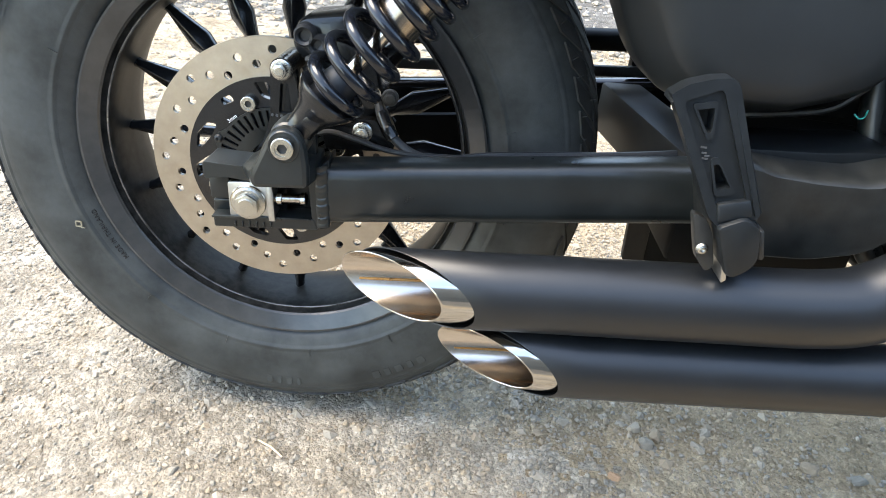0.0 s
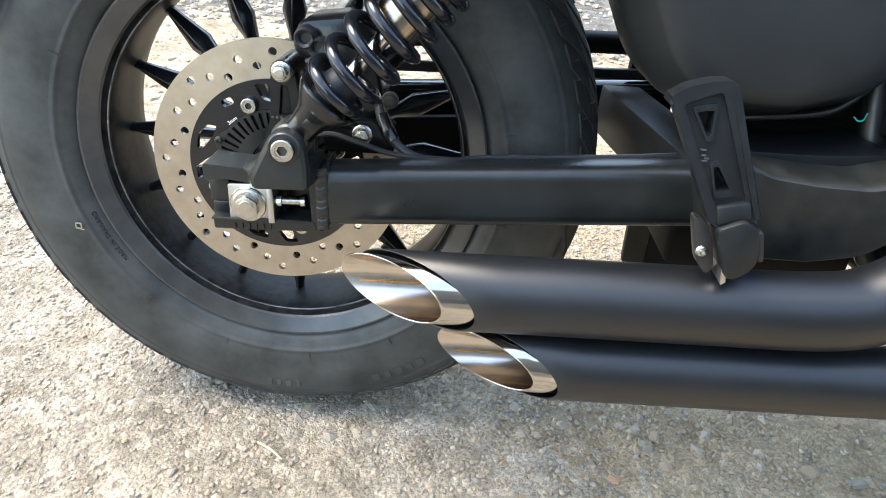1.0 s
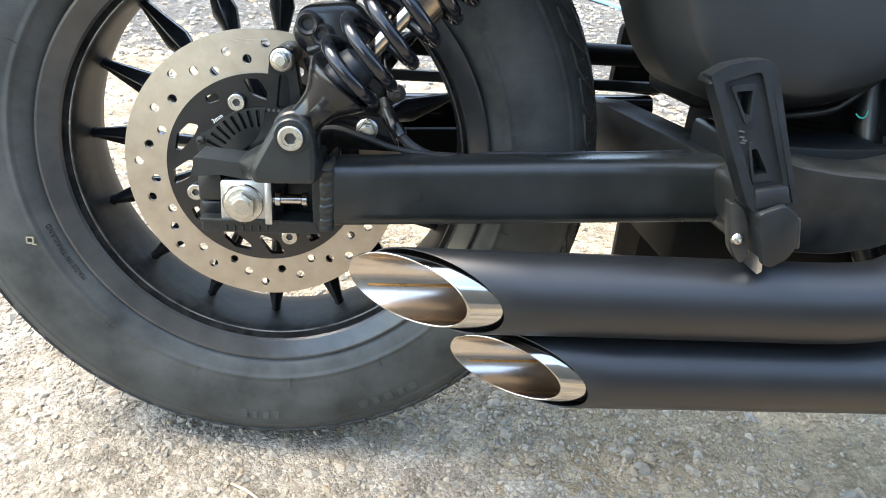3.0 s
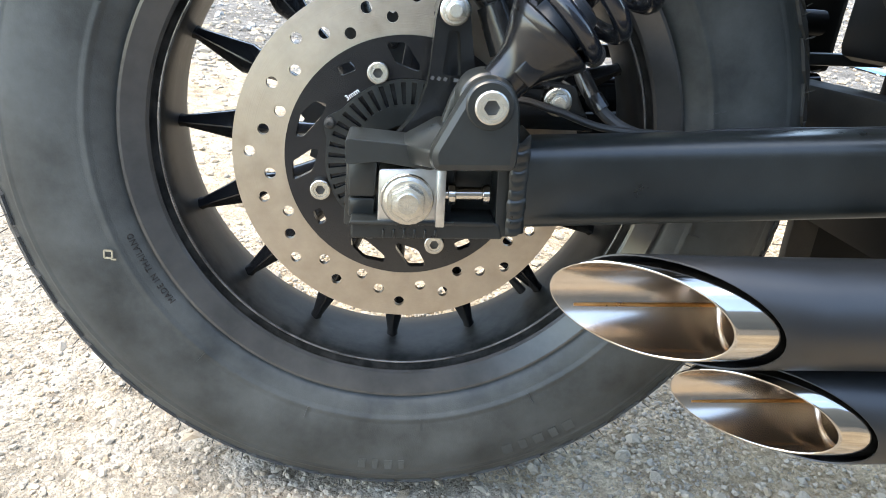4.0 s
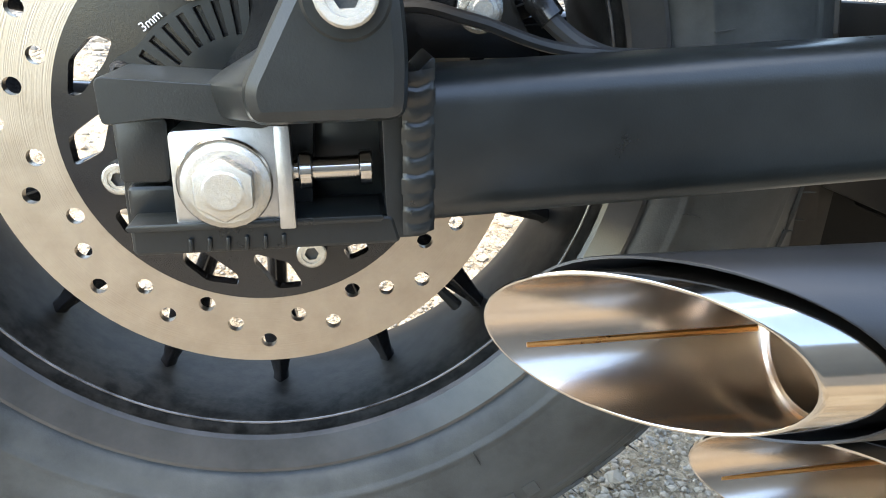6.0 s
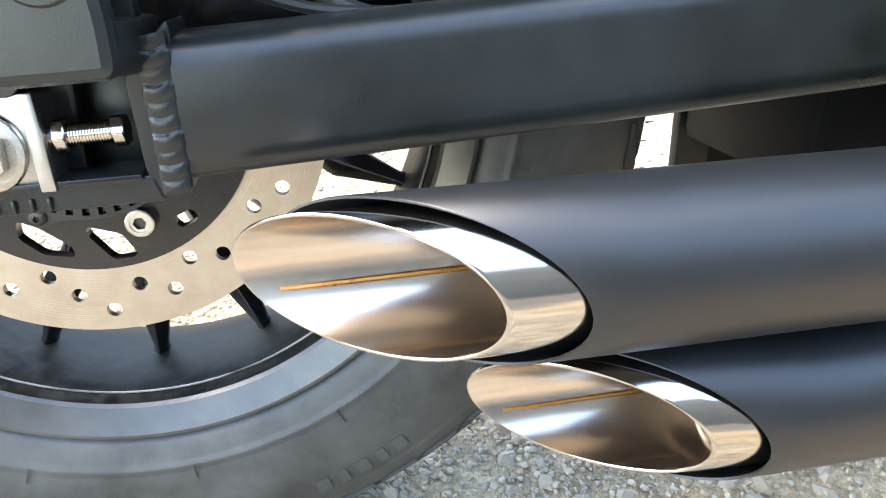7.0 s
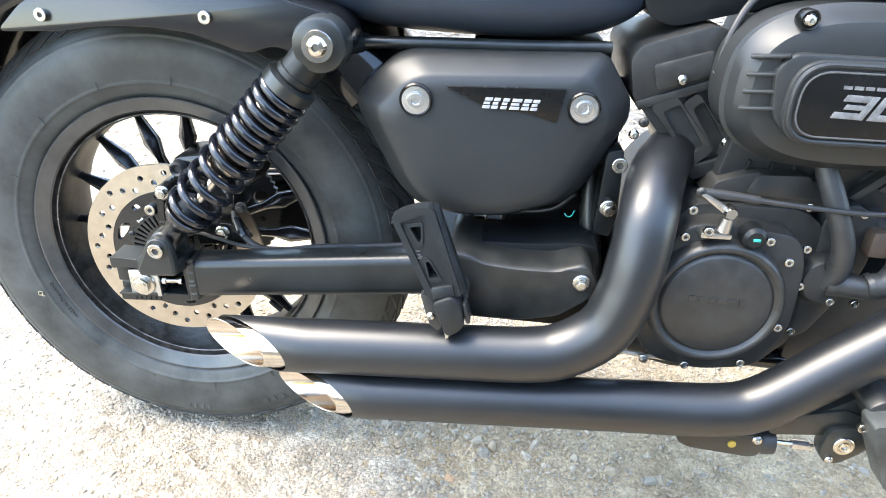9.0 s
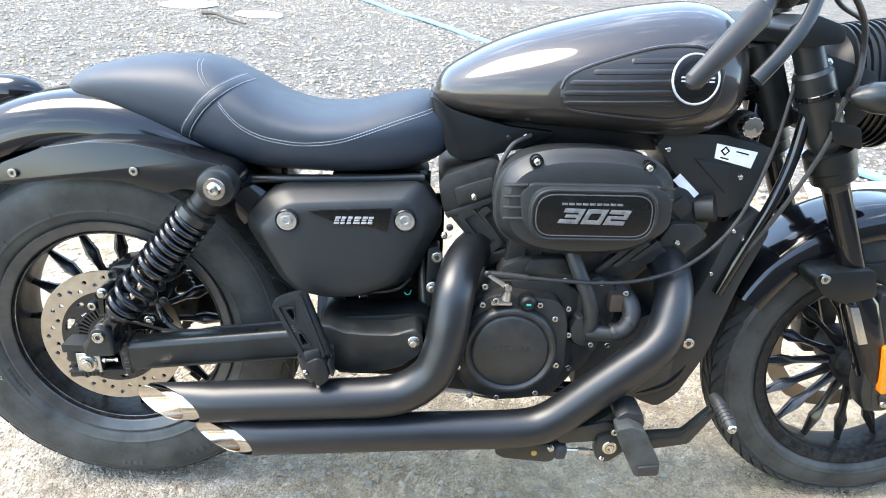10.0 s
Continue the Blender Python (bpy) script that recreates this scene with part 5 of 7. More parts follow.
def on_cover(bm):
    for v in bm.verts:
        v.co.y += (v.co.x - cx) * 0.10
    return bm


part("badge", on_cover(prism([(0.378, 0.624), (0.509, 0.628), (0.503, 0.590), (0.470, 0.599), (0.424, 0.603)], -0.1335, -0.124, 0.0006)), M_BADGE, cov, "gloss black name badge")
for k, wd in enumerate((0.010, 0.0085, 0.0085, 0.013, 0.010, 0.009)):
    x = 0.418 + 0.0100 * k + (0.003 if k > 3 else 0)
    for z0, z1, c in ((0.6025, 0.6060, 0.82), (0.6072, 0.6100, 0.7), (0.6112, 0.6148, 0.82)):
        part("badge_bar", on_cover(prism([(x + (z0 - 0.6025) * 0.3, z0), (x + wd * c + (z0 - 0.6025) * 0.3, z0), (x + wd * c + (z1 - 0.6025) * 0.3, z1), (x + (z1 - 0.6025) * 0.3, z1)], -0.1345, -0.133, 0.0002)), M_LETTER, cov)

# --- seat
SEAT = [(-0.050, 0.782, 0.776, 0.765, 0.02), (-0.02, 0.808, 0.782, 0.758, 0.062), (0.04, 0.826, 0.786, 0.742, 0.088), (0.10, 0.836, 0.782, 0.722, 0.104), (0.17, 0.840, 0.772, 0.700, 0.118), (0.215, 0.833, 0.760, 0.683, 0.126), (0.26, 0.811, 0.748, 0.668, 0.133),
        (0.31, 0.783, 0.735, 0.662, 0.138), (0.37, 0.767, 0.728, 0.661, 0.14), (0.44, 0.770, 0.728, 0.661, 0.138), (0.50, 0.785, 0.732, 0.664, 0.128), (0.55, 0.795, 0.738, 0.672, 0.112), (0.585, 0.785, 0.738, 0.688, 0.092), (0.60, 0.765, 0.735, 0.700, 0.075)]


def seat_ring(x, grow=0.0):
    zt, zm, zb, hw = table(x, SEAT)
    return section(x, YM, zt + grow, zm, zb - grow, hw + grow, 2.3, 3.2, 56)


def seat_y(x, z, off=0.0):
    zt, zm, zb, hw = table(x, SEAT)
    p = 2.3 if z > zm else 3.2
    s = (z - zm) / ((zt - zm) if z > zm else (zm - zb))
    return YM - off - hw * max(0.0, 1 - min(1, abs(s)) ** p) ** (1 / p)


seat = part("seat", loft([seat_ring(x) for x in np.linspace(-0.05, 0.60, 60)]), M_VINYL, bike, "charcoal vinyl stepped seat with pale stitching", sharp=60)


def stitches(pts, step=2):
    bm = bmesh.new()
    dense = smooth_path(pts, 4)
    i = 0
    while i + 2 < len(dense):
        tube([dense[i], dense[i + 1], dense[i + 2]], [0.0003, 0.00062, 0.0003], 5, bm)
        i += 3
    return bm


# raised band between the two pads, with a stitch line on both sides
def on_seat(pts, per=9, off=0.0006):
    """Lays a smooth line of (x, z) on the near flank of the seat."""
    out = []
    for p in smooth_path([(x, 0.0, z) for x, z in pts], per):
        z = min(p.z, table(p.x, SEAT)[0] - 0.0006)
        out.append(Vector((p.x, seat_y(p.x, z, off), z)))
    return out


edge_a = on_seat([(0.254, 0.8145), (0.245, 0.8120), (0.225, 0.801), (0.203, 0.781), (0.186, 0.760), (0.168, 0.735), (0.156, 0.708)])
edge_b = on_seat([(0.274, 0.8035), (0.262, 0.8010), (0.241, 0.788), (0.218, 0.768), (0.201, 0.748), (0.184, 0.722), (0.172, 0.696)])
bm = bmesh.new()
rows = []
for a, b in zip(edge_a, edge_b):
    mid = (a + b) / 2
    rows.append([bm.verts.new(a + Vector((0, 0.001, 0))), bm.verts.new(a.lerp(b, 0.10) + Vector((0, -0.0016, 0.0006))), bm.verts.new(mid + Vector((0, -0.0020, 0.0008))), bm.verts.new(a.lerp(b, 0.90) + Vector((0, -0.0016, 0.0006))), bm.verts.new(b + Vector((0, 0.001, 0))), bm.verts.new(mid + Vector((0, 0.006, -0.002)))])
skin(bm, rows)
part("seat_band", bm, M_VINYL, seat, "raised vinyl band across the seat", sharp=70)
part("stitching", stitches([a.lerp(b, 0.16) + Vector((0, -0.0022, 0.0006)) for a, b in zip(edge_a, edge_b)]), M_STITCH, seat, "pale grey stitch line")
part("stitching", stitches([a.lerp(b, 0.84) + Vector((0, -0.0022, 0.0006)) for a, b in zip(edge_a, edge_b)]), M_STITCH, seat, "pale grey stitch line")
for off in (0.0, 0.0045):
    line = on_seat([(x, z - off) for x, z in ((0.233, 0.779), (0.248, 0.762), (0.266, 0.746), (0.290, 0.734), (0.316, 0.727), (0.366, 0.722), (0.424, 0.729), (0.485, 0.749), (0.530, 0.764), (0.572, 0.776))], 10)
    part("stitching", stitches(line), M_STITCH, seat, "pale grey stitch line")
    tips = on_seat([(x + off * 1.3, z) for x, z in ((0.212, 0.799), (0.202, 0.810), (0.194, 0.820), (0.188, 0.829), (0.185, 0.8355))], 8)
    part("stitching", stitches(tips), M_STITCH, seat, "pale grey stitch line")

# --- fuel tank
TANK = [(0.570, 0.798, 0.785, 0.768, 0.02), (0.585, 0.828, 0.795, 0.764, 0.055), (0.62, 0.854, 0.800, 0.760, 0.085), (0.68, 0.886, 0.806, 0.755, 0.115), (0.76, 0.915, 0.812, 0.750, 0.142), (0.85, 0.939, 0.816, 0.746, 0.160), (0.93, 0.954, 0.818, 0.742, 0.166), (1.00, 0.960, 0.822, 0.744, 0.160),
        (1.045, 0.950, 0.828, 0.760, 0.145), (1.070, 0.928, 0.838, 0.784, 0.115), (1.090, 0.90, 0.850, 0.812, 0.07)]


def tank_y(x, z, off=0.0):
    zt, zm, zb, hw = table(x, TANK)
    p = 2.15 if z > zm else 2.6
    s = (z - zm) / ((zt - zm) if z > zm else (zm - zb))
    return YM - off - hw * max(0.0, 1 - min(1, abs(s)) ** p) ** (1 / p)


def tank_ring(x):
    zt, zm, zb, hw = table(x, TANK)
    return section(x, YM, zt, zm, zb, hw, 2.15, 2.6, 72)


tank = part("fuel_tank", loft([tank_ring(x) for x in np.linspace(0.570, 1.090, 64)]), M_TANK, bike, "bronze-grey metallic teardrop fuel tank", sharp=70)
PANEL = [(0.768, 0.824, 0.812), (0.773, 0.836, 0.801), (0.785, 0.846, 0.794), (0.82, 0.860, 0.790), (0.87, 0.874, 0.787), (0.92, 0.885, 0.785), (0.96, 0.890, 0.785), (1.00, 0.890, 0.790), (1.03, 0.884, 0.800), (1.05, 0.868, 0.822), (1.056, 0.85, 0.843)]
PANEL = [(0.768 + (x - 0.768) * 0.85, zt + (x - 0.768) * 0.025, zb) for x, zt, zb in PANEL]


def tank_patch(x0, x1, rows, lift, nu=60, nv=24):
    secs = []
    for i in range(nu + 1):
        x = lerp(x0, x1, i / nu)
        zt, zb = rows(x)
        line = [(x, tank_y(x, lerp(zb, zt, j / nv), lift if 0 < j < nv and 0 < i < nu else lift - 0.0014), lerp(zb, zt, j / nv)) for j in range(nv + 1)]
        secs.append(line + [(x, y + 0.006, z) for x, y, z in line[::-1]])
    return loft(secs)


part("knee_panel", tank_patch(0.768, 1.012, lambda x: table(x, PANEL), 0.0015), M_PANEL, tank, "matte black ribbed knee panel", sharp=30)
for k in range(5):
    z0 = 0.798 + 0.0155 * k
    xa = next(x for x in np.linspace(0.772, 0.95, 90) if table(x, PANEL)[0] - 0.006 > z0 + (x - 0.772) * 0.06 + 0.009)
    part("panel_rib", tank_patch(xa, 0.945, lambda x: (z0 + (x - 0.772) * 0.06 + 0.009, z0 + (x - 0.772) * 0.06), 0.0027, 30, 4), M_PANEL, tank)
rim = []
for k in range(121):
    t = k / 120 * 2
    x = lerp(0.768, 1.012, t if t <= 1 else 2 - t)
    zt, zb = table(x, PANEL)
    z = zt if t <= 1 else zb
    rim.append((x, tank_y(x, z, 0.0012), z))
part("panel_rim", tube(rim, 0.0028, 8), M_TANK, tank)
ec = (0.967, 0.849)


def on_tank(x, z, off):
    return (x, tank_y(x, z, off), z)


disc_rings = []
for r, o in ((0.0375, 0.001), (0.0375, 0.006), (0.036, 0.0068), (0.02, 0.0068), (0.001, 0.0068)):
    disc_rings.append([on_tank(ec[0] + r * math.cos(a), ec[1] + r * math.sin(a), o) for a in (2 * math.pi * k / 48 for k in range(48))])
part("emblem", loft(disc_rings), M_BADGE, tank, "round black tank emblem")
part("emblem_ring", tube([on_tank(ec[0] + 0.0365 * math.cos(a), ec[1] + 0.0365 * math.sin(a), 0.0065) for a in (2 * math.pi * k / 64 for k in range(65))], 0.0019, 8), M_LETTER, tank, "silver emblem ring")
for z, xs, h in ((0.859, (-0.010, -0.001, 0.008), 0.003), (0.845, (-0.024, -0.013, -0.002, 0.009, 0.020), 0.0025), (0.8505, (-0.024, -0.013, -0.002, 0.009, 0.020), 0.0025)):
    for dx in xs:
        b = bmesh.new()
        q = [(ec[0] + dx, z), (ec[0] + dx + 0.0085, z), (ec[0] + dx + 0.0095, z + h), (ec[0] + dx + 0.001, z + h)]
        skin(b, [[b.verts.new(on_tank(x, zz, 0.0066)) for x, zz in q], [b.verts.new(on_tank(x, zz, 0.0078)) for x, zz in q]])
        part("emblem_bar", b, M_LETTER, tank)
part("tank_strap", tube([on_tank(x, 0.895 + (x - 1.03) * 0.3, 0.001) for x in np.linspace(1.03, 1.075, 8)], 0.003, 8), M_LETTER, tank)

# covers between the seat and the tank
filler = part("frame_cover", prism(rounded([(0.565, 0.80), (0.60, 0.775), (0.70, 0.752), (0.78, 0.745), (0.72, 0.715), (0.63, 0.690), (0.60, 0.70)], 0.012, 3), -0.045, 0.125, 0.008), M_MATTE, bike, "black plastic frame cover under the tank")
bolt(filler, (0.70, -0.046, 0.735), 0.0045, "dome", M_CAST)
bolt(filler, (0.728, -0.046, 0.738), 0.0045, "dome", M_STEEL)

# --- rear fender, strut and tail lamp
def fender(centre, r, w, a0, a1, skirt, n=48, thick=0.003):
    secs = []
    for k in range(n + 1):
        a = radians(lerp(a0, a1, k / n))
        out, inn = [], []
        for j in range(25):
            u = -1 + 2 * j / 24
            drop = skirt * abs(u) ** 3.2
            rr = r - drop
            out.append((centre[0] + rr * math.cos(a), centre[1] + w * math.sin(u * math.pi / 2), centre[2] + rr * math.sin(a)))
            rr -= thick
            inn.append((centre[0] + rr * math.cos(a), centre[1] + (w - thick) * math.sin(u * math.pi / 2), centre[2] + rr * math.sin(a)))
        secs.append(out + inn[::-1])
    return loft(secs)


rfend = part("rear_fender", fender((0.0, YM, 0.364), 0.412, 0.115, 38, 168, 0.080), M_GLOSS, bike, "gloss black bobbed rear fender", sharp=60, at=pose(0, 0, 0.006))
strut_top = [(-0.125, 0.640), (-0.09, 0.674), (-0.02, 0.702), (0.049, 0.714), (0.11, 0.714), (0.157, 0.707), (0.21, 0.694), (0.255, 0.684), (0.272, 0.668), (0.272, 0.645), (0.252, 0.630), (0.228, 0.628), (0.215, 0.640), (0.19, 0.648), (0.160, 0.636), (0.10, 0.654), (0.056, 0.657), (0.0, 0.655), (-0.056, 0.645)]
strut = part("fender_strut", prism(rounded(strut_top, 0.012, 4), -0.146, -0.070, 0.010), M_STRUT, rfend, "semi-gloss black fender strut")
for x, z in ((-0.068, 0.662), (0.1165, 0.672)):
    bolt(rfend, (x, -0.146, z), 0.0070, "socket", M_STEEL)
part("left_strut", prism(rounded(strut_top, 0.012, 4), 0.150, 0.226, 0.008), M_PAINT, rfend)
lamp = part("tail_lamp", loft([section(x, YM, 0.772 + h, 0.772, 0.772 - h, h * 1.05, 2, 2, 28) for x, h in ((-0.176, 0.001), (-0.172, 0.018), (-0.160, 0.026), (-0.135, 0.031), (-0.10, 0.028), (-0.075, 0.016), (-0.065, 0.004))]), M_GLOSS, rfend, "gloss black bullet tail lamp", at=pose(-0.036, 0, -0.016))
part("lens", loft([section(x, YM, 0.772 + h, 0.772, 0.772 - h, h * 1.05, 2, 2, 28) for x, h in ((-0.184, 0.001), (-0.181, 0.015), (-0.172, 0.0225), (-0.1655, 0.0262))]), M_RED, rfend, "red tail lamp lens", at=pose(-0.036, 0, -0.016))

# --- frame
def frame_tube(pts, r, mat=None, name="frame_tube", parent=None):
    return part(name, tube(smooth_path(pts, 8), r, 14), mat or M_GLOSS, parent or chassis)


chassis = part("frame", tube(smooth_path([(0.27, -0.062, 0.650), (0.36, -0.070, 0.656), (0.48, -0.070, 0.661), (0.562, -0.066, 0.665)], 8), 0.0075, 14), M_PAINT, bike, "black tubular frame")
frame_tube([(0.28, 0.155, 0.664), (0.36, 0.16, 0.668), (0.48, 0.16, 0.674), (0.57, 0.155, 0.680)], 0.011)
frame_tube([(0.27, -0.05, 0.648), (0.255, -0.08, 0.652), (0.24, -0.11, 0.655)], 0.014, M_PAINT)
frame_tube([(0.56, 0.0, 0.66), (0.56, -0.02, 0.60), (0.565, -0.04, 0.50), (0.575, -0.06, 0.42), (0.60, -0.07, 0.33), (0.66, -0.075, 0.28)], 0.013, M_PAINT)
part("top_beam", box((0.85, YM, 0.738), (0.50, 0.13, 0.05), 0.01, (0, -2, 0)), M_MATTE, chassis)
frame_tube([(0.66, -0.075, 0.278), (0.80, -0.07, 0.272), (0.95, -0.065, 0.268), (1.04, -0.06, 0.30), (1.075, -0.05, 0.40), (1.10, -0.03, 0.55), (1.13, 0.01, 0.72), (1.145, YM, 0.80)], 0.015)
frame_tube([(0.60, YM, 0.74), (0.8, YM, 0.77), (1.0, YM, 0.80), (1.15, YM, 0.83)], 0.024)
part("head_stock", tube([(1.125, YM, 0.90), (1.185, YM, 0.76)], 0.033, 24), M_PAINT, chassis)
part("battery_box", box((0.485, YM, 0.55), (0.17, 0.13, 0.22), 0.012), M_DEEP, chassis)
part("inner_guard", prism(rounded([(0.40, 0.60), (0.60, 0.62), (0.60, 0.43), (0.46, 0.435)], 0.01), 0.0, 0.012, 0.003), M_DEEP, chassis)
part("underside_tray", box((0.505, 0.02, 0.318), (0.19, 0.16, 0.075), 0.010), M_DEEP, chassis)
part("rear_case", box((0.535, 0.06, 0.36), (0.15, 0.11, 0.20), 0.012), M_DEEP, chassis)
part("lower_bracket", prism(rounded([(0.572, 0.55), (0.592, 0.555), (0.597, 0.47), (0.592, 0.44), (0.570, 0.445)], 0.006), -0.095, -0.06, 0.003), M_MATTE, chassis)
bolt(chassis, (0.582, -0.108, 0.484), 0.0105, "hex", M_STEEL, "nut")
part("stud", tube([(0.582, -0.09, 0.484), (0.582, -0.108, 0.484)], 0.010, 14), M_CAST, chassis)
bolt(chassis, (0.588, -0.098, 0.537), 0.0095, "socket", M_STEEL)
bolt(chassis, (0.598, -0.098, 0.575), 0.006, "dome", M_STEEL)
bolt(chassis, (0.607, -0.098, 0.590), 0.006, "dome", M_CAST)

# wiring behind the side cover
loom = part("wiring_loom", tube(smooth_path([(0.44, -0.03, 0.44), (0.48, -0.06, 0.46), (0.52, -0.07, 0.475), (0.55, -0.06, 0.50), (0.56, -0.05, 0.55)], 8), 0.005, 8), M_HOSE, bike, "black wiring looms under the side cover")
part("cable", tube(smooth_path([(0.42, -0.02, 0.43), (0.47, -0.05, 0.445), (0.52, -0.065, 0.46), (0.545, -0.07, 0.485)], 8), 0.003, 8), M_HOSE, loom)
part("cable", tube(smooth_path([(0.534, -0.082, 0.462), (0.538, -0.084, 0.459), (0.543, -0.083, 0.460), (0.546, -0.08, 0.466)], 8), 0.0008, 6), M_GREEN, loom, "thin green wire")

# --- engine
case = [(0.612, 0.290), (0.618, 0.36), (0.632, 0.43), (0.655, 0.478), (0.68, 0.505), (0.80, 0.508), (0.832, 0.49), (0.838, 0.40), (0.835, 0.33), (0.80, 0.285), (0.70, 0.272)]
engine = part("engine", prism(rounded(case, 0.012, 3), -0.118, 0.20, 0.006), M_CAST, bike, "black V-twin engine with cast cases")
part("clutch_case", prism(rounded([(0.632, 0.335), (0.640, 0.43), (0.662, 0.486), (0.70, 0.495), (0.795, 0.487), (0.812, 0.45), (0.815, 0.36), (0.79, 0.305), (0.72, 0.292), (0.66, 0.302)], 0.02, 4), -0.150, -0.11, 0.006), M_CAST, engine)
CC = (0.7155, -0.160, 0.3965)
part("clutch_cover", lathe([(0.0815, 0.012), (0.0800, 0.0), (0.0770, -0.006), (0.0730, -0.008), (0.0695, -0.0065), (0.0672, -0.0025), (0.0660, -0.0022), (0.0635, -0.005), (0.061, -0.0065), (0.03, -0.0078), (0.0001, -0.008)], 72, CC), M_CAST, engine, "round black clutch cover", sharp=60)
for k, wd in enumerate((0.008, 0.007, 0.007, 0.011, 0.008, 0.007)):
    part("cover_bar", box((CC[0] - 0.030 + 0.0115 * k, CC[1] - 0.0082, CC[2] + 0.008), (wd, 0.0012, 0.0075), 0.0003), M_CAST, engine)
for x, z in ((0.665, 0.477), (0.667, 0.510), (0.760, 0.480), (0.787, 0.456), (0.630, 0.360), (0.797, 0.369), (0.766, 0.314), (0.700, 0.303)):
    bolt(engine, (x, -0.155, z), 0.0052, "socket")
for x, z in ((0.812, 0.466), (0.817, 0.417), (0.842, 0.505), (0.800, 0.518), (0.823, 0.354), (0.857, 0.400), (0.886, 0.400), (0.862, 0.515), (0.905, 0.498)):
    bolt(engine, (x, -0.135, z), 0.0050, "socket")
lever = part("clutch_lever", tube([(0.702, -0.163, 0.492), (0.703, -0.166, 0.509)], [0.0085, 0.0062], 18), M_ALU, engine, "bright clutch release lever")
part("lever_head", lathe([(0.0001, -0.009), (0.006, -0.009), (0.0072, -0.006), (0.0072, 0.007), (0.0001, 0.007)], 18, (0.703, -0.166, 0.516)), M_STEEL, engine)
part("lever_arm", prism(rounded([(0.668, 0.533), (0.674, 0.535), (0.703, 0.519), (0.699, 0.512)], 0.002), -0.168, -0.162, 0.001), M_ALU, engine)
part("lever_base", prism(rounded([(0.678, 0.488), (0.712, 0.489), (0.712, 0.483), (0.678, 0.482)], 0.002), -0.168, -0.148, 0.001), M_ALU, engine)
bolt(engine, (0.685, -0.168, 0.491), 0.0058, "socket")
bolt(engine, (0.669, -0.163, 0.535), 0.0055, "dome", M_CAST)
part("cable_boot", tube(smooth_path([(0.672, -0.160, 0.534), (0.70, -0.158, 0.532), (0.735, -0.156, 0.528)], 8), 0.0052, 12), M_HOSE, engine)
part("clutch_cable", tube(smooth_path([(0.735, -0.156, 0.528), (0.80, -0.155, 0.524), (0.86, -0.155, 0.523), (0.93, -0.15, 0.530), (1.00, -0.14, 0.555), (1.06, -0.12, 0.60), (1.10, -0.10, 0.66), (1.13, -0.085, 0.75), (1.15, -0.07, 0.86)], 10), 0.0032, 10), M_HOSE, engine, "black clutch cable")
part("oil_filler_cap", lathe([(0.0001, -0.012), (0.009, -0.012), (0.013, -0.008), (0.0145, 0), (0.0145, 0.01)], 24, (0.738, -0.158, 0.486)), M_MATTE, engine, "black oil filler cap")
part("cap_mark", box((0.739, -0.1705, 0.486), (0.008, 0.001, 0.0035), 0.0003), M_GREEN, engine)
part("top_case", prism(rounded([(0.69, 0.508), (0.70, 0.53), (0.74, 0.545), (0.82, 0.54), (0.83, 0.505)], 0.006), -0.11, -0.03, 0.004), M_CAST, engine)


def cylinder(bx, bz, tx, tz, hw, label):
    """A finned barrel and head along an axis in the middle plane."""
    a, b = Vector((bx, bz)), Vector((tx, tz))
    d = (b - a).normalized()
    n = Vector((-d.y, d.x))
    L = (b - a).length
    q = lambda s, o: tuple(a + d * s * L + n * o)
    root = part("cylinder", prism(rounded([q(0, -hw), q(0, hw), q(0.55, hw * 0.92), q(0.55, -hw * 0.92)], 0.006), -0.045, 0.13, 0.004), M_CAST, engine, label)
    part("cylinder_head", prism(rounded([q(0.56, -hw * 1.0), q(0.56, hw * 1.0), q(0.78, hw * 1.02), q(0.78, -hw * 1.02)], 0.006), -0.055, 0.13, 0.004), M_CAST, engine)
    part("head_cover", prism(rounded([q(0.785, -hw * 1.06), q(0.785, hw * 1.06), q(0.96, hw * 0.95), q(1.0, hw * 0.62), q(1.0, -hw * 0.62), q(0.95, -hw * 0.98)], 0.010), -0.062, 0.13, 0.006), M_CAST, engine)
    part("head_seam", prism([q(0.78, -hw * 1.08), q(0.78, hw * 1.08), q(0.795, hw * 1.08), q(0.795, -hw * 1.08)], -0.064, 0.13, 0.001), M_CAST, engine)
    outer = rounded([q(0.30, -hw * 0.22), q(0.30, hw * 0.30), q(0.74, hw * 0.42), q(0.74, -hw * 0.32)], 0.008)
    inner = rounded([q(0.36, -hw * 0.04), q(0.36, hw * 0.12), q(0.68, hw * 0.22), q(0.68, -hw * 0.12)], 0.005)
    part("cooling_frame", plate(outer, [inner], -0.066, -0.04), M_CAST, engine)
    for k in range(4):
        s = 0.02 + 0.06 * k
        part("fin", prism([q(s, -hw * 1.12), q(s, hw * 1.12), q(s + 0.022, hw * 1.12), q(s + 0.022, -hw * 1.12)], -0.052, 0.135, 0.001), M_CAST, engine)
    part("cover_step", prism(rounded([q(0.82, -hw * 0.1), q(0.82, hw * 0.62), q(0.95, hw * 0.55), q(0.95, -hw * 0.02)], 0.004), -0.067, -0.05, 0.002), M_CAST, engine)
    return root


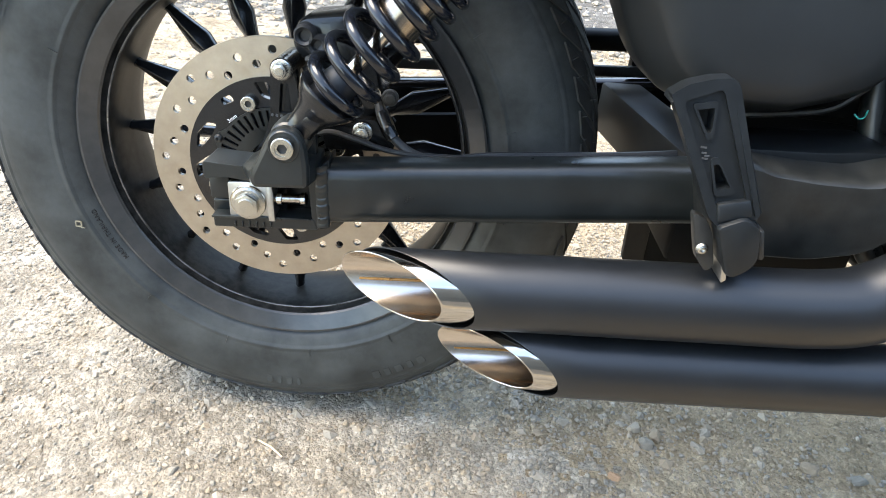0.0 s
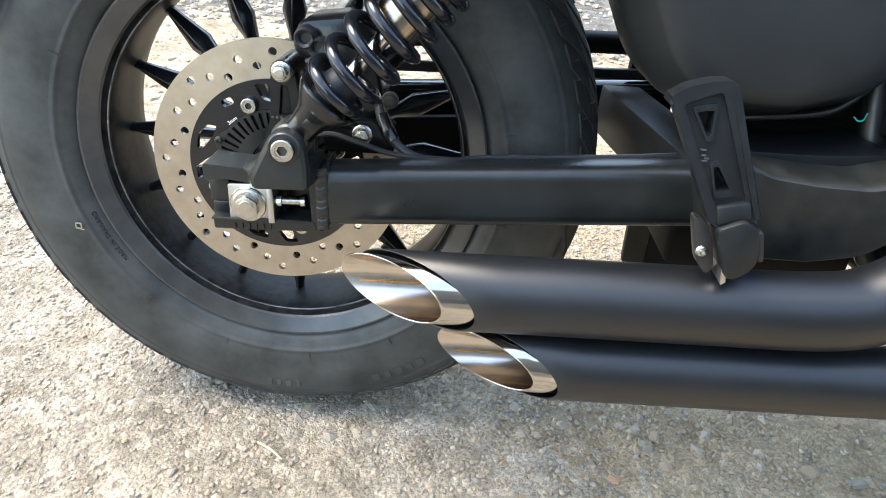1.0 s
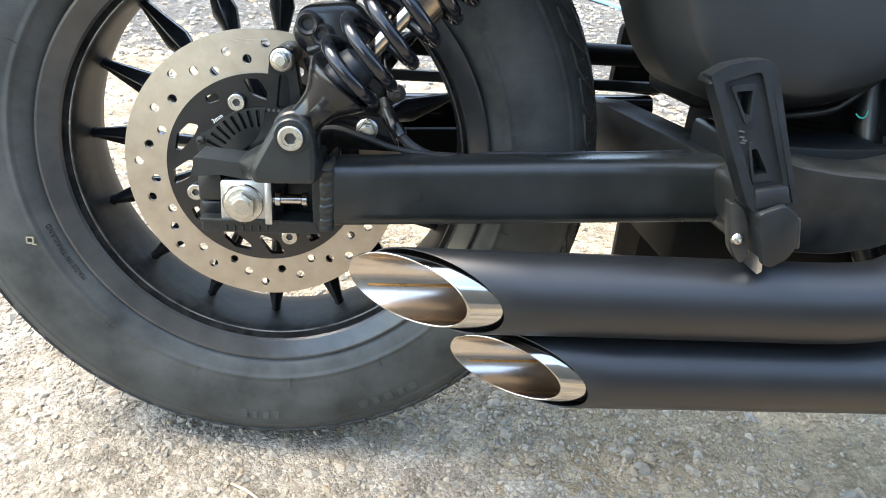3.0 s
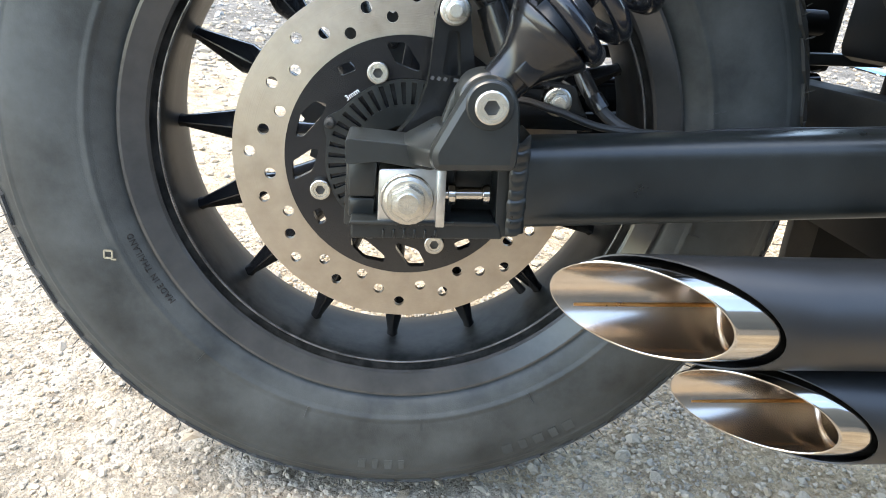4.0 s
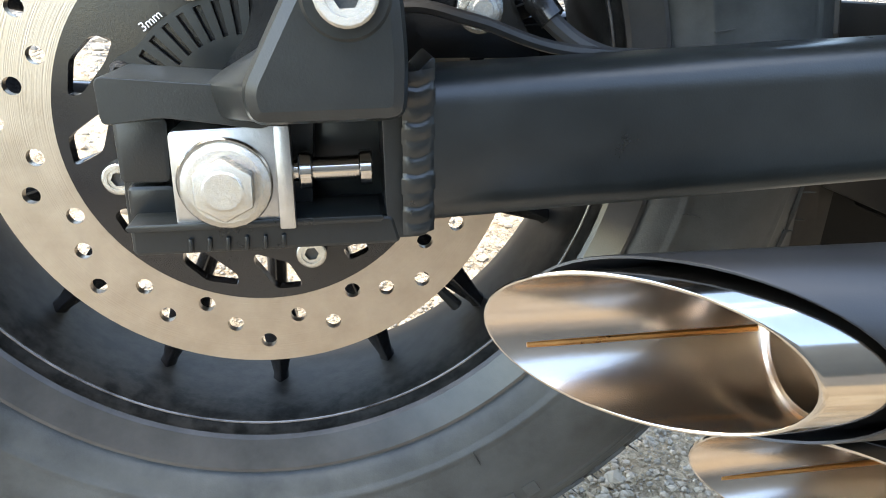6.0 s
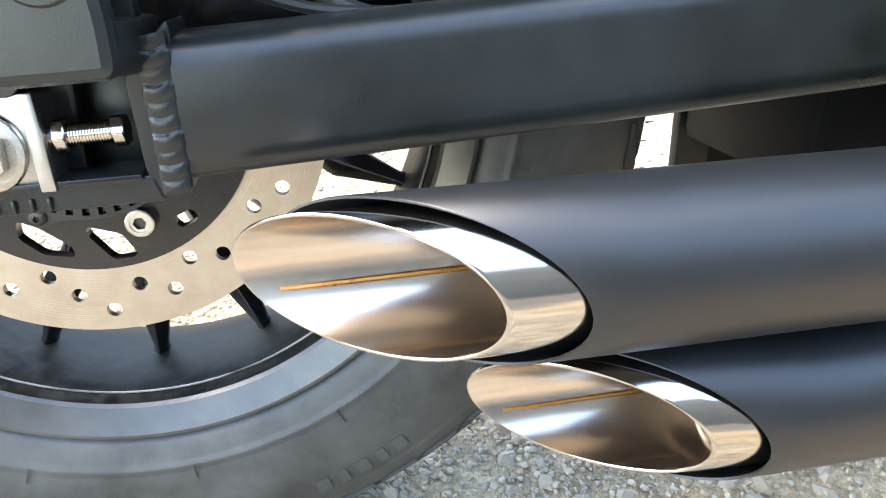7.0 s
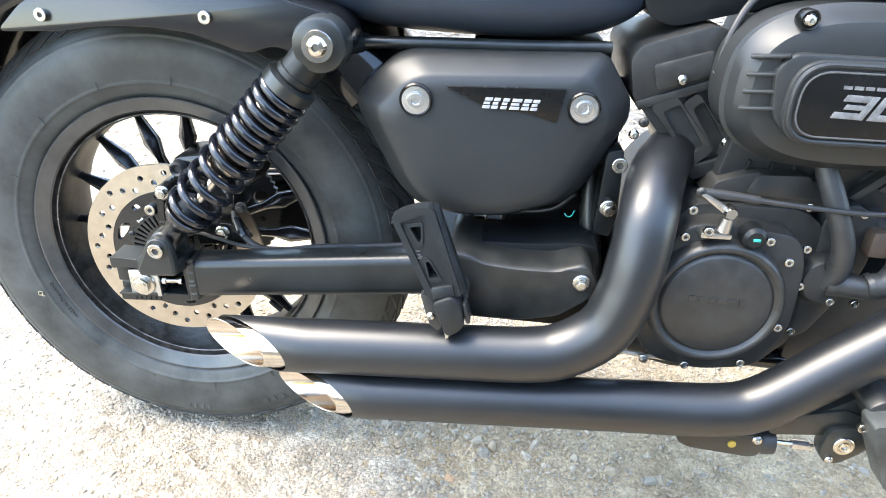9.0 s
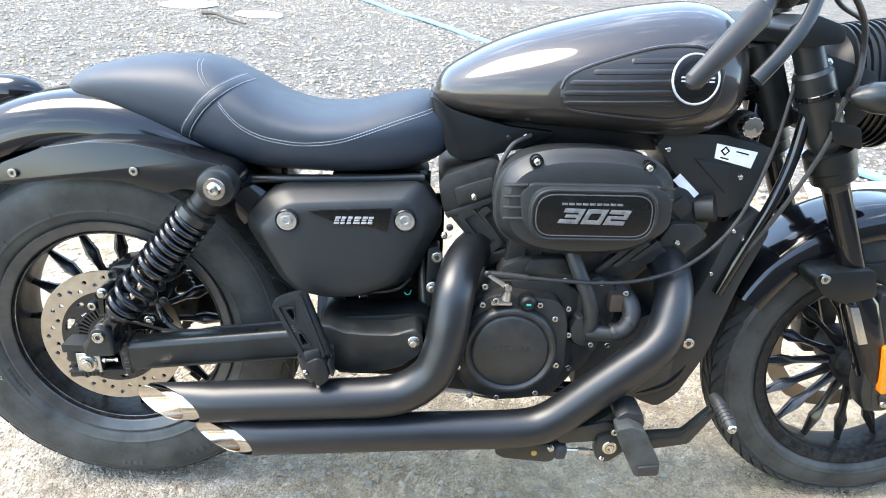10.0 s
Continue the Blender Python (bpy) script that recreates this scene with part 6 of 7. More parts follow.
part("cylinder", prism(rounded([(0.690, 0.47), (0.655, 0.54), (0.690, 0.60), (0.745, 0.57), (0.79, 0.50)], 0.006), -0.050, 0.13, 0.004), M_CAST, engine, "black rear cylinder leaning back")
part("cylinder_head", prism(rounded([(0.606, 0.600), (0.690, 0.634), (0.741, 0.560), (0.744, 0.545), (0.688, 0.519), (0.667, 0.531)], 0.004, 2), -0.062, 0.13, 0.003), M_CAST, engine)
part("head_cover", prism(rounded([(0.586, 0.656), (0.596, 0.671), (0.671, 0.698), (0.690, 0.694), (0.690, 0.640), (0.602, 0.605), (0.595, 0.611)], 0.006, 3), -0.068, 0.13, 0.007), M_CAST, engine, "black moulded head cover")
part("head_seam", prism([(0.598, 0.606), (0.692, 0.644), (0.696, 0.635), (0.604, 0.597)], -0.072, 0.13, 0.0012), M_CAST, engine)
part("cover_step", prism(rounded([(0.612, 0.650), (0.676, 0.672), (0.682, 0.645), (0.620, 0.622)], 0.005, 3), -0.074, -0.06, 0.003), M_CAST, engine)
for dx, dz, wide in ((0.0, 0.0, 1.0), (0.036, 0.006, 0.55)):
    out = [(0.617 + dx, 0.603 + dz), (0.617 + dx + 0.028 * wide, 0.617 + dz), (0.617 + dx + 0.028 * wide + 0.056, 0.556 + dz), (0.680 + dx, 0.534 + dz)]
    c0 = (sum(p[0] for p in out) / 4, sum(p[1] for p in out) / 4)
    inn = [(c0[0] + (x - c0[0]) * 0.66, c0[1] + (z - c0[1]) * 0.78) for x, z in out]
    part("cooling_frame", plate(rounded(out, 0.005, 2), [rounded(inn, 0.004, 2)], -0.0725, -0.055), M_CAST, engine)
part("head_foot", prism(rounded([(0.668, 0.532), (0.742, 0.560), (0.748, 0.548), (0.684, 0.516)], 0.003, 2), -0.072, -0.05, 0.002), M_CAST, engine)
cylinder(0.865, 0.475, 1.030, 0.640, 0.050, "black front cylinder leaning forward")
bolt(engine, (0.646, -0.076, 0.637), 0.0062, "dome")
for x, z in ((0.712, 0.568), (0.997, 0.572), (0.975, 0.541)):
    bolt(engine, (x, -0.082 if x > 0.9 else -0.074, z), 0.0058, "dome")
part("front_cover_plate", prism(rounded([(0.952, 0.545), (0.985, 0.605), (1.03, 0.605), (1.05, 0.585), (0.985, 0.525)], 0.006), -0.079, -0.05, 0.003), M_CAST, engine)
part("head_nozzle", tube([(1.035, -0.05, 0.625), (1.06, -0.065, 0.632)], 0.024, 18), M_CAST, engine)
for k in range(3):
    part("brace", prism([(0.855 + 0.03 * k, 0.522 + 0.012 * k), (0.865 + 0.03 * k, 0.518 + 0.012 * k), (0.925 + 0.02 * k, 0.575), (0.915 + 0.02 * k, 0.582)], -0.105, -0.085, 0.002), M_CAST, engine)
part("side_web", prism(rounded([(0.84, 0.52), (0.93, 0.595), (0.985, 0.555), (0.90, 0.505)], 0.005), -0.09, -0.04, 0.003), M_CAST, engine)
part("lead", tube(smooth_path([(0.735, -0.06, 0.742), (0.704, -0.075, 0.728), (0.685, -0.088, 0.695), (0.680, -0.088, 0.660), (0.684, -0.082, 0.645)], 8), 0.0040, 10), M_HOSE, engine, "black ignition lead")
part("lead_boot", tube([(0.682, -0.086, 0.652), (0.688, -0.078, 0.632)], 0.0075, 14), M_HOSE, engine)
part("intake_box", prism(rounded([(0.70, 0.505), (0.715, 0.60), (0.74, 0.70), (0.92, 0.70), (0.90, 0.60), (0.86, 0.52), (0.83, 0.505)], 0.008), -0.092, 0.12, 0.004), M_COVER, engine, "black intake housing between the cylinders")
for k in range(4):
    part("intake_rib", box((0.735 + 0.028 * k, -0.0935, 0.535), (0.004, 0.006, 0.04), 0.001, (0, 8 - 6 * k, 0)), M_MATTE, engine)
part("intake_plate", prism(rounded([(0.735, 0.520), (0.745, 0.545), (0.80, 0.548), (0.815, 0.520)], 0.004), -0.118, -0.09, 0.003), M_CAST, engine)
# water pump and hoses
part("water_pump", lathe([(0.036, 0.03), (0.034, 0.0), (0.028, -0.01), (0.012, -0.014), (0.0001, -0.014)], 32, (0.848, -0.125, 0.424)), M_CAST, engine, "black water pump housing")
part("pump_case", prism(rounded([(0.825, 0.40), (0.83, 0.50), (0.86, 0.522), (0.895, 0.50), (0.895, 0.44), (0.88, 0.40), (0.85, 0.34), (0.825, 0.33)], 0.012), -0.118, -0.03, 0.005), M_CAST, engine)
part("outlet", tube([(0.850, -0.13, 0.424), (0.878, -0.14, 0.425), (0.902, -0.145, 0.428)], [0.017, 0.0145, 0.0145], 16), M_CAST, engine)
part("water_hose", tube(smooth_path([(0.848, -0.13, 0.421), (0.852, -0.14, 0.444), (0.845, -0.145, 0.480), (0.827, -0.14, 0.523), (0.810, -0.125, 0.562), (0.800, -0.10, 0.60)], 8), 0.0125, 16), M_HOSE, engine, "black rubber water hose")
part("hose_clip", tube([(0.8515, -0.138, 0.447), (0.8500, -0.140, 0.458)], 0.0148, 18), M_CAST, engine)
part("water_hose", tube(smooth_path([(0.886, -0.145, 0.429), (0.906, -0.147, 0.436), (0.918, -0.142, 0.457), (0.915, -0.128, 0.480), (0.900, -0.10, 0.492), (0.885, -0.06, 0.497)], 8), [0.0155] * 41, 16), M_HOSE, engine, "black rubber water hose")
for q in ((0.893, -0.1455, 0.431), (0.917, -0.1435, 0.452)):
    part("hose_clip", tube([(q[0] - 0.002, q[1], q[2] - 0.002), (q[0] + 0.003, q[1] - 0.0005, q[2] + 0.002)], 0.0172, 18), M_CAST, engine)
part("thermostat", box((0.893, -0.120, 0.478), (0.026, 0.034, 0.034), 0.006), material("rusty cast fitting", (0.05, 0.035, 0.025), 0.7, 0.2, (0.09, 0.06, 0.04), 120, 0.5), engine)
part("lower_case", prism(rounded([(0.85, 0.34), (0.90, 0.40), (0.98, 0.44), (1.03, 0.40), (1.03, 0.30), (0.95, 0.26), (0.85, 0.27)], 0.015), -0.08, 0.16, 0.006), M_CAST, engine)
part("front_case", prism(rounded([(0.91, 0.42), (0.93, 0.54), (1.01, 0.545), (1.04, 0.48), (1.02, 0.41)], 0.01), -0.03, 0.12, 0.004), M_MATTE, engine)
part("drain_fitting", tube([(0.60, -0.125, 0.296), (0.73, -0.125, 0.287)], 0.004, 8), M_ALU, engine)
bolt(engine, (0.655, -0.135, 0.292), 0.006, "hex", M_ALU)

# --- air cleaner
def oblong(cx_, cz_, hw, hh, p=2.8, n=64, skew=0.0):
    out = []
    for k in range(n):
        a = 2 * math.pi * k / n
        c, s = math.cos(a), math.sin(a)
        z = hh * math.copysign(abs(s) ** (2 / p), s)
        out.append((cx_ + hw * math.copysign(abs(c) ** (2 / p), c) + skew * z, cz_ + z))
    return out


ac = part("air_cleaner", loft([[(x, y, z + (x - 0.815) * 0.02) for x, z in oblong(0.815, 0.653, hw, hh, p)] for y, hw, hh, p in
                               ((-0.06, 0.140, 0.0835, 2.7), (-0.112, 0.140, 0.0835, 2.7), (-0.116, 0.1435, 0.0870, 2.7), (-0.121, 0.1435, 0.0870, 2.7), (-0.123, 0.139, 0.085, 2.7), (-0.138, 0.134, 0.0780, 2.7), (-0.150, 0.122, 0.072, 2.7), (-0.154, 0.108, 0.060, 2.7), (-0.1545, 0.08, 0.03, 2.8))]),
          M_COVER, bike, "black air cleaner cover with oval badge", sharp=25, at=pose(0.001, -0.014, -0.001))


def stadium(hw, hh, r):
    """A long loop with round ends, tilted a little."""
    cx_, cz_ = 0.8215, 0.6470
    return [(x, z + (x - 0.815) * 0.02) for x, z in rounded([(cx_ - hw, cz_ + hh), (cx_ + hw, cz_ + hh), (cx_ + hw, cz_ - hh), (cx_ - hw, cz_ - hh)], r, 9)]


part("cover_step", prism(rounded([(0.722, 0.692), (0.916, 0.695), (0.940, 0.679), (0.946, 0.634), (0.926, 0.610), (0.737, 0.606), (0.714, 0.627), (0.707, 0.675)], 0.012, 4), -0.148, -0.1640, 0.004), M_COVER, ac)
part("badge_frame", prism(stadium(0.1000, 0.0430, 0.036), -0.158, -0.1710, 0.003), M_COVER, ac)
for sd in (-1, 1):
    for k in range(4):
        z = 0.690 - 0.0175 * k
        x0, x1 = (0.687, 0.724) if sd < 0 else (0.912, 0.945)
        part("cover_rib", box(((x0 + x1) / 2, -0.1455, z - (0.004 if sd < 0 else 0.0)), (x1 - x0, 0.026, 0.0040), 0.0014, (0, 8 * sd, 22 * sd)), M_COVER, ac)
part("badge_plate", prism(stadium(0.0885, 0.0325, 0.028), -0.160, -0.1735, 0.0015), M_BADGE, ac, "gloss black oval badge plate")
part("frame_ridge", tube([(x, -0.1708, z) for x, z in (lambda o: o + o[:1])(stadium(0.0945, 0.0385, 0.033))], 0.0032, 10), M_COVER, ac)
part("badge_rim", tube([(x, -0.1732, z) for x, z in (lambda o: o + o[:1])(stadium(0.0885, 0.0325, 0.028))], 0.0011, 8), M_RELIEF, ac)


def stroke(x0, z0, x1, z1):
    lean = 0.45
    f = lambda x, z: (x + lean * (z - 0.64), z)
    return [f(x0, z0), f(x1, z0), f(x1, z1), f(x0, z1)]


for gx, strokes in ((0.769, ((0, 0, 0.031, 0.0065), (0.006, 0.0095, 0.031, 0.0145), (0, 0.0175, 0.031, 0.024), (0.024, 0.0, 0.031, 0.024))),
                    (0.804, ((0, 0, 0.031, 0.0065), (0, 0.0175, 0.031, 0.024), (0, 0, 0.0075, 0.024), (0.0235, 0.0, 0.031, 0.024))),
                    (0.839, ((0, 0, 0.031, 0.0065), (0, 0.0095, 0.031, 0.0145), (0, 0.0175, 0.031, 0.024), (0, 0, 0.007, 0.0145), (0.024, 0.0095, 0.031, 0.024)))):
    for j, (a, b_, c, d) in enumerate(strokes):
        part("digit_stroke", prism(stroke(gx + a, 0.634 + b_, gx + c, 0.634 + d), -0.1747 - 0.00012 * j, -0.1730, 0.0003), M_DIGIT, ac)
for k in range(9):
    x = 0.775 + 0.0105 * k
    part("small_print_bar", box((x, -0.1738, 0.6655 + (x - 0.815) * 0.02), (0.0085, 0.0008, 0.0034), 0.0), M_DIGIT, ac)
for x, z, y in ((0.731, 0.722, -0.150), (0.904, 0.719, -0.148)):
    part("screw_well", lathe([(0.0065, -0.001), (0.009, -0.003), (0.0105, 0.0), (0.0105, 0.012)], 20, (x, y, z)), M_BADGE, ac)
    bolt(ac, (x, y - 0.001, z), 0.0062, "dome")

# --- radiator shroud and head panel
shroud = part("radiator_shroud", prism(rounded([(1.140, 0.640), (1.165, 0.60), (1.130, 0.50), (1.095, 0.36), (1.055, 0.275), (1.02, 0.245), (0.975, 0.262), (0.95, 0.30), (1.03, 0.42), (1.065, 0.50), (1.095, 0.60)], 0.012, 3), -0.072, 0.152, 0.008), M_COVER, bike, "matte black radiator shroud", at=pose(-0.005, 0, -0.006))
bolt(shroud, (1.054, -0.078, 0.387), 0.0105, "socket")
bolt(shroud, (1.124, -0.076, 0.584), 0.0105, "socket")
for x, z in ((1.075, 0.52), (1.10, 0.60)):
    bolt(shroud, (x, -0.074, z), 0.0042, "dome")
panel = part("head_panel", prism(rounded([(0.945, 0.735), (0.96, 0.755), (1.06, 0.755), (1.145, 0.735), (1.120, 0.640), (1.085, 0.612), (1.06, 0.615), (0.98, 0.69)], 0.008, 3), -0.058, 0.138, 0.005), M_COVER, bike, "black plastic head panel below the tank")
part("panel_facet", prism([(1.01, 0.715), (1.075, 0.705), (1.075, 0.655)], -0.062, -0.056, 0.003), M_COVER, panel)
for x, z in ((0.965, 0.728), (1.095, 0.685)):
    bolt(panel, (x, -0.059, z), 0.0055, "dome")
part("sticker", prism([(1.045, 0.741), (1.116, 0.729), (1.109, 0.701), (1.045, 0.716)], -0.0602, -0.0585, 0.0003), M_WHITE, panel, "white paper approval sticker")
part("print_mark", box((1.0605, -0.0605, 0.7290), (0.0115, 0.0006, 0.0115), 0.0, (0, 45, 0)), M_BADGE, panel)
part("print_mark", box((1.0605, -0.0608, 0.7290), (0.0065, 0.0006, 0.0065), 0.0, (0, 45, 0)), M_WHITE, panel)
part("print_bar", box((1.061, -0.0605, 0.7165), (0.015, 0.0006, 0.0022), 0.0, (0, 12, 0)), M_BADGE, panel)
part("print_bar", box((1.090, -0.0605, 0.7265), (0.022, 0.0006, 0.0022), 0.0, (0, 12, 0)), M_BADGE, panel)
part("radiator_cap", prism([((0.0165 + 0.0009 * math.cos(12 * a)) * math.cos(a) + 1.083, (0.0165 + 0.0009 * math.cos(12 * a)) * math.sin(a) + 0.775) for a in (2 * math.pi * k / 72 for k in range(72))], -0.096, -0.072, 0.003), M_CHROME, panel, "bright knurled radiator filler cap")
part("cap_neck", lathe([(0.0001, -0.002), (0.019, -0.002), (0.021, 0.002), (0.021, 0.03)], 28, (1.086, -0.070, 0.775)), M_CAST, panel)
part("overflow_label", box((1.005, -0.06, 0.665), (0.05, 0.002, 0.016), 0.0004, (0, 42, 0)), M_WHITE, panel)
part("down_tube", tube(smooth_path([(1.175, -0.075, 0.80), (1.165, -0.08, 0.72), (1.145, -0.085, 0.65), (1.12, -0.082, 0.58), (1.085, -0.078, 0.48)], 8), 0.010, 14), M_GLOSS, panel, "gloss black down tube")
part("control_cable", tube(smooth_path([(1.21, -0.11, 0.83), (1.20, -0.11, 0.76), (1.17, -0.105, 0.68), (1.14, -0.095, 0.61), (1.11, -0.085, 0.55)], 8), 0.004, 8), M_HOSE, panel)

# --- front wheel, fender, fork
FW = (1.443, YM, 0.297)
front = wheel("front_wheel", FW, 0.298, 0.2135, 0.058, 16, 4.0, True)
part("brake_disc", plate(circle(0, 0, 0.15, 96), [circle(0, 0, 0.115, 72)], 0.062, 0.067), M_DISC, front, "steel front brake disc")
ffend = part("front_fender", fender(FW, 0.345, 0.085, 20, 152, 0.055), M_GLOSS, bike, "gloss black front fender", sharp=60)
part("fender_stay", prism(rounded([(1.315, 0.515), (1.33, 0.535), (1.41, 0.545), (1.44, 0.50), (1.42, 0.49), (1.37, 0.505)], 0.006), -0.062, -0.048, 0.003), M_PAINT, ffend)
bolt(ffend, (1.322, -0.063, 0.520), 0.008, "dome")
bolt(ffend, (1.249, -0.111, 0.527), 0.0085, "socket")


def fork(y, right):
    top, low = Vector((1.150, y, 0.925)), Vector((1.412, y, 0.335))
    P = lambda s: top.lerp(low, s)
    leg = part("fork_leg", tube([P(0.0), P(0.02), P(0.40), P(0.42)], [0.022, 0.024, 0.024, 0.021], 24), M_PAINT, bike, "black telescopic fork leg", at=pose(-0.006, 0, -0.005))
    part("fork_cover", tube([P(0.09), P(0.10), P(0.27), P(0.285), P(0.30)], [0.026, 0.0310, 0.0310, 0.0285, 0.026], 28), M_PAINT, leg)
    part("fork_band", tube([P(0.145), P(0.147), P(0.158), P(0.16)], [0.031, 0.0322, 0.0322, 0.031], 28), M_GLOSS, leg)
    part("dust_seal", tube([P(0.30), P(0.305), P(0.35), P(0.355), P(0.385), P(0.39)], [0.030, 0.0400, 0.0400, 0.037, 0.036, 0.030], 28), M_MATTE, leg)
    part("slider", tube([P(0.385), P(0.66), P(0.665), P(0.74), P(0.76), P(1.0), P(1.03)], [0.0222, 0.0222, 0.026, 0.027, 0.032, 0.031, 0.02], 28), M_GLOSS, leg)
    part("fork_brace", prism(rounded([(1.256, 0.541), (1.240, 0.531), (1.246, 0.517), (1.266, 0.497), (1.304, 0.484), (1.356, 0.500), (1.342, 0.549), (1.30, 0.547)], 0.008, 3), y - 0.034, y + 0.03, 0.006), M_MATTE, leg)
    part("axle_clamp", prism(rounded([(1.37, 0.50), (1.41, 0.505), (1.425, 0.44), (1.455, 0.40), (1.462, 0.29), (1.445, 0.265), (1.40, 0.262), (1.385, 0.30), (1.375, 0.40)], 0.012), y - 0.022, y + 0.022, 0.006), M_PAINT, leg)
    return leg


fr = fork(-0.075, True)
fork(0.155, False)
part("reflector", prism(rounded([(1.392, 0.405), (1.412, 0.405), (1.428, 0.315), (1.408, 0.310)], 0.006, 3), -0.114, -0.096, 0.003), M_ORANGE, fr, "amber side reflector")
part("reflector_bracket", prism(rounded([(1.385, 0.41), (1.418, 0.41), (1.44, 0.27), (1.41, 0.27)], 0.006), -0.1, -0.09, 0.002), M_CAST, fr)
bolt(fr, (1.428, -0.103, 0.285), 0.008, "dome")
part("worn_label", prism([(1.316, 0.478), (1.332, 0.478), (1.366, 0.408), (1.350, 0.405)], -0.1055, -0.090, 0.001), M_ALU, fr, "scuffed bare metal patch")
part("axle_end", lathe([(0.0001, -0.012), (0.008, -0.012), (0.016, -0.006), (0.016, 0.01)], 20, (1.432, -0.098, 0.30)), M_CAST, fr)

# --- steering head, headlamp, signals
yoke = part("triple_clamp", prism(rounded([(1.10, 0.935), (1.14, 0.955), (1.19, 0.94), (1.195, 0.915), (1.12, 0.905)], 0.01), -0.115, 0.195, 0.006), M_MATTE, bike, "black triple clamp", at=pose(-0.005, 0, -0.005))
part("lower_clamp", prism(rounded([(1.20, 0.80), (1.25, 0.79), (1.26, 0.755), (1.21, 0.765)], 0.008), -0.115, 0.195, 0.006), M_MATTE, yoke)
part("fork_cap", lathe([(0.0001, -0.03), (0.018, -0.03), (0.02, -0.026), (0.02, 0.0)], 24, (0, 0, 0)), M_ALU, yoke, at=pose(1.148, -0.075, 0.935, 114, 0, 0))
head = part("headlamp", loft([section(x, YM, 0.845 + h, 0.845, 0.845 - h, h, 2.1, 2.1, 40) for x, h in ((1.225, 0.02), (1.235, 0.06), (1.26, 0.085), (1.30, 0.098), (1.36, 0.105), (1.375, 0.10))]), M_MATTE, bike, "black finned headlamp housing", at=pose(-0.006, 0, -0.006))
for k in range(9):
    h = 0.09 + 0.0017 * k
    x = 1.262 + 0.011 * k
    part("fin", loft([section(x + dx, YM, 0.845 + h + 0.007, 0.845, 0.845 - h - 0.007, h + 0.007, 2.1, 2.1, 40) for dx in (0, 0.004)]), M_MATTE, head)
part("lamp_bracket", prism(rounded([(1.170, 0.905), (1.284, 0.872), (1.30, 0.83), (1.275, 0.79), (1.245, 0.772), (1.210, 0.80)], 0.008), -0.068, -0.060, 0.002), M_MATTE, head)
for x, z in ((1.200, 0.884), (1.238, 0.806)):
    bolt(head, (x, -0.069, z), 0.0075, "dome")
part("turn_signal", loft([section(x, -0.150, 0.842 + h * 0.85, 0.842, 0.842 - h * 0.85, h, 2, 2, 28) for x, h in ((1.200, 0.003), (1.210, 0.016), (1.233, 0.027), (1.268, 0.030), (1.288, 0.027), (1.293, 0.004))]), M_PAINT, head, "black bullet turn signal")
part("signal_stem", tube([(1.255, -0.05, 0.838), (1.245, -0.13, 0.842)], [0.014, 0.012], 16), M_HOSE, head)

# --- handlebar with grip and brake lever
bar = part("handlebar", tube(smooth_path([(1.12, YM, 1.02), (1.12, -0.05, 1.03), (1.10, -0.16, 1.05), (1.05, -0.24, 1.03), (0.99, -0.285, 0.975), (0.96, -0.305, 0.940)], 8), 0.011, 16), M_PAINT, bike, "black swept-back handlebar")
part("grip", tube([(0.972, -0.298, 0.955), (0.965, -0.303, 0.947), (0.885, -0.335, 0.866), (0.880, -0.337, 0.861)], [0.013, 0.0175, 0.0125, 0.006], 20, flat=0.7), M_HOSE, bar, "black rubber grip")
part("bar_riser", tube([(1.135, YM - 0.04, 0.95), (1.12, YM - 0.04, 1.03)], 0.017, 16), M_MATTE, bar)
part("switch_housing", box((1.0, -0.28, 0.985), (0.05, 0.045, 0.045), 0.008, (0, -45, 20)), M_MATTE, bar)
part("brake_lever", tube(smooth_path([(1.04, -0.27, 1.03), (1.035, -0.30, 0.99), (1.015, -0.325, 0.945), (0.985, -0.34, 0.905), (0.955, -0.35, 0.872)], 8), [0.009] * 33, 12, flat=0.55), M_PAINT, bar, "black brake lever")
part("brake_line", tube(smooth_path([(1.06, -0.24, 1.04), (1.14, -0.16, 1.0), (1.22, -0.09, 0.95), (1.245, -0.07, 0.90), (1.24, -0.08, 0.85), (1.225, -0.07, 0.80)], 8), 0.005, 10), M_HOSE, bar, "black brake hose")
part("control_cable", tube(smooth_path([(1.08, -0.2, 1.03), (1.17, -0.10, 0.97), (1.26, -0.03, 0.94), (1.275, -0.02, 0.90), (1.25, -0.03, 0.86)], 8), 0.004, 10), M_HOSE, bar)
part("gauge", lathe([(0.0001, -0.02), (0.045, -0.02), (0.05, -0.01), (0.05, 0.03), (0.0001, 0.03)], 32), M_CHROME, bar, "round gauge in a bright case", at=pose(1.20, YM, 1.0, 60, 0, 90))

# --- forward foot control
ped = part("foot_control", prism(rounded([(0.72, 0.262), (0.80, 0.262), (0.865, 0.275), (0.90, 0.30), (0.935, 0.305), (0.935, 0.285), (0.91, 0.26), (0.85, 0.245), (0.72, 0.246)], 0.006), -0.20, -0.172, 0.004), M_PAINT, bike, "black forward brake pedal assembly", at=pose(0, 0.008, 0.005))
part("pedal_pivot", prism(rounded([(0.872, 0.255), (0.893, 0.262), (0.92, 0.258), (0.93, 0.24), (0.915, 0.222), (0.895, 0.205), (0.878, 0.205), (0.868, 0.222)], 0.010), -0.212, -0.19, 0.003), M_PAINT, ped)
bolt(ped, (0.893, -0.213, 0.236), 0.0125, "cover", M_STEEL, "pivot_cap")
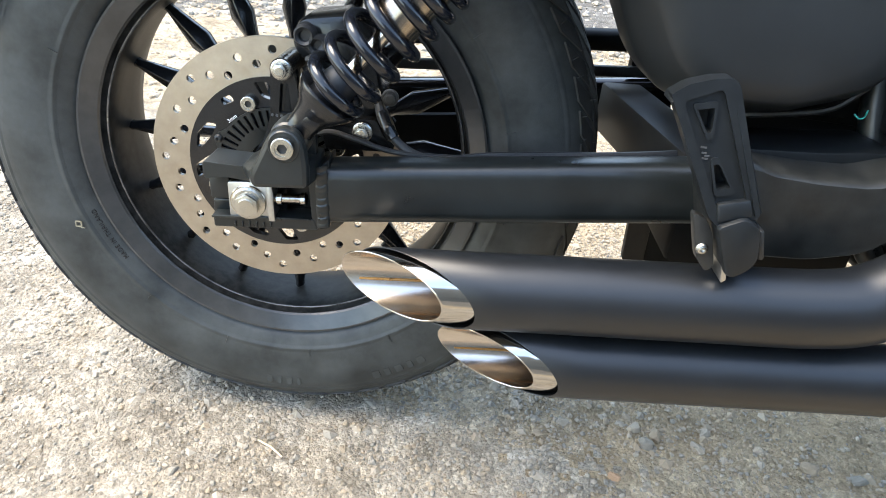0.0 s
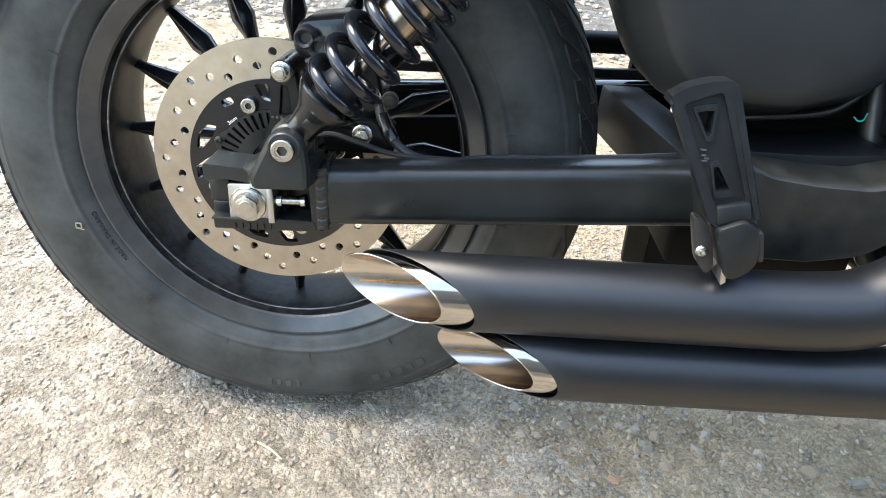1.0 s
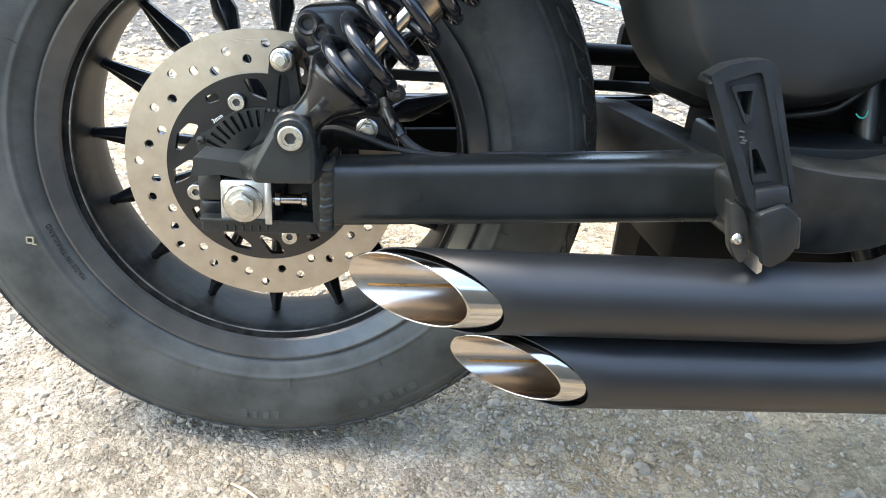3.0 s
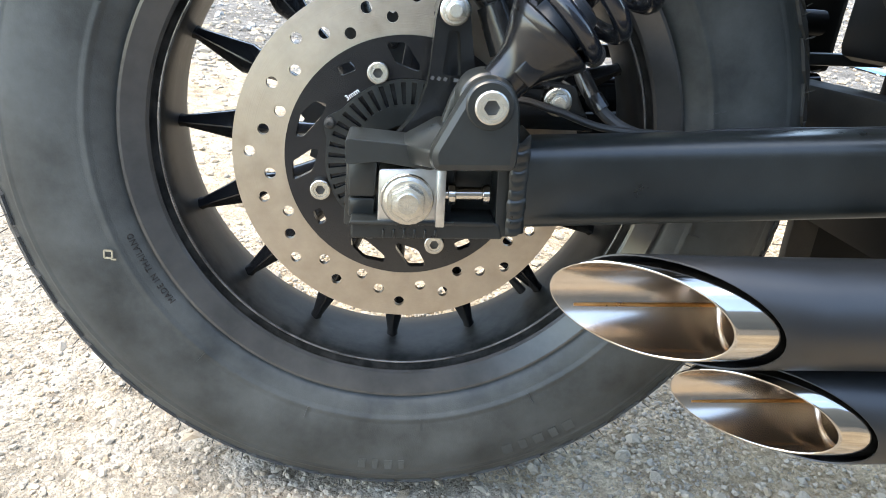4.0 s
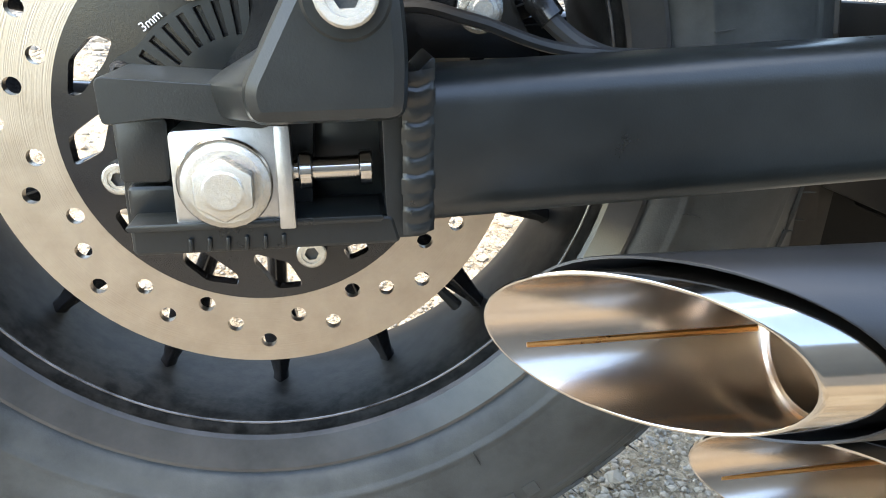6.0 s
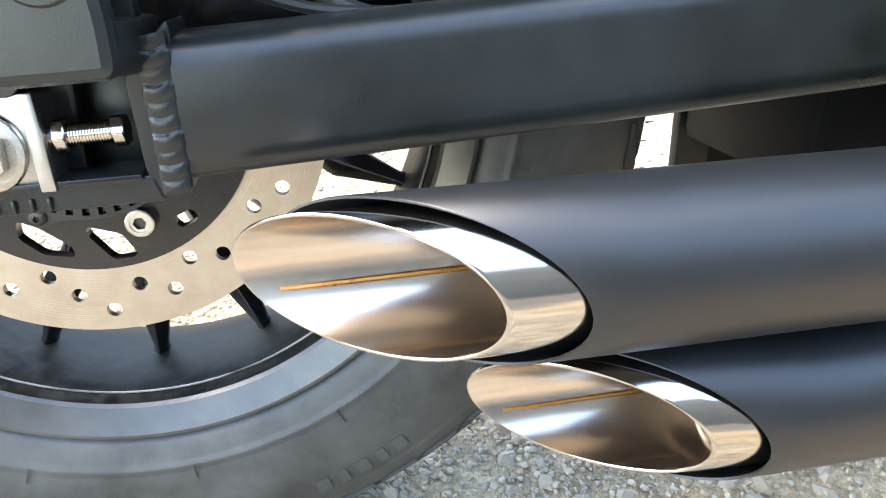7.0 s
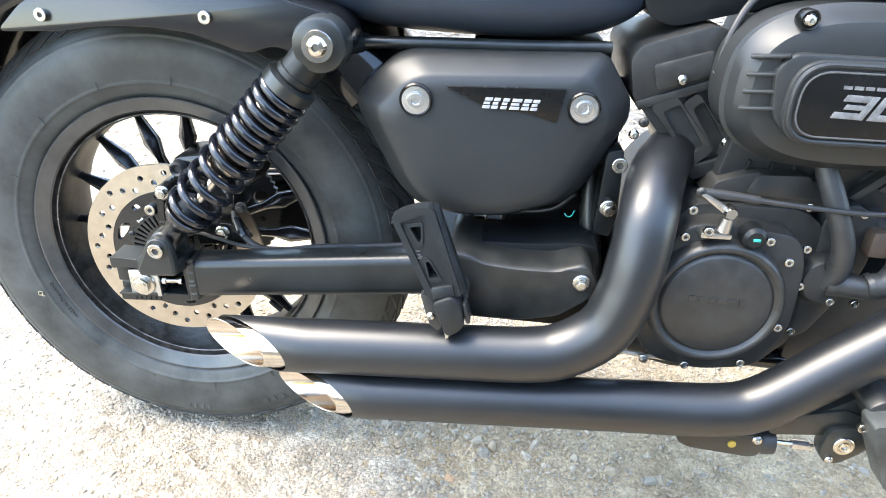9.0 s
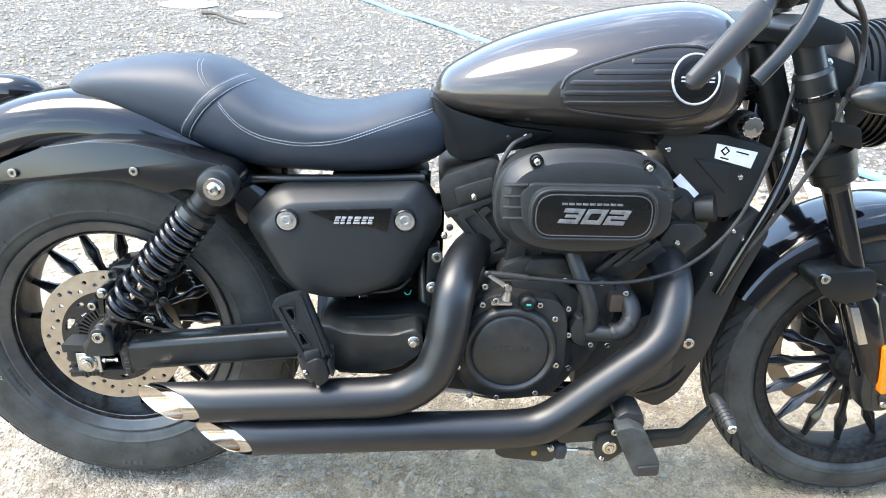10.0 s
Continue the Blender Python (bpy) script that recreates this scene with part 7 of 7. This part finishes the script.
bolt(ped, (0.882, -0.213, 0.213), 0.005, "dome")
part("pedal_arm", prism(rounded([(0.902, 0.256), (1.016, 0.267), (1.058, 0.316), (1.070, 0.308), (1.030, 0.243), (0.960, 0.229), (0.902, 0.229)], 0.006, 4), -0.207, -0.193, 0.005), M_PAINT, ped, "black bent pedal arm")
part("arm_groove", prism(rounded([(0.920, 0.248), (1.012, 0.258), (1.050, 0.302), (1.054, 0.299), (1.020, 0.250), (0.925, 0.240)], 0.002, 2), -0.2095, -0.205, 0.001), M_PAINT, ped)
part("pedal_bracket", prism(rounded([(0.795, 0.256), (0.812, 0.262), (0.887, 0.281), (0.925, 0.271), (0.883, 0.243), (0.81, 0.235)], 0.006, 3), -0.204, -0.180, 0.004), M_PAINT, ped)
part("toe_peg", tube([(1.080, -0.185, 0.339), (1.084, -0.20, 0.335), (1.090, -0.235, 0.321), (1.092, -0.245, 0.317)], [0.009, 0.011, 0.0115, 0.009], 16), M_HOSE, ped, "ribbed rubber toe peg", at=pose(-0.014, 0, -0.013))
for k in range(5):
    part("peg_ring", tube([(1.0855 + 0.0011 * k, -0.208 - 0.0065 * k, 0.3315 - 0.0025 * k), (1.0860 + 0.0011 * k, -0.2105 - 0.0065 * k, 0.3306 - 0.0025 * k)], 0.0125, 16), M_HOSE, ped, at=pose(-0.014, 0, -0.013))
bolt(ped, (1.078, -0.247, 0.303), 0.008, "dome")
foot = prism(rounded([(0.886, 0.304), (0.910, 0.311), (0.934, 0.300), (0.964, 0.244), (0.965, 0.219), (0.926, 0.215), (0.896, 0.272)], 0.005, 3), -0.262, -0.228, 0.006)
part("rider_peg", foot, M_RUBBER, ped, "black rubber rider foot peg", sharp=25)
part("peg_pad", prism(rounded([(0.927, 0.236), (0.961, 0.241), (0.962, 0.222), (0.929, 0.218)], 0.003, 2), -0.266, -0.255, 0.002), M_HOSE, ped)
part("peg_mount", prism(rounded([(0.89, 0.31), (0.905, 0.322), (0.935, 0.318), (0.94, 0.295), (0.92, 0.28), (0.90, 0.285)], 0.006), -0.235, -0.18, 0.004), M_CAST, ped)
bolt(ped, (0.890, -0.236, 0.284), 0.006, "socket")
part("master_cylinder", prism(rounded([(0.700, 0.235), (0.800, 0.232), (0.806, 0.220), (0.803, 0.200), (0.790, 0.196), (0.715, 0.202), (0.700, 0.210)], 0.006), -0.205, -0.170, 0.006), M_PAINT, ped, "black rear brake master cylinder")
part("banjo", tube([(0.676, -0.188, 0.215), (0.700, -0.188, 0.217)], 0.0075, 14), M_CAST, ped)
part("banjo_bolt", tube([(0.672, -0.188, 0.2148), (0.680, -0.188, 0.2153)], 0.0058, 6), M_STEEL, ped)
part("hose", tube(smooth_path([(0.688, -0.188, 0.215), (0.684, -0.186, 0.235), (0.68, -0.17, 0.26)], 8), 0.005, 10), M_HOSE, ped)
part("boot", tube([(0.803, -0.188, 0.212), (0.81, -0.188, 0.212), (0.822, -0.188, 0.212), (0.826, -0.188, 0.212)], [0.014, 0.0175, 0.0165, 0.008], 20), M_HOSE, ped)
part("push_rod", tube([(0.82, -0.188, 0.212), (0.872, -0.19, 0.212)], 0.0036, 10), M_STEEL, ped)
part("rod_nut", tube([(0.846, -0.189, 0.212), (0.866, -0.19, 0.212)], 0.0062, 6), M_ALU, ped)
for x, z in ((0.709, 0.230), (0.795, 0.226)):
    bolt(ped, (x, -0.206, z), 0.0062, "dome")
part("makers_mark", lathe([(0.0001, -0.0012), (0.0048, -0.0012), (0.0052, 0.001)], 24, (0.767, -0.2055, 0.215)), M_YELLOW, ped, "small round yellow mark")
